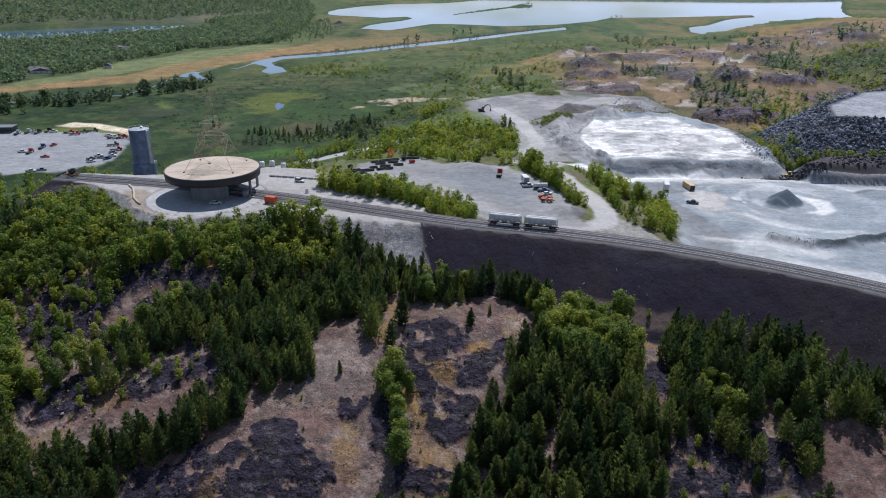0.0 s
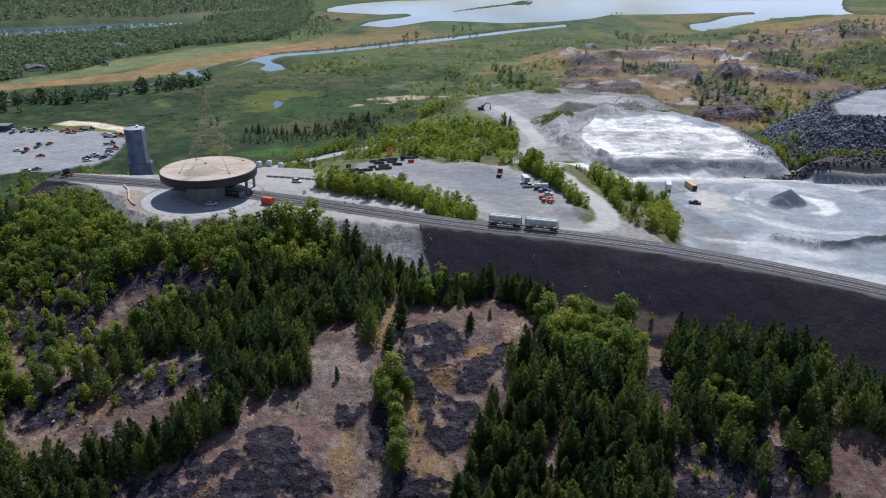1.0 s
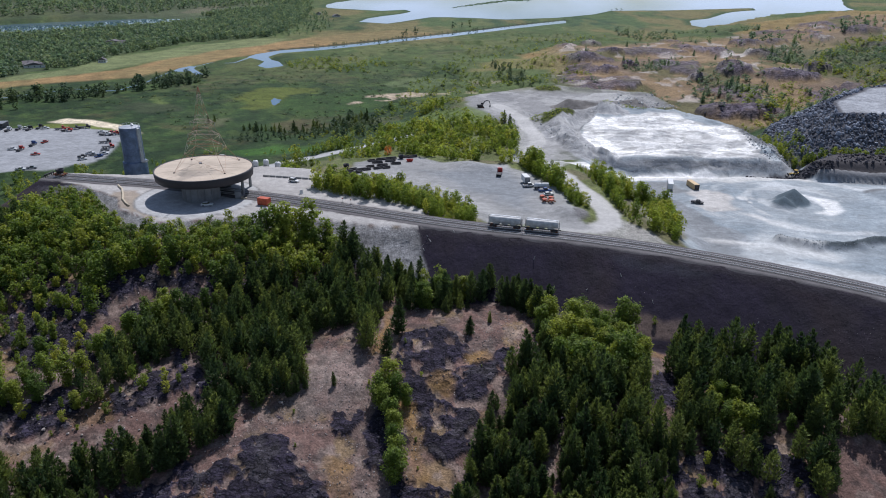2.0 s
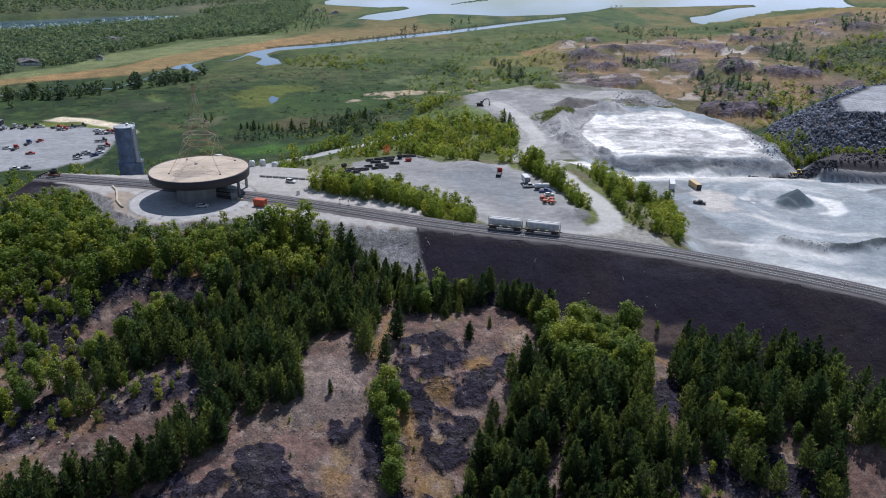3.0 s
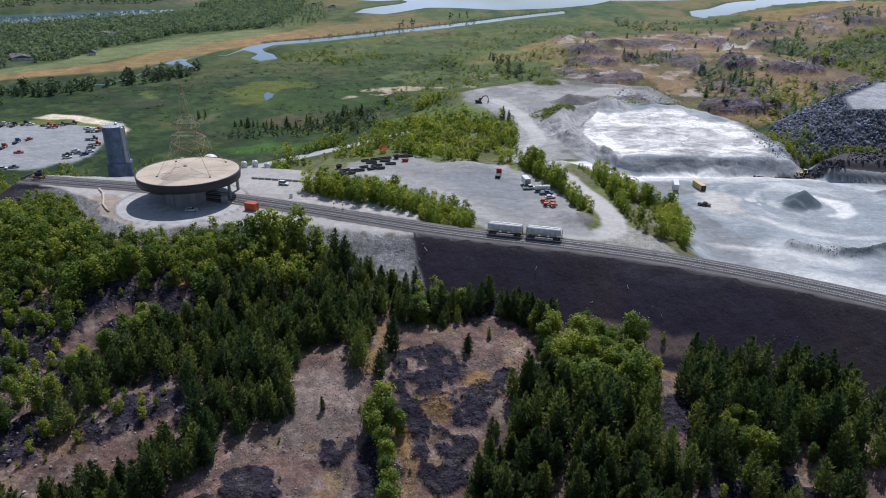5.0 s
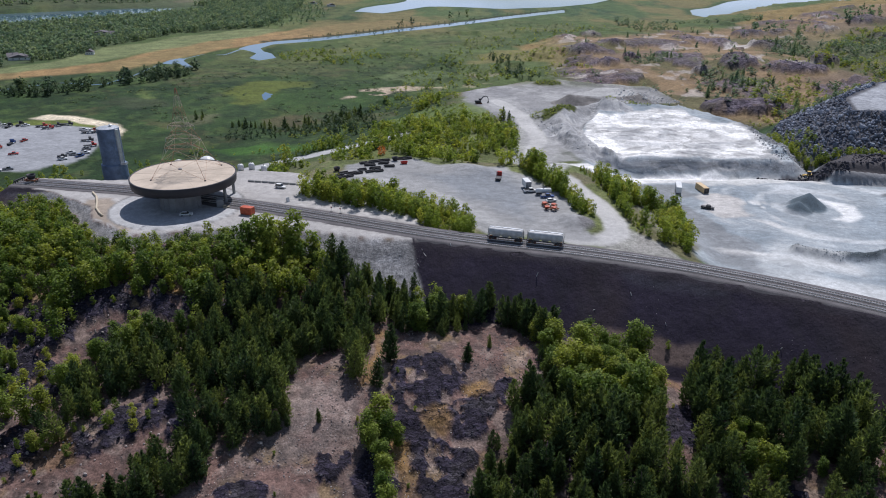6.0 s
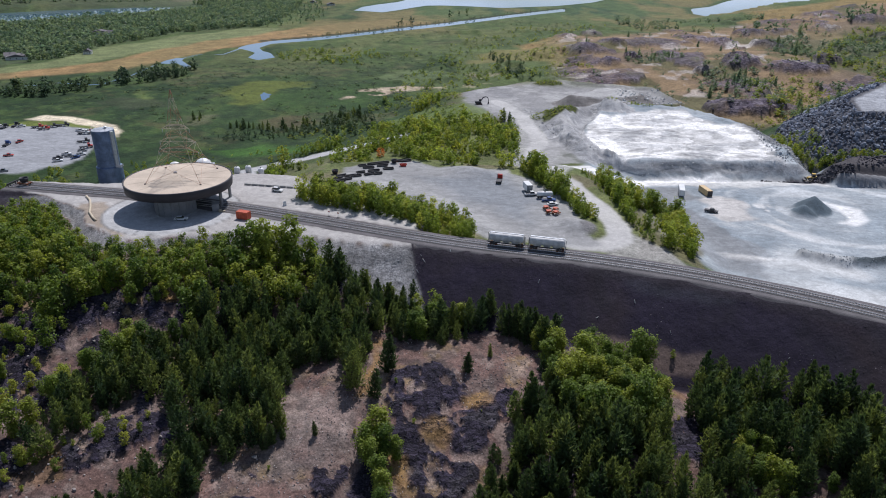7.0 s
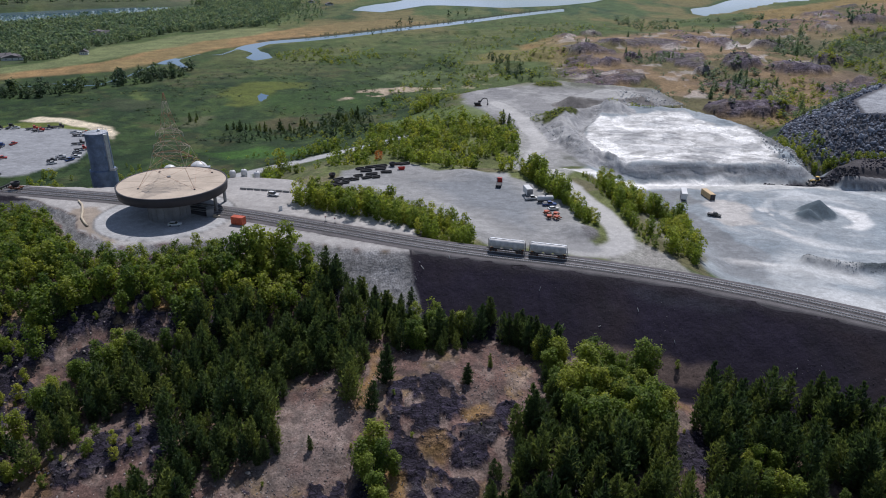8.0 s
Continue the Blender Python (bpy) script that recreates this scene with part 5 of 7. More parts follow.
for n, ((h0, w0), (h1, w1)) in enumerate(zip(levels, levels[1:])):
    thick = 0.06 if n < 3 else 0.05
    section = part("section", Shape(), RED_STEEL if n % 2 == 0 else PALE_STEEL, mast)
    for k in range(4):
        part("leg", Shape().tube([corner(h0, w0, k), corner(h1, w1, k)], thick, 5), RED_STEEL if n % 2 == 0 else PALE_STEEL, section)
        part("brace", Shape().tube([corner(h0, w0, k), corner(h1, w1, k + 1)], thick * 0.55, 4).tube([corner(h0, w0, k + 1), corner(h1, w1, k)], thick * 0.55, 4)
             .tube([corner(h1, w1, k), corner(h1, w1, k + 1)], thick * 0.7, 4), RED_STEEL if n % 2 == 0 else PALE_STEEL, section)
for h, half, deep, paint in ((9.6, 7.2, 1.5, RED_STEEL), (13.6, 6.4, 1.2, PALE_STEEL), (18.4, 4.9, 1.0, PALE_STEEL)):
    arm = part("cross_arm", Shape(), paint, mast)
    for side in (-1, 1):
        for y in (-0.8, 0.8):
            part("chord", Shape().tube([(0, y, h + deep), (side * half * 0.55, y * 0.7, h + deep * 0.8), (side * half, 0, h - 0.3)], 0.065, 5).tube([(0, y, h - 0.4), (side * half, 0, h - 0.4)], 0.05, 5), paint, arm)
        part("brace", Shape().tube([(side * half * 0.3, -0.8, h - 0.4), (side * half * 0.5, 0.6, h + deep * 0.85), (side * half * 0.75, 0, h - 0.4)], 0.06, 4), paint, arm)
        part("insulator", Shape().tube([(side * half, 0, h - 0.4), (side * half, 0, h - 1.8)], 0.09, 6), ALUMINIUM, arm)
for k in range(4):
    part("foot", Shape().box(*corner(-0.1, 10.0, k)[:2], -0.1, 0.6, 0.6, 0.35, 0, 0.05), DARK, mast)

# ---- the tall silo beside the tracks ----
silo = thing("silo", "tall blue-grey steel silo with a wider base", "silo", pose(-157.0, 346.0, -28.0))
part("base", Shape().turned([(5.8, -2.6), (5.8, 21.0), (5.0, 21.3)], 40), SILO, silo)
part("shell", Shape().turned([(5.0, 20.8), (5.0, 38.2), (4.85, 38.4)], 40), SILO, silo)
for z in (3, 6, 9, 12, 15, 18, 24, 27, 30, 33, 36.5):
    r = 5.8 if z < 20 else 5.0
    part("hoop", Shape().turned([(r, z), (r + 0.07, z), (r + 0.07, z + 0.16), (r, z + 0.16)], 40, caps=False), SILO, silo)
roof = part("roof", Shape().turned([(5.0, 38.4), (4.9, 38.6), (0.5, 39.1)], 40), ALUMINIUM, silo, "pale metal roof")
part("rail", Shape().turned([(4.75, 39.55), (4.81, 39.55), (4.81, 39.63), (4.75, 39.63)], 32, caps=False), WHITE_PAINT, roof)
for k in range(14):
    a = 2 * math.pi * k / 14
    part("post", Shape().box(4.78 * math.cos(a), 4.78 * math.sin(a), 38.5, 0.08, 0.08, 1.1), WHITE_PAINT, roof)
part("vent", Shape().turned([(0.6, 38.8), (0.6, 39.7), (0.8, 39.8), (0.1, 40.1)], 14, 1.2, 0.5), ALUMINIUM, roof)
part("duct", Shape().box(4.6, -1.9, 21.0, 1.5, 1.8, 17.2, -22, 0.08), ALUMINIUM, silo, "bright boxed duct up the side")
part("door", Shape().box(0.3, -5.8, 0, 1.0, 0.12, 2.1, 0, 0.03), GREY_PAINT, silo)
part("platform", Shape().box(6.0, -2.0, 21.2, 2.4, 2.8, 0.15).box(7.15, -2.0, 21.35, 0.06, 2.8, 1.0).box(6.0, -3.35, 21.35, 2.4, 0.06, 1.0), ALUMINIUM, silo)

# ---- white domed silos and tanks behind the building ----
for x, y, r, top in ((-133.0, 364.0, 3.3, -10.2), (-118.5, 364.0, 4.3, -8.2)):
    foot = float(height(x, y))
    dome = thing("storage_silo", "white storage silo with a rounded top behind the building", "silo", pose(x, y, foot), "storage silos")
    wall = top - foot - 0.9 * r
    part("shell", Shape().turned([(r, -0.5), (r, wall)], 28), WHITE_PAINT, dome, smooth=True)
    part("dome", Shape().turned([(r, wall)] + [(r * math.cos(a), wall + 0.9 * r * math.sin(a)) for a in (0.3, 0.6, 0.9, 1.2, 1.5)], 28), WHITE_PAINT, dome, smooth=True)
    part("ring", Shape().turned([(r + 0.12, wall - 0.3), (r + 0.12, wall), (r, wall + 0.05)], 28, caps=False), CONCRETE, dome)
    if r > 4:
        part("headhouse", Shape().box(4.6, -0.8, wall - 2.0, 2.6, 2.4, 3.6, 12, 0.08), ALUMINIUM, dome, "pale metal headhouse on the shoulder")
for k, x in enumerate((-94.0, -89.5, -84.5)):
    tank = thing("gas_tank", "white upright gas tank on the gravel", "tank", on_land(x + 7.0, 316.5 + 1.4 * k) @ Matrix.Diagonal((1.3, 1.3, 1.45, 1)), "gas tanks")
    part("shell", Shape().turned([(0.4, 0.25), (0.95, 0.4), (1.0, 2.2), (0.8, 2.6), (0.1, 2.75)], 18), WHITE_PAINT, tank, smooth=True)
    part("stand", Shape().turned([(0.8, -0.1), (0.8, 0.3)], 12), DARK, tank)
    part("valve", Shape().turned([(0.16, 2.7), (0.16, 2.95)], 8), DARK, tank)


# ---- houses at the forest's edge ----
def dwelling(x, y, turn, sx, sy):
    h = thing("dwelling", "low grey-roofed house at the forest's edge", "house", on_land(x, y, turn), "houses beyond the marsh")
    part("wall", Shape().box(0, 0, -0.5, sx, sy, 3.8), WHITE_PAINT, h)
    part("roof", Shape().side([(-sx / 2 - 0.6, 3.1), (sx / 2 + 0.6, 3.1), (0, 6.2)], -sy / 2 - 0.6, sy / 2 + 0.6), ROOF_TILE, h)
    for k in (-1, 0, 1):
        w = part("window", Shape().box(k * sx * 0.28, -sy / 2 - 0.03, 1.0, 1.4, 0.1, 1.3), WHITE_PAINT, h)
        part("pane", Shape().box(k * sx * 0.28, -sy / 2 - 0.09, 1.1, 1.15, 0.04, 1.1), GLASS, w)
    part("chimney", Shape().box(sx * 0.2, 0.5, 4.4, 0.7, 0.7, 2.4), CONCRETE, h)


for x, y, turn, sx, sy in ((-478, 822, 20, 22, 13), (-492, 832, -60, 16, 11), (-497, 1066, 10, 27, 15), (-478, 1060, 80, 13, 11), (-421, 868, 15, 9, 7), (-250, 1640, 30, 16, 10), (-300, 1700, 0, 14, 10)):
    dwelling(x, y, turn, sx, sy)
# ---- vehicles and machines ----
def wheel(parent, x, y, r, w):
    tyre = part("tyre", Shape().tube([(x, y - w / 2, r), (x, y - w * 0.42, r), (x, y + w * 0.42, r), (x, y + w / 2, r)], [r * 0.9, r, r, r * 0.9], 14), BLACK, parent)
    part("rim", Shape().tube([(x, y - w * 0.52, r), (x, y + w * 0.52, r)], r * 0.55, 10), ALUMINIUM, tyre)


def car(paint, label, category, suv=False, group=""):
    """A passenger car facing +x."""
    c = thing("car", label, category, group=group)
    h = 1.75 if suv else 1.45
    lower = [(-2.25, 0.35), (2.2, 0.35), (2.28, 0.62), (2.1, 0.86), (1.0, 0.98), (-2.2, 1.0), (-2.32, 0.7)]
    rings = [[(px, y, pz) for px, pz in lower] for y in (-0.82, -0.88, 0.88, 0.82)]
    part("body", Shape().loft(rings), paint, c)
    back = -2.05 if suv else -1.75
    cab = [(back, 0.98), (0.95, 0.98), (0.25, h), (back + 0.35, h)]
    part("glasshouse", Shape().loft([[(px, y * (1 - 0.12 * (pz > 1.2)), pz) for px, pz in cab] for y in (-0.80, 0.80)]), GLASS, c)
    part("roof", Shape().box((0.25 + back + 0.35) / 2, 0, h - 0.03, 0.25 - back - 0.3, 1.38, 0.07, 0, 0.03), paint, c)
    for y in (-0.6, 0.6):
        part("headlight", Shape().box(2.2, y, 0.62, 0.12, 0.36, 0.16), ALUMINIUM, c)
        part("tail_light", Shape().box(-2.27, y, 0.7, 0.1, 0.3, 0.16), RED_PAINT, c)
    for x in (-1.4, 1.4):
        for y in (-0.8, 0.8):
            wheel(c, x, y, 0.33, 0.22)
    return c


def pickup(paint, label, group=""):
    c = thing("pickup_truck", label, "pickup truck", group=group)
    part("body", Shape().side([(-2.8, 0.5), (2.75, 0.5), (2.8, 0.95), (1.5, 1.12), (0.9, 1.12), (-0.7, 1.12), (-2.8, 1.1)], -0.95, 0.95), paint, c)
    part("cab", Shape().loft([[(px, y, pz) for px, pz in ((-0.75, 1.12), (1.35, 1.12), (0.75, 1.85), (-0.6, 1.85))] for y in (-0.85, 0.85)]), GLASS, c)
    part("roof", Shape().box(0.08, 0, 1.84, 1.4, 1.6, 0.07, 0, 0.03), paint, c)
    part("bed", Shape().box(-1.8, 0, 1.08, 1.8, 1.6, 0.06), DARK, c)
    for y in (-0.65, 0.65):
        part("headlight", Shape().box(2.76, y, 0.75, 0.1, 0.4, 0.2), ALUMINIUM, c)
    for x in (-1.75, 1.8):
        for y in (-0.85, 0.85):
            wheel(c, x, y, 0.4, 0.28)
    return c


def tractor_unit(paint, label, group="", bed=True):
    """A road tractor or flatbed lorry facing +x."""
    c = thing("lorry", label, "truck", group=group)
    part("chassis", Shape().box(-0.6, 0, 0.7, 7.2, 0.95, 0.3).box(3.1, 0, 0.5, 0.3, 2.3, 0.45), DARK, c)
    cab = part("cab", Shape().side([(0.6, 0.9), (3.3, 0.9), (3.35, 1.7), (2.1, 1.85), (1.8, 2.9), (0.6, 2.95)], -1.15, 1.15), paint, c)
    part("windscreen", Shape().loft([[(2.14, y, 1.9), (1.86, y, 2.8), (1.80, y, 2.8), (2.06, y, 1.9)] for y in (-1.0, 1.0)]), GLASS, cab)
    for y in (-1.17, 1.17):
        part("side_window", Shape().box(1.25, y, 1.95, 0.8, 0.05, 0.7), GLASS, cab)
    part("exhaust", Shape().tube([(0.45, 0.9, 0.9), (0.45, 0.9, 3.4)], 0.09, 8), ALUMINIUM, c)
    if bed:
        part("deck", Shape().box(-2.1, 0, 1.05, 4.6, 2.3, 0.22, 0, 0.03), DARK, c)
    part("fuel_tank", Shape().tube([(-0.4, -0.95, 0.72), (0.5, -0.95, 0.72)], 0.32, 12), ALUMINIUM, c)
    for x in (-3.3, -2.0, 2.5):
        for y in (-0.98, 0.98):
            wheel(c, x, y, 0.5, 0.32)
    return c


def box_trailer(paint, length, label, category="trailer", legs=True):
    c = thing("box_trailer" if legs else "shipping_container", label, category)
    z = 1.15 if legs else 0.15
    part("body", Shape().box(0, 0, z, length, 2.5, 2.7, 0, 0.04), paint, c)
    for k in range(int(length / 0.9)):
        for y in (-1.27, 1.27):
            part("rib", Shape().box(-length / 2 + 0.45 + 0.9 * k, y, z + 0.1, 0.1, 0.05, 2.5), paint, c)
    part("doors", Shape().box(-length / 2 - 0.02, -0.62, z + 0.1, 0.06, 1.18, 2.5).box(-length / 2 - 0.02, 0.62, z + 0.1, 0.06, 1.18, 2.5), GREY_PAINT if legs else DARK, c)
    if legs:
        part("frame", Shape().box(0, -0.5, 0.85, length - 0.5, 0.15, 0.3).box(0, 0.5, 0.85, length - 0.5, 0.15, 0.3), DARK, c)
        for x in (-length / 2 + 1.2, -length / 2 + 2.5):
            for y in (-0.95, 0.95):
                wheel(c, x, y, 0.5, 0.45)
        part("landing_gear", Shape().box(length / 2 - 2.0, -0.7, 0, 0.15, 0.15, 1.1).box(length / 2 - 2.0, 0.7, 0, 0.15, 0.15, 1.1), DARK, c)
    else:
        for x in (-length / 2 + 0.3, length / 2 - 0.3):
            part("skid", Shape().box(x, 0, 0, 0.3, 2.4, 0.2), DARK, c)
    return c


def tank_trailer():
    c = thing("tank_trailer", "white tank trailer parked on the gravel", "trailer")
    part("tank", Shape().tube([(-3.2, 0, 1.9), (-3.0, 0, 1.9), (3.0, 0, 1.9), (3.2, 0, 1.9)], [0.75, 1.0, 1.0, 0.75], 20), WHITE_PAINT, c, smooth=True)
    part("frame", Shape().box(0, -0.5, 0.75, 6.4, 0.15, 0.3).box(0, 0.5, 0.75, 6.4, 0.15, 0.3), DARK, c)
    part("manhole", Shape().turned([(0.35, 2.85), (0.35, 3.05), (0.1, 3.1)], 12), DARK, c)
    for x in (-2.4, -1.2):
        for y in (-0.9, 0.9):
            wheel(c, x, y, 0.48, 0.4)
    part("landing_gear", Shape().box(2.2, -0.6, 0, 0.15, 0.15, 1.0).box(2.2, 0.6, 0, 0.15, 0.15, 1.0), DARK, c)
    return c


def loader(paint, label, category="wheel loader"):
    """A wheel loader facing +x."""
    c = thing("wheel_loader", label, category)
    part("rear_body", Shape().side([(-3.2, 0.9), (-0.6, 0.9), (-0.6, 2.0), (-2.9, 2.1), (-3.3, 1.8)], -1.0, 1.0), paint, c)
    cab = part("cab", Shape().loft([[(sx * w - 0.3, sy * w, z) for sx, sy in ((-1, -1), (1, -1), (1, 1), (-1, 1))] for w, z in ((0.8, 1.9), (0.82, 2.4), (0.7, 3.3))]), GLASS, c)
    part("cab_roof", Shape().box(-0.3, 0, 3.3, 1.7, 1.7, 0.14, 0, 0.04), paint, cab)
    part("front_frame", Shape().box(1.1, 0, 0.8, 2.2, 1.2, 0.9, 0, 0.1), paint, c)
    for y in (-0.6, 0.6):
        part("arm", Shape().tube([(0.8, y, 1.6), (2.4, y, 1.3), (3.2, y, 0.6)], 0.17, 6), paint, c)
    part("bucket", Shape().side([(3.0, 0.1), (4.2, 0.05), (4.25, 0.2), (3.3, 0.4), (3.2, 1.2), (3.0, 1.2)], -1.4, 1.4), DARK, c)
    for x in (-2.1, 1.4):
        for y in (-1.05, 1.05):
            wheel(c, x, y, 0.8, 0.55)
    return c


def excavator(paint):
    """A tracked excavator with its arm bent forward."""
    c = thing("excavator", "dark tracked excavator working on the quarry bench", "excavator")
    for y in (-1.2, 1.2):
        track = part("crawler", Shape().side([(-1.9, 0.0), (1.9, 0.0), (2.25, 0.45), (1.9, 0.9), (-1.9, 0.9), (-2.25, 0.45)], y - 0.3, y + 0.3), DARK, c)
        for x in (-1.7, -0.85, 0, 0.85, 1.7):
            part("roller", Shape().tube([(x, y - 0.34, 0.42), (x, y + 0.34, 0.42)], 0.28, 10), RUST, track)
    part("house", Shape().box(-0.4, 0, 1.1, 3.6, 2.6, 1.2, 0, 0.15), paint, c)
    part("counterweight", Shape().box(-2.3, 0, 1.15, 0.7, 2.6, 1.1, 0, 0.2), DARK, c)
    cab = part("cab", Shape().box(0.8, 0.75, 2.2, 1.5, 1.0, 1.1, 0, 0.08), GLASS, c)
    part("cab_roof", Shape().box(0.8, 0.75, 3.3, 1.5, 1.0, 0.08), paint, cab)
    boom = part("boom", Shape().tube([(1.0, -0.3, 2.0), (2.6, -0.3, 4.6), (4.4, -0.3, 5.2), (6.0, -0.3, 4.6)], [0.35, 0.36, 0.32, 0.22], 6), paint, c)
    part("stick", Shape().tube([(5.7, -0.3, 5.0), (6.5, -0.3, 3.0), (6.6, -0.3, 1.6)], [0.26, 0.24, 0.18], 6), paint, boom)
    part("bucket", Shape().side([(6.2, 1.7), (6.9, 1.7), (6.9, 0.9), (6.4, 0.4), (5.8, 0.5), (6.2, 1.0)], -0.9, 0.3), DARK, boom)
    part("ram", Shape().tube([(1.8, -0.3, 2.2), (2.9, -0.3, 4.4)], 0.12, 8), ALUMINIUM, boom)
    return c


def at(ob, x, y, turn, rx=0.0, ry=0.0):
    ob.matrix_basis = on_land(x, y, turn, 0.0, rx, ry)
    return ob


at(car(WHITE_PAINT, "white saloon car parked by the round building", "car"), -91.2, 259.6, 8)
at(car(WHITE_PAINT, "white estate car on the gravel approach", "car", True), -64.0, 291.8, -20)
at(box_trailer(ORANGE_PAINT, 4.6, "rust-red box wagon standing beside the tracks", "wagon", False), -69.5, 262.0, -18)
at(tractor_unit(RED_PAINT, "bright red lorry parked on the gravel yard"), 27.0, 319.0, 80)
at(box_trailer(WHITE_PAINT, 6.0, "white box van body in the gravel yard"), 37.8, 305.5, 100)
at(pickup(WHITE_PAINT, "white pickup parked beside the vans"), 39.0, 300.8, 10)
at(tank_trailer(), 44.0, 297.8, 5)
at(pickup(BLUE_PAINT, "dark blue pickup below the tank trailer"), 45.2, 294.2, 5)
at(car(WHITE_PAINT, "white car at the end of the parked row", "car"), 46.0, 289.0, 15)
at(box_trailer(WHITE_PAINT, 9.5, "white box trailer standing on the quarry floor"), 113.6, 335.0, -105)
at(box_trailer(material("cream_paint", (0.66, 0.47, 0.24), 0.5, grain=0.1, size=1, stain=0.25, stain_size=1.5), 9.0, "cream-yellow shipping container standing on the quarry floor", "container", False), 125.8, 337.5, 97)
at(excavator(DARK), 26.5, 500, 8)
at(loader(YELLOW_PAINT, "yellow wheel loader by the dark bank"), 188.5, 362.0, 170)
at(pickup(DARK, "dark pickup waiting on the quarry floor"), 119.5, 312.0, -30)

# red farm and mining implements laid out in the yard
for k, (x, y, turn) in enumerate(((43.0, 284.0, 20), (46.2, 282.5, 60), (43.4, 279.2, 5), (46.0, 278.6, 40))):
    g = thing("implement", "rusty red implement frame lying in the yard", "implement", on_land(x, y, turn), "implements in the yard")
    part("frame", Shape().box(0, -0.8, 0.5, 3.2, 0.25, 0.3).box(0, 0.8, 0.5, 3.2, 0.25, 0.3).box(1.2, 0, 0.6, 0.25, 1.8, 0.3), RUST, g)
    part("hopper", Shape().loft([[(sx * a - 0.4, sy * b, z) for sx, sy in ((-1, -1), (1, -1), (1, 1), (-1, 1))] for a, b, z in ((0.4, 0.4, 0.7), (0.9, 0.9, 1.6))]), ORANGE_PAINT, g)
    for y in (-1.1, 1.1):
        wheel(g, -0.6, y, 0.45, 0.25)

# black beams and pots laid out in rows at the far edge of the yard
rng = random.Random(77)
IRON = ((-46, 315), (-42.5, 316.5), (-40, 319.5), (-46.5, 328), (-43, 324), (-39, 324), (-35, 329.5), (-31, 327), (-27, 328), (-35.5, 340), (-32.5, 337), (-31, 342.5), (-28, 344), (-25.4, 345), (-21, 345.5), (-23, 335.5), (-19, 348.5), (-15.3, 349), (-26, 340), (-44, 320), (-36, 324.5), (-29.5, 332))
for k, (x, y) in enumerate(IRON):
    if k % 11 == 3:
        s = thing("slag_pot", "black iron slag pot lying in the yard", "slag pot", on_land(x, y, rng.uniform(0, 360)), "iron in the yard")
        part("pot", Shape().turned([(0.5, 0.0), (1.0, 0.25), (1.4, 1.1), (1.55, 1.9), (1.4, 1.9), (1.15, 1.1), (0.7, 0.4)], 16), DARK, s, smooth=True)
        part("lug", Shape().tube([(-1.9, 0, 1.2), (1.9, 0, 1.2)], 0.14, 8), RUST, s)
    else:
        n = rng.uniform(3.4, 5.4)
        s = thing("beam_stack", "stack of black steel beams on timber bearers", "beam stack", on_land(x, y, rng.uniform(8, 32)), "iron in the yard")
        for i in range(3):
            part("beam", Shape().box(rng.uniform(-0.3, 0.3), -0.75 + 0.75 * i, 0.2, n, 0.45, 0.5, 0, 0.05), BLACK, s)
        part("beam", Shape().box(0.2, 0.1, 0.7, n * 0.9, 0.5, 0.4, 3, 0.05), DARK, s)
        for e in (-n * 0.35, n * 0.35):
            part("bearer", Shape().box(e, 0, 0, 0.25, 2.2, 0.2), TIMBER, s)
skip = thing("skip", "small red open skip beside the black beams", "skip", on_land(-16.5, 341.0, 12))
part("tub", Shape().loft([[(sx * a, sy * b, z) for sx, sy in ((-1, -1), (1, -1), (1, 1), (-1, 1))] for a, b, z in ((1.2, 0.7, 0.1), (1.7, 0.9, 1.2), (1.6, 0.8, 1.2), (1.15, 0.6, 0.25))]), RED_PAINT, skip)
for x in (-0.8, 0.8):
    part("runner", Shape().box(x, 0, 0, 0.2, 1.5, 0.14), DARK, skip)

# ---- the lot beyond the silo ----
PAINTS = {"red": RED_PAINT, "white": WHITE_PAINT, "blue": BLUE_PAINT, "grey": GREY_PAINT, "dark": DARK, "orange": ORANGE_PAINT}
made = {}


def parked(kind, colour, x, y, turn):
    m = on_land(x, y, turn)
    if (kind, colour) in made:
        copy_thing(made[kind, colour], m)
        return
    build = {"pickup": pickup, "lorry": tractor_unit}[kind]
    label = {"pickup": "pickup truck parked on the gravel lot", "lorry": "heavy lorry parked on the gravel lot"}[kind]
    ob = build(PAINTS[colour], colour + " " + label, "vehicles on the lot")
    ob.matrix_basis = m
    made[kind, colour] = ob


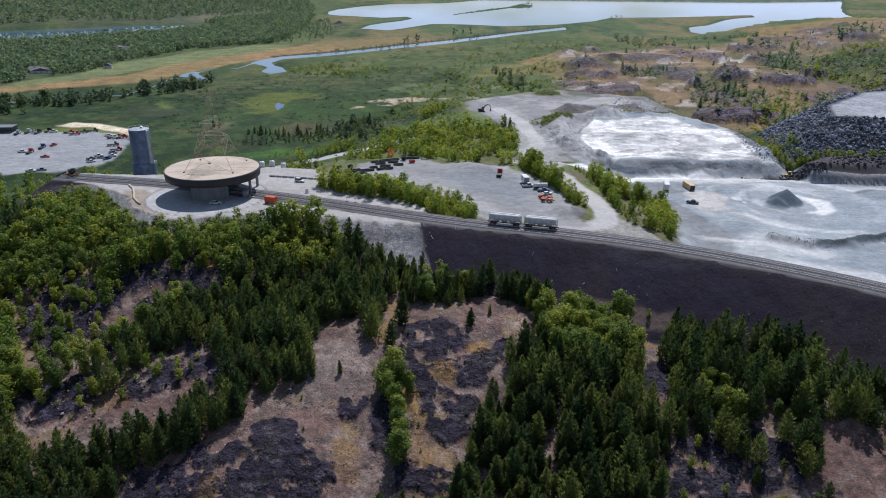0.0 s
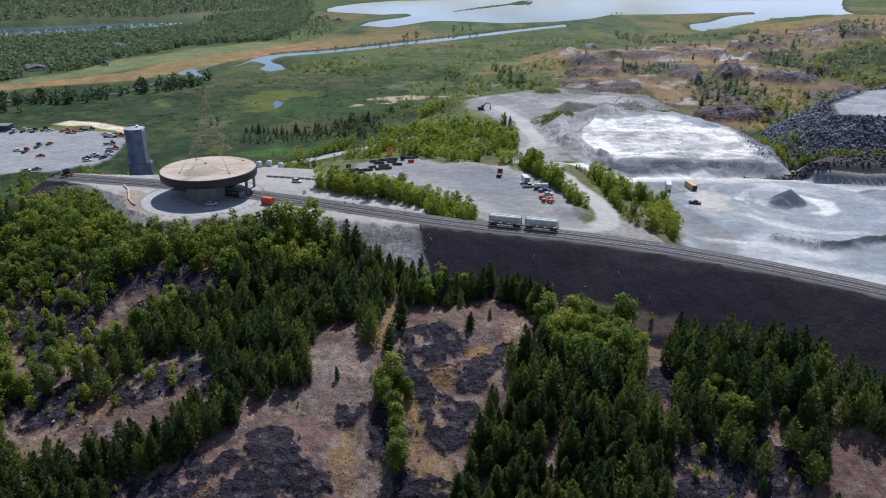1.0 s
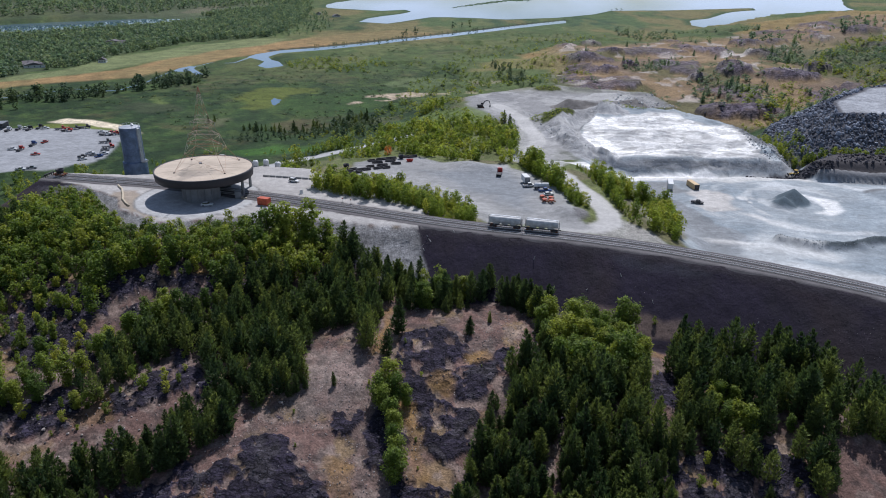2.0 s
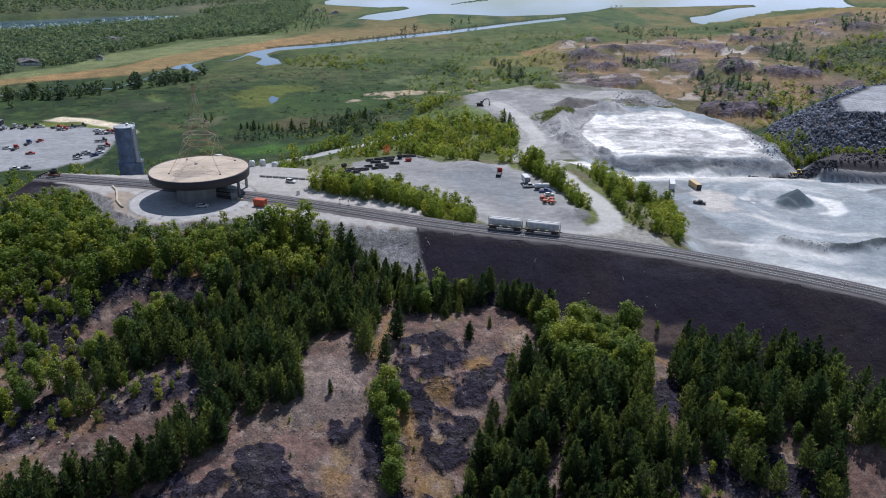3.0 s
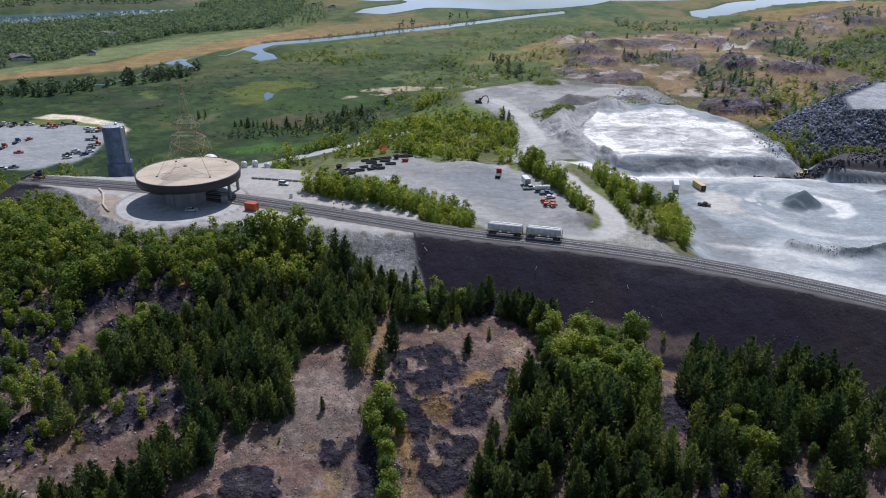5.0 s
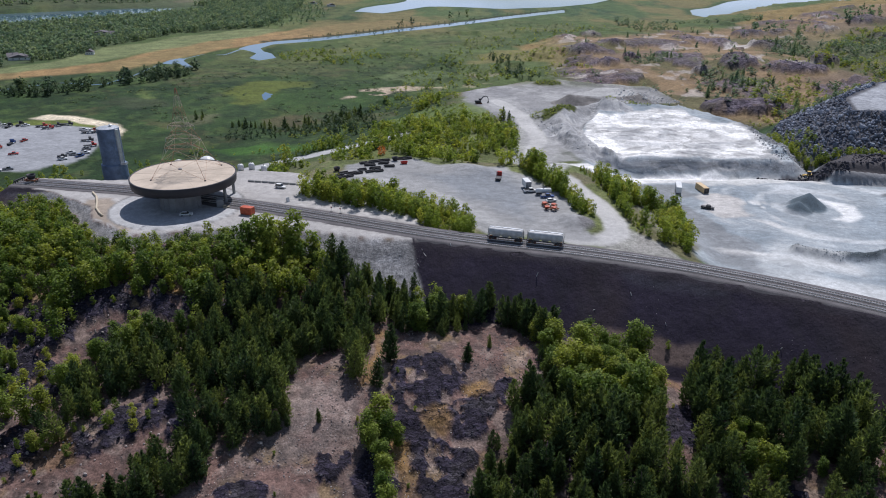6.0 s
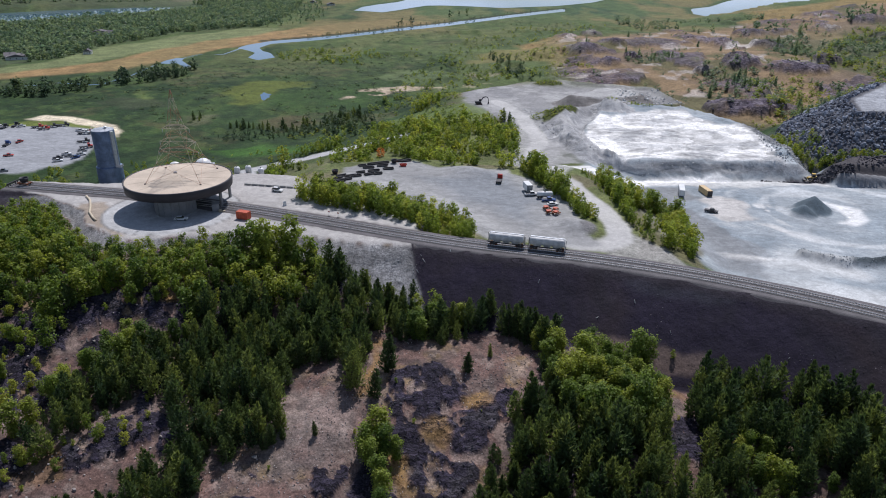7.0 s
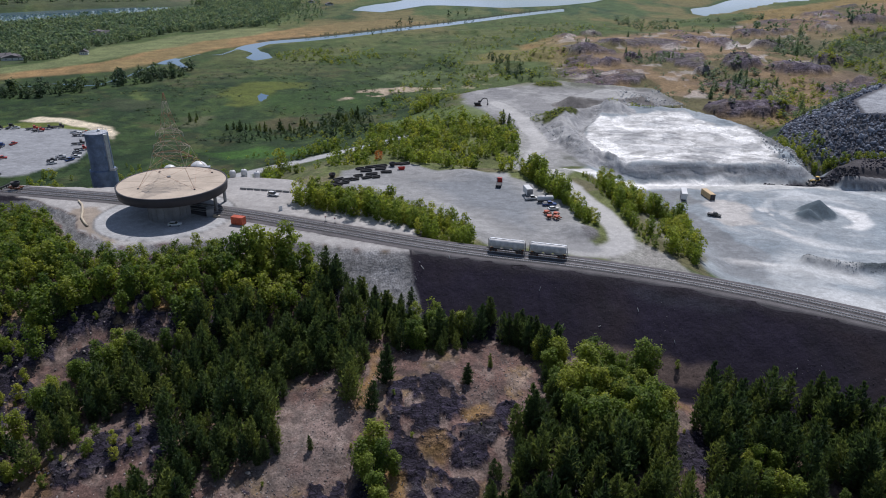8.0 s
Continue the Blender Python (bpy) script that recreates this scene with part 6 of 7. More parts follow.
for kind, colour, x, y, turn in (
        ("lorry", "white", -317, 498, 95), ("lorry", "white", -312, 503, 92), ("pickup", "white", -308, 504, 85), ("lorry", "dark", -304, 502, 92), ("lorry", "dark", -299, 507, 90), ("pickup", "white", -294, 505, 20), ("lorry", "red", -281, 503, 20),
        ("lorry", "red", -274, 498, 18), ("lorry", "dark", -272, 505, 22), ("lorry", "dark", -266, 509, 20), ("pickup", "white", -248, 495, 20), ("lorry", "white", -241, 487, 15), ("lorry", "red", -235, 489, 40), ("pickup", "red", -240, 494, 15), ("lorry", "dark", -231, 466, 20),
        ("lorry", "red", -223, 453, 30), ("pickup", "grey", -222, 445, 25), ("pickup", "white", -219, 437, 20), ("pickup", "grey", -224, 433, 15), ("pickup", "white", -228, 437, 40), ("pickup", "dark", -229, 429, 25), ("pickup", "white", -226, 423, 30), ("pickup", "blue", -219, 430, 60),
        ("lorry", "blue", -276, 457, 95), ("pickup", "red", -272, 464, 80), ("pickup", "white", -283, 445, 10), ("lorry", "red", -277, 444, 95), ("pickup", "red", -261, 433, 20), ("pickup", "white", -251, 399, 15), ("pickup", "grey", -246, 402, 20)):
    parked(kind, colour, x, y, turn)
open_shed = thing("open_shed", "long grey open-fronted shed at the lot's edge", "shed", on_land(-345, 503, 8))
part("roof", Shape().box(0, 0, 4.2, 44, 10, 0.35, 0, 0.05), GREY_PAINT, open_shed)
part("back_wall", Shape().box(0, 4.7, -0.3, 44, 0.25, 4.5), PANEL, open_shed)
for k in range(6):
    part("post", Shape().box(-21 + 8.4 * k, -4.6, -0.3, 0.3, 0.3, 4.5), DARK, open_shed)
# ---- stones ----
def stone_surface(name, dark, light, relief=0.05):
    """Broken rock: every stone of a heap has its own tone."""
    m = material(name, (1, 1, 1), 0.85, grain=0.25, size=0.9, relief=relief, spec=0.3)
    n, link = m.node_tree.nodes, m.node_tree.links.new
    info, geo, add, frac, ramp = (n.new("ShaderNode" + k) for k in ("ObjectInfo", "NewGeometry", "Math", "Math", "ValToRGB"))
    frac.operation = "FRACT"
    link(info.outputs["Random"], add.inputs[0]), link(geo.outputs["Random Per Island"], add.inputs[1]), link(add.outputs[0], frac.inputs[0])
    ramp.color_ramp.elements[0].color, ramp.color_ramp.elements[1].color = (*dark, 1), (*light, 1)
    ramp.color_ramp.elements[1].position = 0.95
    link(frac.outputs[0], ramp.inputs[0])
    for k in n:
        if k.bl_idname == "ShaderNodeVectorMath" and k.operation == "SCALE":
            link(ramp.outputs[0], k.inputs[0])
    return m


HEAP_STONE = stone_surface("heap_stone", (0.030, 0.034, 0.048), (0.30, 0.325, 0.385))
RUBBLE = stone_surface("quarry_rubble", (0.28, 0.28, 0.285), (0.66, 0.66, 0.65))
FIELD_STONE = stone_surface("field_stone", (0.095, 0.078, 0.073), (0.40, 0.35, 0.325))
CRAG_STONE = stone_surface("crag_stone", (0.018, 0.018, 0.025), (0.080, 0.075, 0.092))
CLINKER = stone_surface("clinker", (0.016, 0.013, 0.018), (0.075, 0.062, 0.064))


def stone_form(seed):
    """A rough angular block about one metre across: a dented twenty-sided body."""
    rng = random.Random(seed)
    g = (1 + 5 ** 0.5) / 2
    pts = [(-1, g, 0), (1, g, 0), (-1, -g, 0), (1, -g, 0), (0, -1, g), (0, 1, g), (0, -1, -g), (0, 1, -g), (g, 0, -1), (g, 0, 1), (-g, 0, -1), (-g, 0, 1)]
    faces = [(0, 11, 5), (0, 5, 1), (0, 1, 7), (0, 7, 10), (0, 10, 11), (1, 5, 9), (5, 11, 4), (11, 10, 2), (10, 7, 6), (7, 1, 8),
             (3, 9, 4), (3, 4, 2), (3, 2, 6), (3, 6, 8), (3, 8, 9), (4, 9, 5), (2, 4, 11), (6, 2, 10), (8, 6, 7), (9, 8, 1)]
    k = (rng.uniform(0.7, 1.2), rng.uniform(0.55, 0.95), rng.uniform(0.45, 0.8))
    verts = []
    for p in pts:
        r = rng.uniform(0.72, 1.12) * 0.28
        verts.append([p[i] * r * k[i] for i in range(3)])
    return np.array(verts), np.array(faces)


FORMS = [stone_form(500 + k) for k in range(9)]


def turn_matrix(rng):
    q = rng.normal(size=4)
    w, x, y, z = q / np.linalg.norm(q)
    return np.array([[1 - 2 * (y * y + z * z), 2 * (x * y - z * w), 2 * (x * z + y * w)], [2 * (x * y + z * w), 1 - 2 * (x * x + z * z), 2 * (y * z - x * w)], [2 * (x * z - y * w), 2 * (y * z + x * w), 1 - 2 * (x * x + y * y)]])


def stone_mass(name, places, mat, parent, seed, lift=0.12):
    """Many stones in one mesh: places are x, y, size."""
    rng = np.random.RandomState(seed)
    xy = np.array(places)
    z = height(xy[:, 0], xy[:, 1])
    verts, faces, k = [], [], 0
    for (x, y, s), h in zip(places, z):
        v, f = FORMS[rng.randint(len(FORMS))]
        verts.append(v @ turn_matrix(rng).T * s + np.array([x, y, h + lift * s]))
        faces.append(f + k)
        k += len(v)
    me = bpy.data.meshes.new(name)
    me.from_pydata(np.concatenate(verts).tolist(), [], np.concatenate(faces).tolist())
    me.materials.append(mat)
    ob = new(name, me)
    ob.parent = parent
    return tagged(ob, kind="stuff")


# the great heap of blasted rock
heap = thing("rock_heap", "tall heap of dark blue-grey blasted rock", "rock heap")
x, y = scatter([(180, 352), (360, 352), (440, 430), (440, 560), (300, 540), (215, 470), (185, 425)], 1.35, 521)
away = outside(MOUND, x, y)
ok = (away > -1.5) & (height(x, y) > -12.5 + 1.5 * fbm(x, y, 9, 2, 523)) & (away < 36) & (outside(BANK, x, y) > 3) & (x > 190)
x, y = x[ok], y[ok]
rng = np.random.RandomState(525)
size = np.clip(rng.lognormal(0.35, 0.45, len(x)), 0.7, 4.0)
order = np.argsort(np.hypot(x - 200, y - 380))
shapes = []
for k, (v, f) in enumerate(FORMS):
    me = bpy.data.meshes.new("boulder")
    me.from_pydata(v.tolist(), [], f.tolist())
    me.materials.append(HEAP_STONE)
    shapes.append(me)
ground_z = height(x, y)
for n, k in enumerate(order[:290]):
    ob = part("boulder", shapes[n % len(shapes)], HEAP_STONE, heap)
    ob.matrix_basis = pose(x[k], y[k], ground_z[k] + 0.15 * size[k], rng.uniform(0, 360), rng.uniform(0, 360), rng.uniform(0, 360)) @ Matrix.Diagonal((size[k],) * 3 + (1,))
stone_mass("boulder_mass", [(x[k], y[k], size[k]) for k in order[290:]], HEAP_STONE, heap, 527, 0.15)


def strewn(poly, gap, seed, low, high, thin=0.3, where=None):
    x, y = scatter(poly, gap, seed, thin)
    s = np.random.RandomState(seed).uniform(0, 1, len(x)) ** 2.5 * (high - low) + low
    ok = np.ones(len(x), bool) if where is None else where(x, y)
    return list(zip(x[ok], y[ok], s[ok]))


rubble = thing("quarry_rubble", "pale broken rock along the quarry's edges", "rubble", kind="stuff")
edge = lambda x, y: (np.abs(outside(WHITE, x, y) - 3.0) < 3.6 + 2 * fbm(x, y, 8, 2, 531)) & (height(x, y) > -15.5) & (along(APPROACH, x, y) > 7)
stone_mass("rocks", strewn([(70, 356), (215, 356), (215, 440), (172, 505), (100, 500), (70, 420)], 1.15, 533, 0.2, 0.7, 0.25, lambda x, y: edge(x, y) & ((x > 166) | (y < 372)))
           + strewn([(80, 375), (182, 375), (186, 366), (80, 366)], 0.7, 534, 0.15, 0.42, 0.3, lambda x, y: height(x, y) > -13.8)
           + strewn([(176, 376), (196, 370), (200, 420), (186, 436), (180, 405)], 1.25, 538, 0.4, 1.7, 0.2) + strewn([(64, 440), (72, 430), (73, 395), (84, 372), (76, 372), (66, 400)], 1.8, 544, 0.3, 1.3, 0.45)
           + strewn([(40, 430), (80, 400), (80, 470), (55, 490)], 2.2, 535, 0.6, 1.8, 0.5, lambda x, y: np.abs(along(ROAD, x, y) - 8.5) < 2.0)
           + strewn([(120, 486), (170, 492), (170, 560), (120, 520)], 2.2, 537, 0.6, 2.2, 0.5), RUBBLE, rubble, 539)
broken = thing("bank_stones", "grey-green broken stones along a low bank", "rubble", kind="stuff")
stone_mass("rocks", strewn([(136, 272), (136, 262), (148, 254), (174, 258), (192, 264), (192, 275), (160, 265)], 0.7, 560, 0.2, 0.65, 0.3, lambda x, y: along([(138, 266), (148, 259), (160, 259), (172, 264), (190, 269)], x, y) < 3.2 + 2 * fbm(x, y, 4, 2, 562)), stone_surface("bank_stone", (0.055, 0.07, 0.08), (0.26, 0.30, 0.32)), broken, 561)
ledge = thing("dark_ledge", "broken dark rock ledge below the yellow loader", "rubble", kind="stuff")
stone_mass("rocks", strewn([(160, 360), (180, 357), (204, 352), (206, 359), (180, 363)], 0.95, 541, 0.8, 2.2, 0.1)
           + strewn([(206, 358), (330, 346), (330, 374), (218, 376)], 1.7, 542, 0.8, 2.6, 0.2), CRAG_STONE, ledge, 543)

uplands = thing("upland_rocks", "broken purple-grey rock on the upland knolls", "rocks", kind="stuff")
stone_mass("blocks", strewn([(130, 560), (230, 500), (480, 640), (640, 980), (640, 1100), (420, 1060), (190, 1060), (120, 840)], 5.0, 571, 0.8, 3.2, 0.5, lambda x, y: knoll(x, y) > 0.75), stone_surface("knoll_stone", (0.085, 0.072, 0.095), (0.28, 0.25, 0.29)), uplands, 573, 0.0)

# stones lying about on the hill, and rock broken out of the crags
field = thing("field_stones", "pale loose stones scattered over the bare hill", "stones", kind="stuff")
bare = [(-80, 112), (-20, 112), (30, 150), (34, 205), (-20, 212), (-40, 170)]
stone_mass("stones", strewn(bare, 0.72, 545, 0.10, 0.62, 0.3, lambda x, y: (outcrop(x, y) < 0.35) & (fbm(x, y, 9, 3, 546) > -0.12)) + strewn([(-140, 140), (-60, 140), (-60, 225), (-140, 228)], 2.2, 547, 0.3, 1.2, 0.4), FIELD_STONE, field, 549)
crags = thing("crag_blocks", "dark blocks broken from the crags on the hill", "rocks", kind="stuff")
stone_mass("blocks", strewn([(-140, 112), (120, 112), (120, 150), (30, 205), (-140, 228)], 1.0, 551, 0.25, 1.0, 0.4, lambda x, y: outcrop(x, y) > 0.8), CRAG_STONE, crags, 553, 0.0)
boulder = thing("pale_boulder", "single pale boulder resting on bare gravelly soil", "boulder", on_land(-41.0, 157.6))
me = bpy.data.meshes.new("stone")
me.from_pydata((FORMS[3][0] * 1.7 + np.array([0, 0, 0.3])).tolist(), [], FORMS[3][1].tolist())
part("stone", me, PALE_STONE, boulder)
slope = thing("slag_lumps", "dark clinker lumps strewn on the slag slope", "slag", kind="stuff")
stone_mass("lumps", strewn([(-8, 246), (140, 190), (140, 150), (60, 196), (-8, 216)], 1.1, 555, 0.10, 0.42, 0.3, lambda x, y: (off_rail(x, y) < -7.5) & (height(x, y) > -17)), CLINKER, slope, 557, 0.05)

debris = thing("slope_debris", "pale scraps of stone scattered on the slag slope", "debris", kind="stuff")
stone_mass("scraps", strewn([(-6, 240), (140, 186), (140, 160), (60, 200), (-6, 222)], 1.5, 558, 0.12, 0.4, 0.45, lambda x, y: (off_rail(x, y) < -8.5) & (height(x, y) > -17) & (fbm(x, y, 16, 3, 559) > 0.12)), stone_surface("scrap_stone", (0.10, 0.09, 0.10), (0.46, 0.43, 0.43)), debris, 565, 0.05)
bluff = thing("bluff_stones", "grey broken stone on the steep edge below the pad", "rubble", kind="stuff")
stone_mass("rocks", strewn([(-60, 246), (-36, 246), (-9, 240), (-4, 236), (-8, 220), (-40, 224), (-60, 234)], 1.3, 575, 0.15, 0.55, 0.45, lambda x, y: outside(PAD, x, y) > 0.6), stone_surface("bluff_stone", (0.18, 0.176, 0.176), (0.38, 0.375, 0.37)), bluff, 577, 0.0)

# old posts and scraps of timber on the slag slope
rng = random.Random(91)
BLEACHED = material("bleached_timber", (0.66, 0.64, 0.60), 0.85, grain=0.15, size=0.4)
for k, (x, y, n) in enumerate(((31.8, 221.5, 2.6), (59.5, 211.0, 2.0), (-4.5, 236.0, 2.2), (-3.2, 233.5, 2.4), (-5.5, 230.6, 1.8), (5.0, 235.5, 1.6), (72.0, 205.0, 1.4), (47.5, 209.0, 1.5), (67.5, 201.0, 1.4), (95.0, 188.0, 1.5))):
    post = thing("old_post", "bleached timber post stuck in the slag slope", "post", on_land(x, y, rng.uniform(0, 360), 0.3, rng.uniform(15, 55)), "old posts")
    part("shaft", Shape().box(0, 0, 0, 0.16, 0.16, 0.75 * n, 0, 0.02), BLEACHED, post)

# the pale pipe that lies over the brow of the pad
pipe = thing("drain_pipe", "pale drain pipe lying down the brow of the pad", "pipe")
line = [(-136.5, 283.5), (-133.0, 279.0), (-129.5, 272.0), (-127.0, 266.0), (-123.5, 261.0), (-121.0, 258.0)]
part("pipe", Shape().tube([(px, py, float(height(px, py)) + 0.30) for px, py in line], 0.42, 10), TIMBER, pipe, smooth=True)

# a white folding sign on the gravel by the tracks
sign = thing("folding_sign", "white folding sign standing on the gravel", "sign", on_land(-57.7, 275.8, 30))
for y, lean in ((-0.35, 0.3), (0.35, -0.3)):
    part("board", Shape().loft([[(-0.6, y + lean * k - 0.03, z), (0.6, y + lean * k - 0.03, z), (0.6, y + lean * k + 0.03, z), (-0.6, y + lean * k + 0.03, z)] for k, z in ((0, 0), (1, 1.7))]), WHITE_PAINT, sign)

# low concrete kerb blocks beside the approach
for k in range(9):
    x = -78.0 + 3.0 * k
    block = thing("barrier_block", "pale concrete barrier block beside the approach", "barrier", on_land(x, 299.5 - 0.55 * k, -10), "barrier blocks")
    part("block", Shape().box(0, 0, 0, 2.7, 0.6, 0.75, 0, 0.06), CONCRETE, block)
# ---- trees: templates ----
def pine_crown(seed, h, levels, per, tufts, size, spread=0.22):
    """Whorls of boughs round a leader, set with tufts of needles that point outward and up. Loose triangles."""
    rng, out = random.Random(seed), []
    bend = (rng.uniform(-0.05, 0.05), rng.uniform(-0.05, 0.05))
    lop = rng.uniform(0, 6.28)
    for k in range(levels):
        f = k / (levels - 1)
        z = h * (0.06 + 0.87 * f)
        reach = h * spread * ((1 - f) ** 0.55 * (0.62 + 0.38 * min(1, f * 3 + 0.2)) + 0.06)
        for b in range(per if f < 0.75 else max(4, per - 3)):
            a = 6.2832 * (b + rng.random()) / per
            length = reach * rng.uniform(0.6, 1.18) * (1 + 0.15 * math.cos(a - lop))
            way = Vector((math.cos(a), math.sin(a), rng.uniform(-0.05, 0.3) + 0.4 * f)).normalized()
            foot = Vector((bend[0] * z * f, bend[1] * z * f, z + rng.uniform(-0.035, 0.035) * h))
            for t in range(tufts):
                u = 0.3 + 0.7 * (t + rng.random()) / tufts
                p = foot + way * length * u + Vector((rng.gauss(0, 0.10), rng.gauss(0, 0.10), rng.gauss(0, 0.07))) * length
                tip = (way * 0.55 + Vector((rng.gauss(0, 0.4), rng.gauss(0, 0.4), rng.uniform(0.3, 1.3)))).normalized()
                s = size * h * rng.uniform(0.65, 1.3) * (1.1 - 0.35 * f)
                e = tip.cross(Vector((rng.gauss(0, 0.7), rng.gauss(0, 0.7), 1.0))).normalized()
                out.append((p - e * s * 0.27 - tip * s * 0.4, p + e * s * 0.27 - tip * s * 0.3, p + tip * s * 1.0))
    top = Vector((bend[0] * h, bend[1] * h, h * 1.02))
    for k in range(6):
        a = k * 1.047
        s = Vector((math.cos(a), math.sin(a), 0)) * h * 0.035
        out.append((top - Vector((0, 0, 0.12 * h)) + s, top - Vector((0, 0, 0.11 * h)) - s * 0.4, top + s * 0.8 - Vector((0, 0, 0.03 * h))))
    return np.array([[tuple(c) for c in t] for t in out])


def leafy_crown(seed, h, clumps, leaves, size, wide=0.30, low=0.22):
    """Clumps of leaves on an uneven egg-shaped crown, with gaps between them. Loose triangles."""
    rng, out = random.Random(seed), []
    for c in range(clumps):
        a, u = rng.uniform(0, 2 * math.pi), (c + rng.random()) / clumps
        z = h * (low + (0.94 - low) * u)
        girth = wide * h * math.sin(math.pi * (0.12 + 0.80 * (1 - u) ** 0.8)) * rng.uniform(0.55, 1.1)
        r0 = girth * rng.uniform(0.35, 0.95)
        mid = Vector((math.cos(a) * r0, math.sin(a) * r0, z))
        size_c = h * rng.uniform(0.075, 0.165)
        for k in range(leaves):
            n = Vector((rng.gauss(0, 1), rng.gauss(0, 1), rng.gauss(0.25, 0.8))).normalized()
            p = mid + n * size_c * rng.uniform(0.45, 1.12)
            face = (n + Vector((rng.gauss(0, 0.6), rng.gauss(0, 0.6), rng.gauss(0.9, 0.5)))).normalized()
            e = face.orthogonal().normalized()
            e.rotate(Matrix.Rotation(rng.uniform(0, 6.28), 3, face))
            g = face.cross(e)
            s = size * h * rng.uniform(0.6, 1.25)
            out.append((p - e * s * 0.5, p + e * s * 0.5 + g * s * 0.15, p + g * s * rng.uniform(0.7, 1.1)))
    return np.array([[tuple(c) for c in t] for t in out])


def loose_mesh(name, tris, mat, shade=None):
    """A mesh of loose triangles (n, 3, 3)."""
    n = len(tris)
    me = bpy.data.meshes.new(name)
    me.vertices.add(3 * n), me.loops.add(3 * n), me.polygons.add(n)
    me.vertices.foreach_set("co", np.ascontiguousarray(tris, float).ravel())
    me.loops.foreach_set("vertex_index", np.arange(3 * n, dtype=np.int32))
    me.polygons.foreach_set("loop_start", np.arange(0, 3 * n, 3, dtype=np.int32))
    me.update(calc_edges=True)
    if shade is not None:
        me.attributes.new("tree", "FLOAT", "POINT").data.foreach_set("value", np.repeat(shade, 3))
    me.materials.append(mat)
    return me


def trunk_mesh(seed, h, limbs):
    rng, s = random.Random(seed), Shape()
    s.tube([(0, 0, -0.4), (0.02 * h, 0, 0.3 * h), (0, 0.01 * h, 0.62 * h), (0, 0, 0.95 * h)], [0.020 * h, 0.015 * h, 0.010 * h, 0.003 * h], 6)
    for k in range(limbs):
        a, z = rng.uniform(0, 6.28), h * rng.uniform(0.25, 0.75)
        r = 0.22 * h * (1 - z / h) + 0.05 * h
        s.tube([(0, 0, z), (math.cos(a) * r * 0.5, math.sin(a) * r * 0.5, z + 0.25 * r), (math.cos(a) * r, math.sin(a) * r, z + 0.55 * r)],
               [0.008 * h, 0.006 * h, 0.002 * h], 4)
    me = s.mesh("trunk", True)
    me.materials.append(BARK)
    return me


UNIT = 10.0   # templates are ten metres high
pine_templates, leafy_templates = [], []
for k in range(7):
    tree = thing("pine_tree", "dark green young pine standing on the rocky hill", "pine tree", group="pines on the hill")
    part("trunk", trunk_mesh(300 + k, UNIT, 5), BARK, tree)
    part("crown", loose_mesh("crown", pine_crown(310 + k, UNIT, 14 + k % 3, 9, 14, 0.056, 0.215 + 0.022 * (k % 4)), NEEDLES), NEEDLES, tree)
    pine_templates.append(tree)
for k in range(6):
    tree = thing("birch_tree", "bright green leafy young birch on the rocky hill", "birch tree", group="birches on the hill")
    part("trunk", trunk_mesh(330 + k, UNIT, 9), BARK, tree)
    part("crown", loose_mesh("crown", leafy_crown(340 + k, UNIT, 40 + 3 * k, 42, 0.054, 0.24 + 0.03 * (k % 3), 0.06), LEAVES), LEAVES, tree)
    leafy_templates.append(tree)

# ---- where they stand ----
CLEAR = [[(-20, 203), (-15, 209), (-5, 199), (5, 200), (13, 204), (21, 209), (23, 200), (29, 197), (32, 192), (25, 191), (21, 180), (21, 174), (17, 168), (13, 165), (12, 159), (9, 154), (8, 144), (3, 140), (-3, 134), (-12, 134), (-21, 132), (-22, 116), (-78, 116), (-77, 129),
          (-69, 136), (-59, 141), (-47, 154), (-40, 163), (-37, 168), (-40, 174), (-38, 180), (-35, 187), (-27, 191), (-21, 182), (-18, 190)],
         [(-77, 218), (-76, 212), (-82, 208), (-90, 210), (-93, 208), (-99, 202), (-108, 194), (-110, 190), (-100, 181), (-95, 173), (-104, 175), (-109, 169), (-124, 171), (-140, 197), (-125, 200), (-128, 210), (-120, 206), (-109, 200), (-107, 206), (-102, 210), (-97, 215), (-85, 213)],
         [(-84, 168), (-80, 174), (-74, 178), (-71, 181), (-67, 173), (-66, 166), (-70, 163), (-73, 160), (-73, 156), (-74, 152), (-82, 153), (-89, 150), (-95, 146), (-112, 146), (-116, 155), (-103, 157), (-99, 161), (-96, 161), (-89, 158), (-88, 161), (-84, 165)],
         [(54, 200), (62, 197), (73, 192), (70, 189), (66, 180), (65, 172), (68, 167), (66, 163), (61, 164), (59, 169), (60, 177), (64, 189), (62, 194), (53, 198)], [(56, 120), (59, 141), (63, 145), (71, 147), (75, 141), (76, 120)], [(80, 122), (82, 146), (86, 143), (86, 122)],
         [(94, 122), (98, 142), (104, 144), (112, 140), (108, 122)], [(32, 160), (36, 152), (33, 150)], [(87, 157), (92, 155), (91, 151), (87, 152)], [(38, 207), (43, 204), (41, 197), (37, 198)], [(109, 170), (118, 167), (116, 162), (112, 164)]]



def dump_gap(x, y):
    return np.minimum(np.maximum(np.abs(off_rail(x, y)) - 5.6, -174 - x), outside(PAD, x, y))


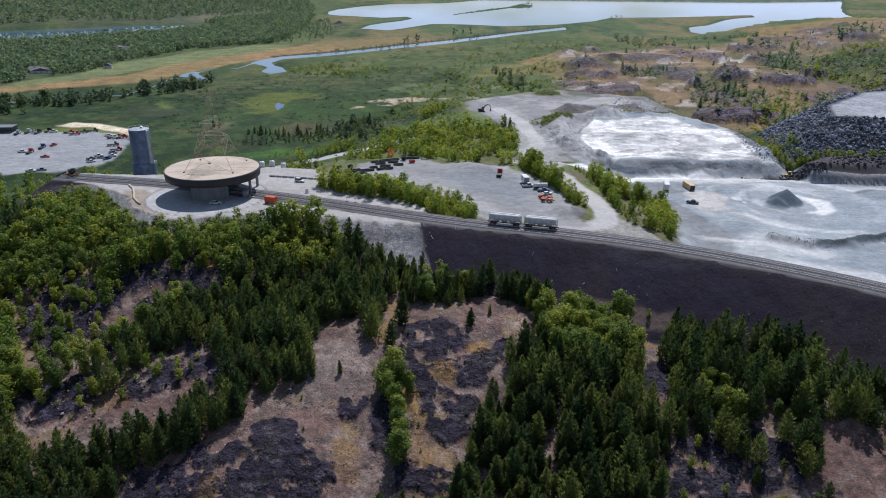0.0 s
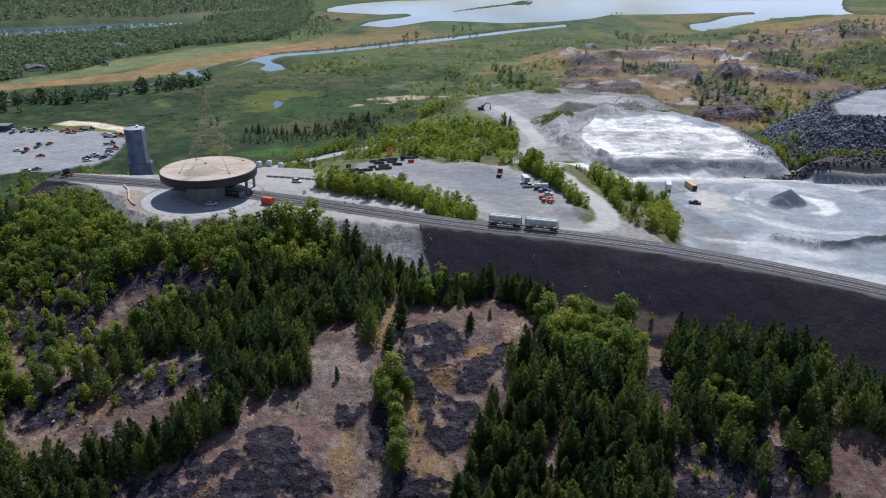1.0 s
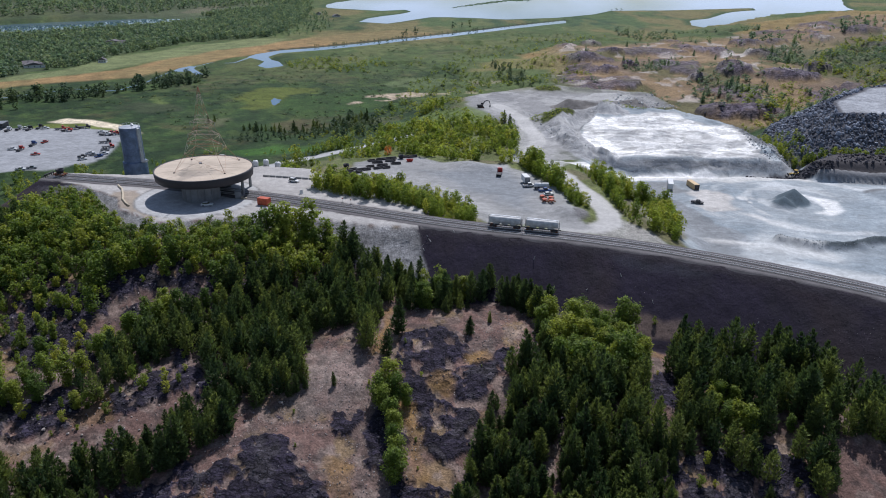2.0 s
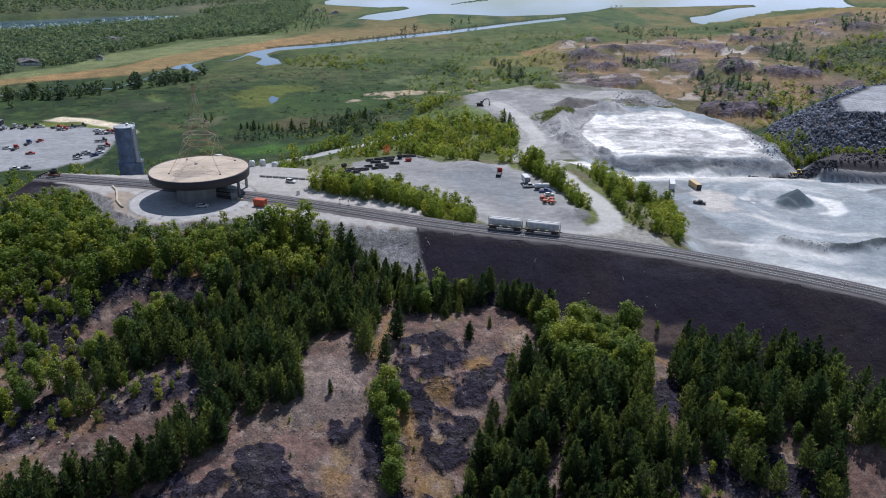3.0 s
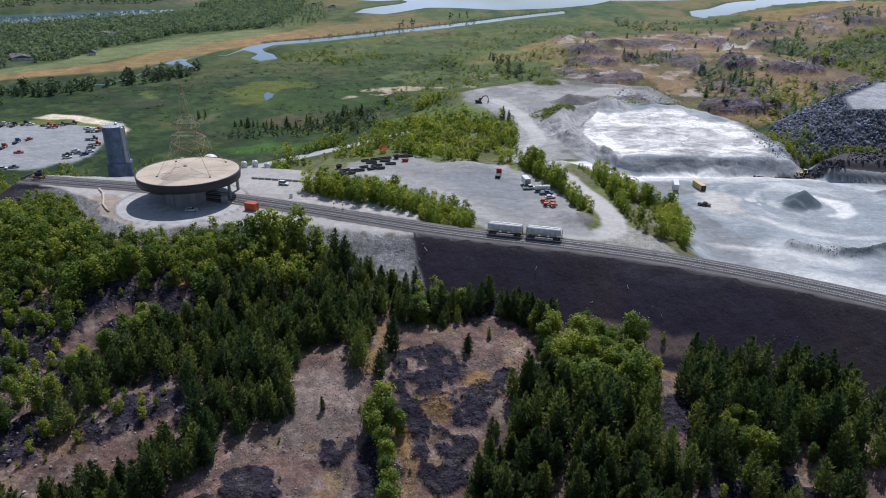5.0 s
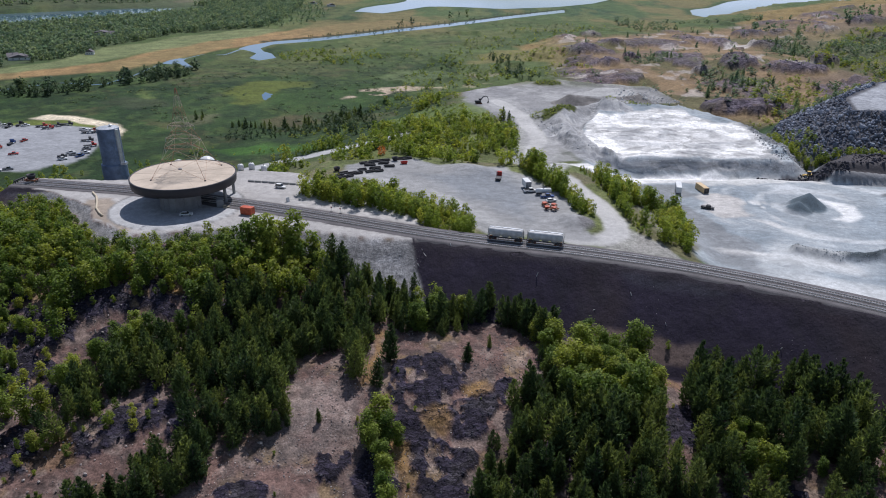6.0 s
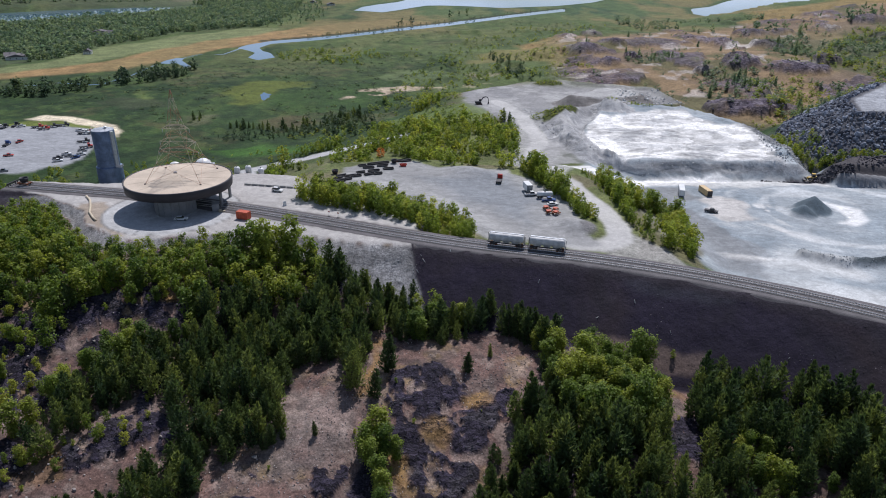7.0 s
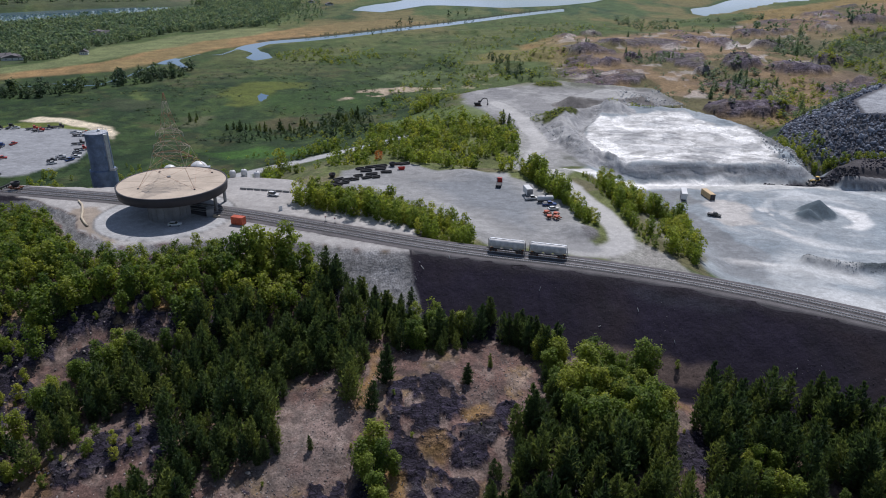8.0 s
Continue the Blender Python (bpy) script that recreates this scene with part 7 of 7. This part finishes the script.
hill = [(-106, 108), (104, 108), (122, 135), (136, 178), (120, 185), (60, 214), (-6, 232), (-120, 250), (-180, 292), (-205, 285), (-186, 235), (-135, 155)]
hx, hy = scatter(hill, 3.25, 41)
rng = np.random.RandomState(43)
tall = np.clip(rng.normal(0.88, 0.22, len(hx)) + 0.16 * fbm(hx, hy, 20, 2, 409), 0.38, 1.4)
keep = np.ones(len(hx), bool)
gap = dump_gap(hx, hy)
away = np.hypot(hx, hy - 18)
for poly in CLEAR:
    free = np.min([outside(poly, hx * (1 + k * tall / away), hy + (hy - 18) * k * tall / away) for k in (0, 4, 8, 12, 14)], axis=0)
    keep &= free + 1.8 * fbm(hx, hy, 5, 3, 401) > -0.2
keep &= np.where(hx > -5, (hy < rail_at(hx) - 5.6 - 22) & (gap > 23 + 5 * fbm(hx, hy, 12, 2, 403)), gap > np.where(hx > -43, 8.5 + 8 * ss(-36, -20, hx), 3.0 + 4 * ss(-66, -80, hx)))
keep &= ~((hx < -158) & (gap < 18))
hx, hy, tall = hx[keep], hy[keep], tall[keep]
sun_side = fbm(hx, hy, 26, 3, 407)
leafy = (sun_side + 0.7 * ss(-95, -125, hx) + 1.0 * ss(38, 18, dump_gap(hx, hy)) * ss(-30, -45, hx) + 1.15 * bump(hx, hy, 48, 184, 15, 17) + 0.5 * bump(hx, hy, -62, 236, 26, 20) + 0.4 * bump(hx, hy, -26, 218, 20, 9) + 0.12 * ss(25, 45, hx) > 0.44)
tall = np.where(leafy, tall * 0.80, tall)
tall *= np.where((hx > -28) & (hx < -2) & (hy > 208), 0.80, 1.0)
tall *= np.where((hx > 30) & (hy > 150), 1.12, 1.0)
tall *= np.where((hx < -42) & (hx > -66) & (dump_gap(hx, hy) < 16), 1.4, 1.0) * np.where((hx < -68) & (dump_gap(hx, hy) < 20), 0.85, 1.0)
near = np.hypot(hx, hy - 20)
solo_pines = [(-13, 211, 0.9), (-12, 187.5, 1.18), (-15, 177.5, 0.85), (9, 186.5, 0.66), (15.7, 194, 0.34), (-28, 164.2, 0.44), (-38, 161.5, 0.62), (-36.5, 166, 0.85), (-39.5, 160, 0.5), (-21, 180.5, 1.15), (97, 180, 0.9), (-35.5, 163, 0.4),
              (22, 207, 1.05), (24.5, 206, 1.1), (27, 203, 1.15), (30, 200, 1.15), (32.5, 197.5, 1.2), (29, 204, 1.1), (34, 201, 1.1), (25.5, 209, 1.0), (-9, 211, 0.75), (-6, 208, 0.9), (-2, 207, 1.0), (2, 208, 1.05), (6, 209, 1.0), (10, 211, 1.05), (14, 212, 1.0), (17, 214, 0.95),
              (-61, 140, 1.0), (-65, 137, 0.95), (-57, 143.5, 1.05), (-73, 138.5, 0.9), (-79, 137, 0.85), (-69, 142, 0.9), (-53, 147.5, 1.0), (-83, 136, 0.9), (-63, 144, 1.1), (-75, 133, 0.95), (-70, 134, 0.9),
              (-14, 221, 0.7), (-10, 218, 0.75), (-7, 214, 0.8), (-18, 223, 0.75), (-12, 215, 0.9), (-22, 225, 0.8), (-9, 212, 0.95), (-15, 217, 0.8)]
solo_birches = [(-11, 158.5, 0.95), (-15.5, 159.5, 0.9), (-8, 158.5, 0.7), (-13, 163, 1.05), (-14, 156.5, 0.85), (-10, 143, 0.85), (-9.5, 139.5, 0.9), (-11, 148, 0.8), (-11.5, 151.5, 0.9), (-9.5, 135, 0.95), (-6.5, 207.5, 0.75), (-94, 156, 0.55), (-110, 163, 0.8), (-106, 166, 0.9), (-100, 164, 1.0),
                (-98, 168, 0.85), (-113, 176, 0.7), (88, 148, 0.5), (-118, 196, 0.55), (-124, 200, 0.5), (-111, 206, 0.45), (-128, 208, 0.5), (-100, 213, 0.45), (-88, 214, 0.5), (-82, 211, 0.5), (-120, 188, 0.5), (-114, 184, 0.6)]



def plant(templates, places, start, twist):
    """Each tree a thing of its own, copied from a template."""
    for k, (x, y, s) in enumerate(places):
        kind = templates[(k * 5 + start) % len(templates)]
        m = on_land(x, y, (k * 137.5 + twist) % 360, 0.25, 4.0 * math.sin(k * 2.3), 4.0 * math.cos(k * 1.7)) @ Matrix.Diagonal((s * (0.9 + 0.25 * ((k * 7) % 5) / 4), s * (0.9 + 0.25 * ((k * 3) % 5) / 4), s, 1))
        if kind.get("placed"):
            copy = copy_thing(kind, m)
            copy.matrix_basis = m
        else:
            kind.matrix_basis, kind["placed"] = m, 1


def wood(name, label, category, crowns, trunks, places, mat, seed):
    """Many trees as one body of stuff."""
    rng = np.random.RandomState(seed)
    tris, shade, bark = [], [], []
    for x, y, s in places:
        a = rng.uniform(0, 2 * np.pi)
        c, n = np.cos(a) * s * rng.uniform(0.85, 1.2), np.sin(a) * s * rng.uniform(0.85, 1.2)
        m = np.array([[c, n, 0], [-n, c, 0], [0, 0, s]])
        foot = np.array([x, y, 0.0])
        k = rng.randint(len(crowns))
        tris.append((crowns[k].reshape(-1, 3) @ m + foot).reshape(-1, 3, 3))
        shade.append(np.full(len(crowns[k]), rng.rand()))
        if trunks is not None:
            bark.append((trunks.reshape(-1, 3) @ m + foot).reshape(-1, 3, 3))
    z = height(np.array([p[0] for p in places]), np.array([p[1] for p in places])) - 0.2
    for k, t in enumerate(tris):
        t[..., 2] += z[k]
        if bark:
            bark[k][..., 2] += z[k]
    holder = thing(name, label, category, kind="stuff")
    part("crowns", loose_mesh("crowns", np.concatenate(tris), mat, np.concatenate(shade)), mat, holder)
    if bark:
        part("trunks", loose_mesh("trunks", np.concatenate(bark), BARK), BARK, holder)
    return holder


def spike_trunk(h, n=4):
    ring = [(0.018 * h * math.cos(6.2832 * i / n), 0.018 * h * math.sin(6.2832 * i / n), -0.4) for i in range(n)]
    return np.array([[ring[i], ring[(i + 1) % n], (0, 0, 0.7 * h)] for i in range(n)])


pines = sorted(zip(near[~leafy], hx[~leafy], hy[~leafy], tall[~leafy]))
birches = sorted(zip(near[leafy], hx[leafy], hy[leafy], tall[leafy]))
plant(pine_templates, solo_pines + [p[1:] for p in pines[:280]], 0, 20)
plant(leafy_templates, solo_birches + [p[1:] for p in birches[:190]], 2, 75)
hill_pines = [pine_crown(350 + k, UNIT, 12, 8, 7, 0.074, 0.255) for k in range(6)]
hill_leafy = [leafy_crown(356 + k, UNIT, 24, 22, 0.078, 0.32, 0.06) for k in range(5)]
low_pines = [pine_crown(360 + k, UNIT, 10, 7, 4, 0.118, 0.26) for k in range(5)]
low_leafy = [leafy_crown(370 + k, UNIT, 15, 12, 0.105, 0.28 + 0.03 * (k % 3), 0.03) for k in range(5)]
low_round = [leafy_crown(374 + k, UNIT, 16, 15, 0.125, 0.50, 0.04) for k in range(5)]
tiny_leafy = [leafy_crown(380 + k, UNIT, 9, 10, 0.165, 0.50, 0.03) * np.array([1, 1, 0.65]) for k in range(6)]
far_leafy = [leafy_crown(386 + k, UNIT, 7, 7, 0.235, 0.48, 0.04) for k in range(6)]
fine_leafy = [leafy_crown(402 + k, UNIT, 22, 16, 0.078, 0.21 + 0.03 * (k % 3), 0.0) for k in range(6)]
bushes = [leafy_crown(395 + k, UNIT, 10, 14, 0.125, 0.50, 0.02) * np.array([1, 1, 0.6]) for k in range(6)]
tiny_pines = [pine_crown(390 + k, UNIT, 7, 5, 2, 0.17, 0.22) for k in range(4)]
stem = spike_trunk(UNIT)
wood("pine_wood", "dense dark green pines covering the hillside", "wood", hill_pines, stem, [p[1:] for p in pines[280:]], NEEDLES, 51)
wood("birch_wood", "bright green birches below the gravel pad", "wood", hill_leafy, stem, [p[1:] for p in birches[190:]], LEAVES, 52)

def bare_places(poly, gap, seed, low, high, thin):
    x, y = scatter(poly, gap, seed, thin)
    return list(zip(x, y, np.random.RandomState(seed).uniform(low, high, len(x))))


wood("hill_scrub", "yellow-green bushes between bare rocks on the hill", "scrub", hill_leafy, None,
     bare_places(CLEAR[1], 3.6, 103, 0.18, 0.6, 0.3) + bare_places(CLEAR[2], 4.8, 105, 0.15, 0.55, 0.35) + bare_places(CLEAR[3], 5.5, 107, 0.12, 0.35, 0.5)
     + bare_places(CLEAR[4], 7, 109, 0.15, 0.45, 0.5) + bare_places(CLEAR[5], 7, 111, 0.2, 0.5, 0.4) + bare_places(CLEAR[0], 11, 113, 0.07, 0.2, 0.55), SCRUB, 64)

# scrub round the yard, along the road and at the marsh's edge
def mixed(poly, gap, seed, low, high, thin=0.0, clear=None):
    x, y = scatter(poly, gap, seed, thin)
    r = np.random.RandomState(seed + 1)
    s = r.uniform(low, high, len(x)) * (1 + 0.3 * fbm(x, y, 15, 2, seed))
    ok = np.ones(len(x), bool)
    for line, wide in ((ROAD, 5.6), (PATH_DOWN, 6.0), (APPROACH, 9.0)):
        ok &= along(line, x, y) > wide
    ok &= (np.abs(off_rail(x, y)) > 8) & (outside(GRAVEL, x, y) > -2) & (water_depth(x, y) < -3) & (outside(LOT, x, y) > -2) & (outside(MOUND, x, y) > 10) & (outside(BENCH, x, y) > 1) & (outside(WHITE, x, y) > 5) & (outside(TERRACE, x, y) > 6)
    if clear is not None:
        ok &= fbm(x, y, clear, 3, seed + 2) > -0.05
    return list(zip(x[ok], y[ok], s[ok]))


HEDGE = [(-56, 284), (-46, 277), (-12, 262), (1, 249), (12, 246), (14, 258), (9, 272), (-8, 284), (-24, 296), (-48, 296)]
COPSE = [(-72, 310), (-80, 380), (-54, 345), (-18, 356), (4, 343), (34, 340), (44, 350), (44, 392), (45, 455), (18, 485), (-8, 560), (-45, 460), (-72, 425), (-96, 400)]
VERGE = [(36, 342), (43, 320), (50, 298), (54, 276), (60, 272), (62, 285), (56, 308), (52, 326), (45, 344)]
SLOPE = [(72, 345), (72, 300), (73, 266), (76, 252), (88, 239), (102, 284), (104, 312), (92, 336)]
LEFT_EDGE = [(-300, 392), (-239, 384), (-176, 300), (-196, 276), (-280, 340)]
BELOW = [(-228, 400), (-176, 312), (-140, 314), (-100, 326), (-95, 380), (-140, 410), (-196, 428)]
FRINGE = [(-167, 440), (-143, 466), (-91, 486), (-60, 520), (-20, 640), (20, 660), (17, 500), (-54, 440), (-86, 440), (-109, 420)]
FOOT = [(196, 432), (193, 398), (206, 376), (262, 374), (262, 381), (214, 386), (206, 428)]
near_scrub = mixed(HEDGE, 2.1, 61, 0.30, 0.85, 0.1) + mixed(VERGE, 2.2, 63, 0.35, 0.98, 0.1) + mixed(SLOPE, 2.2, 65, 0.2, 0.95, 0.1, 9) + mixed(FOOT, 3.6, 67, 0.22, 0.5, 0.2)
along_foot = [(198, 430), (195, 410), (196, 395), (200, 385), (212, 383), (230, 381), (258, 378)]
for k in range(46):
    u = k / 45 * 6
    i = min(5, int(u))
    (ax, ay), (bx, by) = along_foot[i], along_foot[i + 1]
    near_scrub.append((ax + (bx - ax) * (u - i) + 1.8 * math.sin(k * 2.4), ay + (by - ay) * (u - i) + 1.8 * math.cos(k * 3.1), 0.34 + 0.3 * abs(math.sin(k * 1.3))))
near_scrub += mixed([(66, 345), (73, 345), (78, 252), (71, 258), (71, 290)], 1.9, 143, 0.08, 0.3, 0.15) + [(-17.7, 287.0, 1.05), (-16.9, 288.2, 0.95), (-18.6, 288.4, 0.8)]
wood("roadside_scrub", "leafy birches and willows between gravel yard and tracks", "scrub", fine_leafy, None, near_scrub, SCRUB, 53)
wood("ridge_scrub", "light green scrub on the slopes behind the yard", "scrub", low_round + low_leafy * 2, None,
     [p for p in mixed(COPSE, 3.7, 69, 0.26, 0.85, 0.08, 26) if outside(SLOPE_GRASS, np.array([p[0]]), np.array([p[1]]))[0] > -3 + 5 * math.sin(p[0] * 0.7)] + mixed(LEFT_EDGE, 7, 71, 0.4, 0.8, 0.2) + mixed(BELOW, 6, 73, 0.2, 0.6, 0.25, 22), SCRUB, 54)
wood("marsh_scrub", "low willow scrub along the marsh", "scrub", bushes, None, mixed(FRINGE, 5.5, 75, 0.2, 0.55, 0.25, 30) + mixed([(-60, 560), (60, 600), (150, 700), (140, 860), (20, 880), (-30, 760)], 9, 77, 0.3, 0.8, 0.15, 40)
     + mixed([(-200, 880), (-60, 980), (60, 1120), (200, 1300), (300, 1250), (120, 960), (-60, 800), (-190, 820)], 15, 79, 0.3, 0.7, 0.2, 60), SCRUB, 55)
spruces = [(-146, 514, 0.7), (-143, 517, 0.5), (-137, 513, 0.6), (-129, 510, 0.55), (-126, 513, 0.8), (-117, 507, 0.6), (-108, 508, 0.7), (-100, 503, 0.55), (-92, 508, 0.7), (-85, 509, 0.6), (-76, 515, 0.9), (-69, 523, 1.0), (-184, 537, 0.9), (-181, 541, 0.7), (-179, 536, 0.5), (-150, 516, 0.6), (-140, 512, 1.0), (-133, 515, 0.7), (-122, 508, 0.9), (-112, 510, 1.1), (-104, 505, 0.8), (-95, 512, 1.0), (-88, 505, 0.9),
           (-80, 512, 0.8), (-98, 520, 1.1), (43, 452, 0.8), (40, 456, 1.0), (-72, 520, 1.3), (-66, 515, 1.1), (-60, 530, 1.4), (-64, 540, 1.2)]
wood("marsh_spruces", "dark spruces standing along the marsh's edge", "wood", low_pines, stem, [(x, y + 3 * math.sin(7 * x), 0.8 * s) for x, y, s in spruces], NEEDLES, 56)
wood("creek_trees", "rounded dark green trees and shrubs along the creek", "scrub", low_round, None, mixed([(-400, 560), (-352, 585), (-300, 660), (-250, 722), (-262, 785), (-290, 750), (-335, 670), (-420, 615)], 7.0, 82, 0.45, 1.15, 0.2, 30), DARK_LEAVES, 66)
wood("upland_pines", "scattered green pines on brown rocky upland", "wood", low_pines[:2] + bushes * 2, None,
     mixed([(190, 730), (246, 740), (246, 815), (195, 780)], 8, 83, 0.5, 0.95) + mixed([(215, 560), (285, 600), (300, 720), (225, 670)], 8.5, 85, 0.5, 1.0, 0.2)
     + mixed([(350, 762), (402, 800), (500, 1015), (394, 900)], 10, 87, 0.7, 1.2) + mixed(UPLAND, 22, 89, 0.3, 0.9, 0.35, 60) + mixed([(230, 460), (330, 430), (330, 560), (240, 540)], 9, 91, 0.4, 0.8, 0.2), HAZED_LEAVES, 57)
wood("upland_scrub", "yellow-green scrub over the stony hillside", "scrub", bushes, None,
     mixed([(227, 502), (300, 465), (520, 480), (760, 760), (700, 1000), (560, 1000), (480, 900), (369, 760), (252, 601)], 8.5, 93, 0.35, 0.95, 0.15, 60) + mixed([(200, 490), (330, 640), (330, 560), (230, 470)], 8, 95, 0.3, 0.6, 0.2), SCRUB, 58)
FOREST = [(-473, 730), (-467, 783), (-450, 811), (-435, 836), (-432, 888), (-432, 946), (-411, 1020), (-395, 1090), (-356, 1135), (-295, 1187), (-289, 1289), (-293, 1408), (-318, 1647), (-366, 1980), (-470, 1880), (-529, 1708), (-571, 1560), (-642, 1364), (-697, 1264), (-780, 1220), (-900, 1140), (-560, 700)]
FAR_WOOD = [(-1500, 1340), (-900, 1420), (-640, 1640), (-560, 1640), (-400, 1700), (-380, 2100), (-520, 2700), (-1600, 2700), (-2000, 1800)]
EAST_WOOD = [(270, 1250), (330, 1110), (520, 1060), (760, 1230), (1040, 1500), (1300, 2050), (1900, 2700), (1900, 1500), (1000, 1000), (640, 1040), (420, 1000)]
wood("far_forest", "wide mixed forest beyond the marsh", "forest", far_leafy * 5 + tiny_pines, None, [p for p in mixed(FOREST, 7.3, 97, 0.55, 1.2) if outside(BAY, np.array([p[0]]), np.array([p[1]]))[0] > 75 and not any(abs(p[0] - 0.45 * (hy_ - p[1]) - hx_) < 16 and -46 < p[1] - hy_ < 12 for hx_, hy_ in ((-483, 826), (-492, 1064)))], HAZED_LEAVES, 59)
wood("hill_forest", "distant wooded hills beyond the water", "forest", far_leafy, None, [p for p in mixed(FAR_WOOD, 18, 99, 0.8, 1.6, 0.05) if outside(FIELD, np.array([p[0]]), np.array([p[1]]))[0] > 4], HAZED_LEAVES, 60)
wood("east_forest", "distant bushes between marsh and lake", "forest", far_leafy, None, mixed(EAST_WOOD, 22, 101, 0.7, 1.4, 0.1, 90) + mixed([(-290, 1180), (-210, 1260), (-230, 1500), (-300, 1800), (-380, 2000), (-330, 1500)], 17, 115, 0.5, 1.1, 0.3, 60), HAZED_LEAVES, 61)
bank_line = [(267, 1630), (190, 1543), (123, 1452), (62, 1371), (8, 1298), (-41, 1241), (-86, 1189), (-127, 1132), (-165, 1088), (-202, 1053)]
hedge = [(-74, 1207, 0.9), (-69, 1247, 1.0), (-53, 1249, 1.2), (14, 1391, 1.2), (31, 1418, 1.0), (48, 1420, 1.5), (-90, 1101, 0.6), (-102, 1092, 0.7), (56, 1325, 0.7),
         (241, 2500, 0.7), (256, 2560, 0.6), (270, 2622, 0.9), (284, 2650, 0.7), (295, 2660, 1.4), (303, 2630, 0.8), (439, 1930, 0.7), (455, 1945, 0.8), (470, 1955, 0.7)]
for (ax, ay), (bx, by) in zip(bank_line, bank_line[1:]):
    for k in range(8):
        hedge.append((ax + (bx - ax) * k / 8 + 3 * math.sin(5 * k + ax), ay + (by - ay) * k / 8 + 3, 0.16 + 0.22 * abs(math.sin(3.7 * k + ay))))
wood("river_hedge", "dark shrubs and single trees along the river bank", "scrub", far_leafy, None, hedge, DARK_LEAVES, 68)
wood("shore_bushes", "rounded green bushes between upland and lake", "scrub", tiny_leafy, None,
     mixed([(277, 1300), (330, 1400), (400, 1300), (500, 1260), (560, 1250), (553, 1140), (508, 1170), (400, 1200), (347, 1130), (325, 1160)], 13, 117, 0.6, 1.35, 0.25, 70)
     + mixed([(300, 620), (265, 590), (310, 585), (420, 640), (540, 860), (552, 945), (474, 905), (390, 790), (390, 720), (346, 640)], 8, 119, 0.45, 1.05, 0.2, 45), HAZED_LEAVES, 69)
# sedge hummocks, and the dark alders at the marsh's near edge
hummock = [leafy_crown(410 + k, UNIT, 5, 5, 0.32, 0.62, 0.0) * np.array([1, 1, 0.34]) for k in range(5)]
SEDGE = foliage("sedge", (0.020, 0.046, 0.012), (0.042, 0.078, 0.018), (0.110, 0.135, 0.040), 0.30)
wood("marsh_sedge", "hummocks of sedge and reed all over the marsh", "sedge", hummock, None,
     mixed([(-330, 560), (-150, 470), (-60, 500), (20, 640), (60, 760), (-60, 860), (-210, 830), (-300, 700)], 7.5, 131, 0.12, 0.5, 0.25, 38)
     + mixed([(-210, 880), (-60, 860), (60, 780), (140, 900), (300, 1300), (180, 1380), (-60, 1120)], 13, 133, 0.2, 0.7, 0.2, 60), SEDGE, 70)
wood("marsh_alders", "dark rounded alders along the marsh's near edge", "scrub", low_round, None,
     mixed([(-158, 492), (-123, 506), (-84, 512), (-72, 474), (-114, 478), (-151, 478)], 5.5, 135, 0.18, 0.5, 0.2, 20) + mixed([(-92, 545), (-73, 575), (-44, 530), (-46, 462), (-72, 464)], 7.5, 137, 0.3, 0.85, 0.25)
     + mixed([(52, 889), (78, 864), (98, 745), (84, 600), (63, 681), (46, 762)], 10, 139, 0.3, 0.7, 0.4), DARK_LEAVES, 72)
wood("willow_band", "pale green willows in a band across the marsh", "scrub", bushes, None,
     mixed([(-202, 897), (-164, 925), (-103, 903), (-66, 880), (-62, 821), (-117, 799), (-189, 838)], 8, 141, 0.35, 0.85, 0.15, 40), SCRUB, 73)
wood("red_shrub", "orange-red shrub among the green scrub", "scrub", low_leafy, None, [(-31.3, 386, 0.55), (-30.0, 388, 0.45), (-32.6, 387, 0.4)], foliage("red_leaves", (0.42, 0.11, 0.03), (0.52, 0.16, 0.04), (0.55, 0.22, 0.06), 0.4), 74)
mounds = []
for mx, my, mw, seed in ((66, 453, 9, 121), (75, 461, 9, 122), (84, 572, 9, 123), (112, 478, 5, 125), (134, 484, 6, 127), (128, 487, 5, 129)):
    ring = [(mx + mw * 1.2 * math.cos(a), my + mw * math.sin(a)) for a in (0, 0.8, 1.6, 2.4, 3.2, 4.0, 4.8, 5.6)]
    mounds += bare_places(ring, 1.9, seed, 0.12, 0.26, 0.1)
wood("mound_bushes", "olive bushes covering small mounds in the quarry", "scrub", bushes, None, mounds, SCRUB, 67)
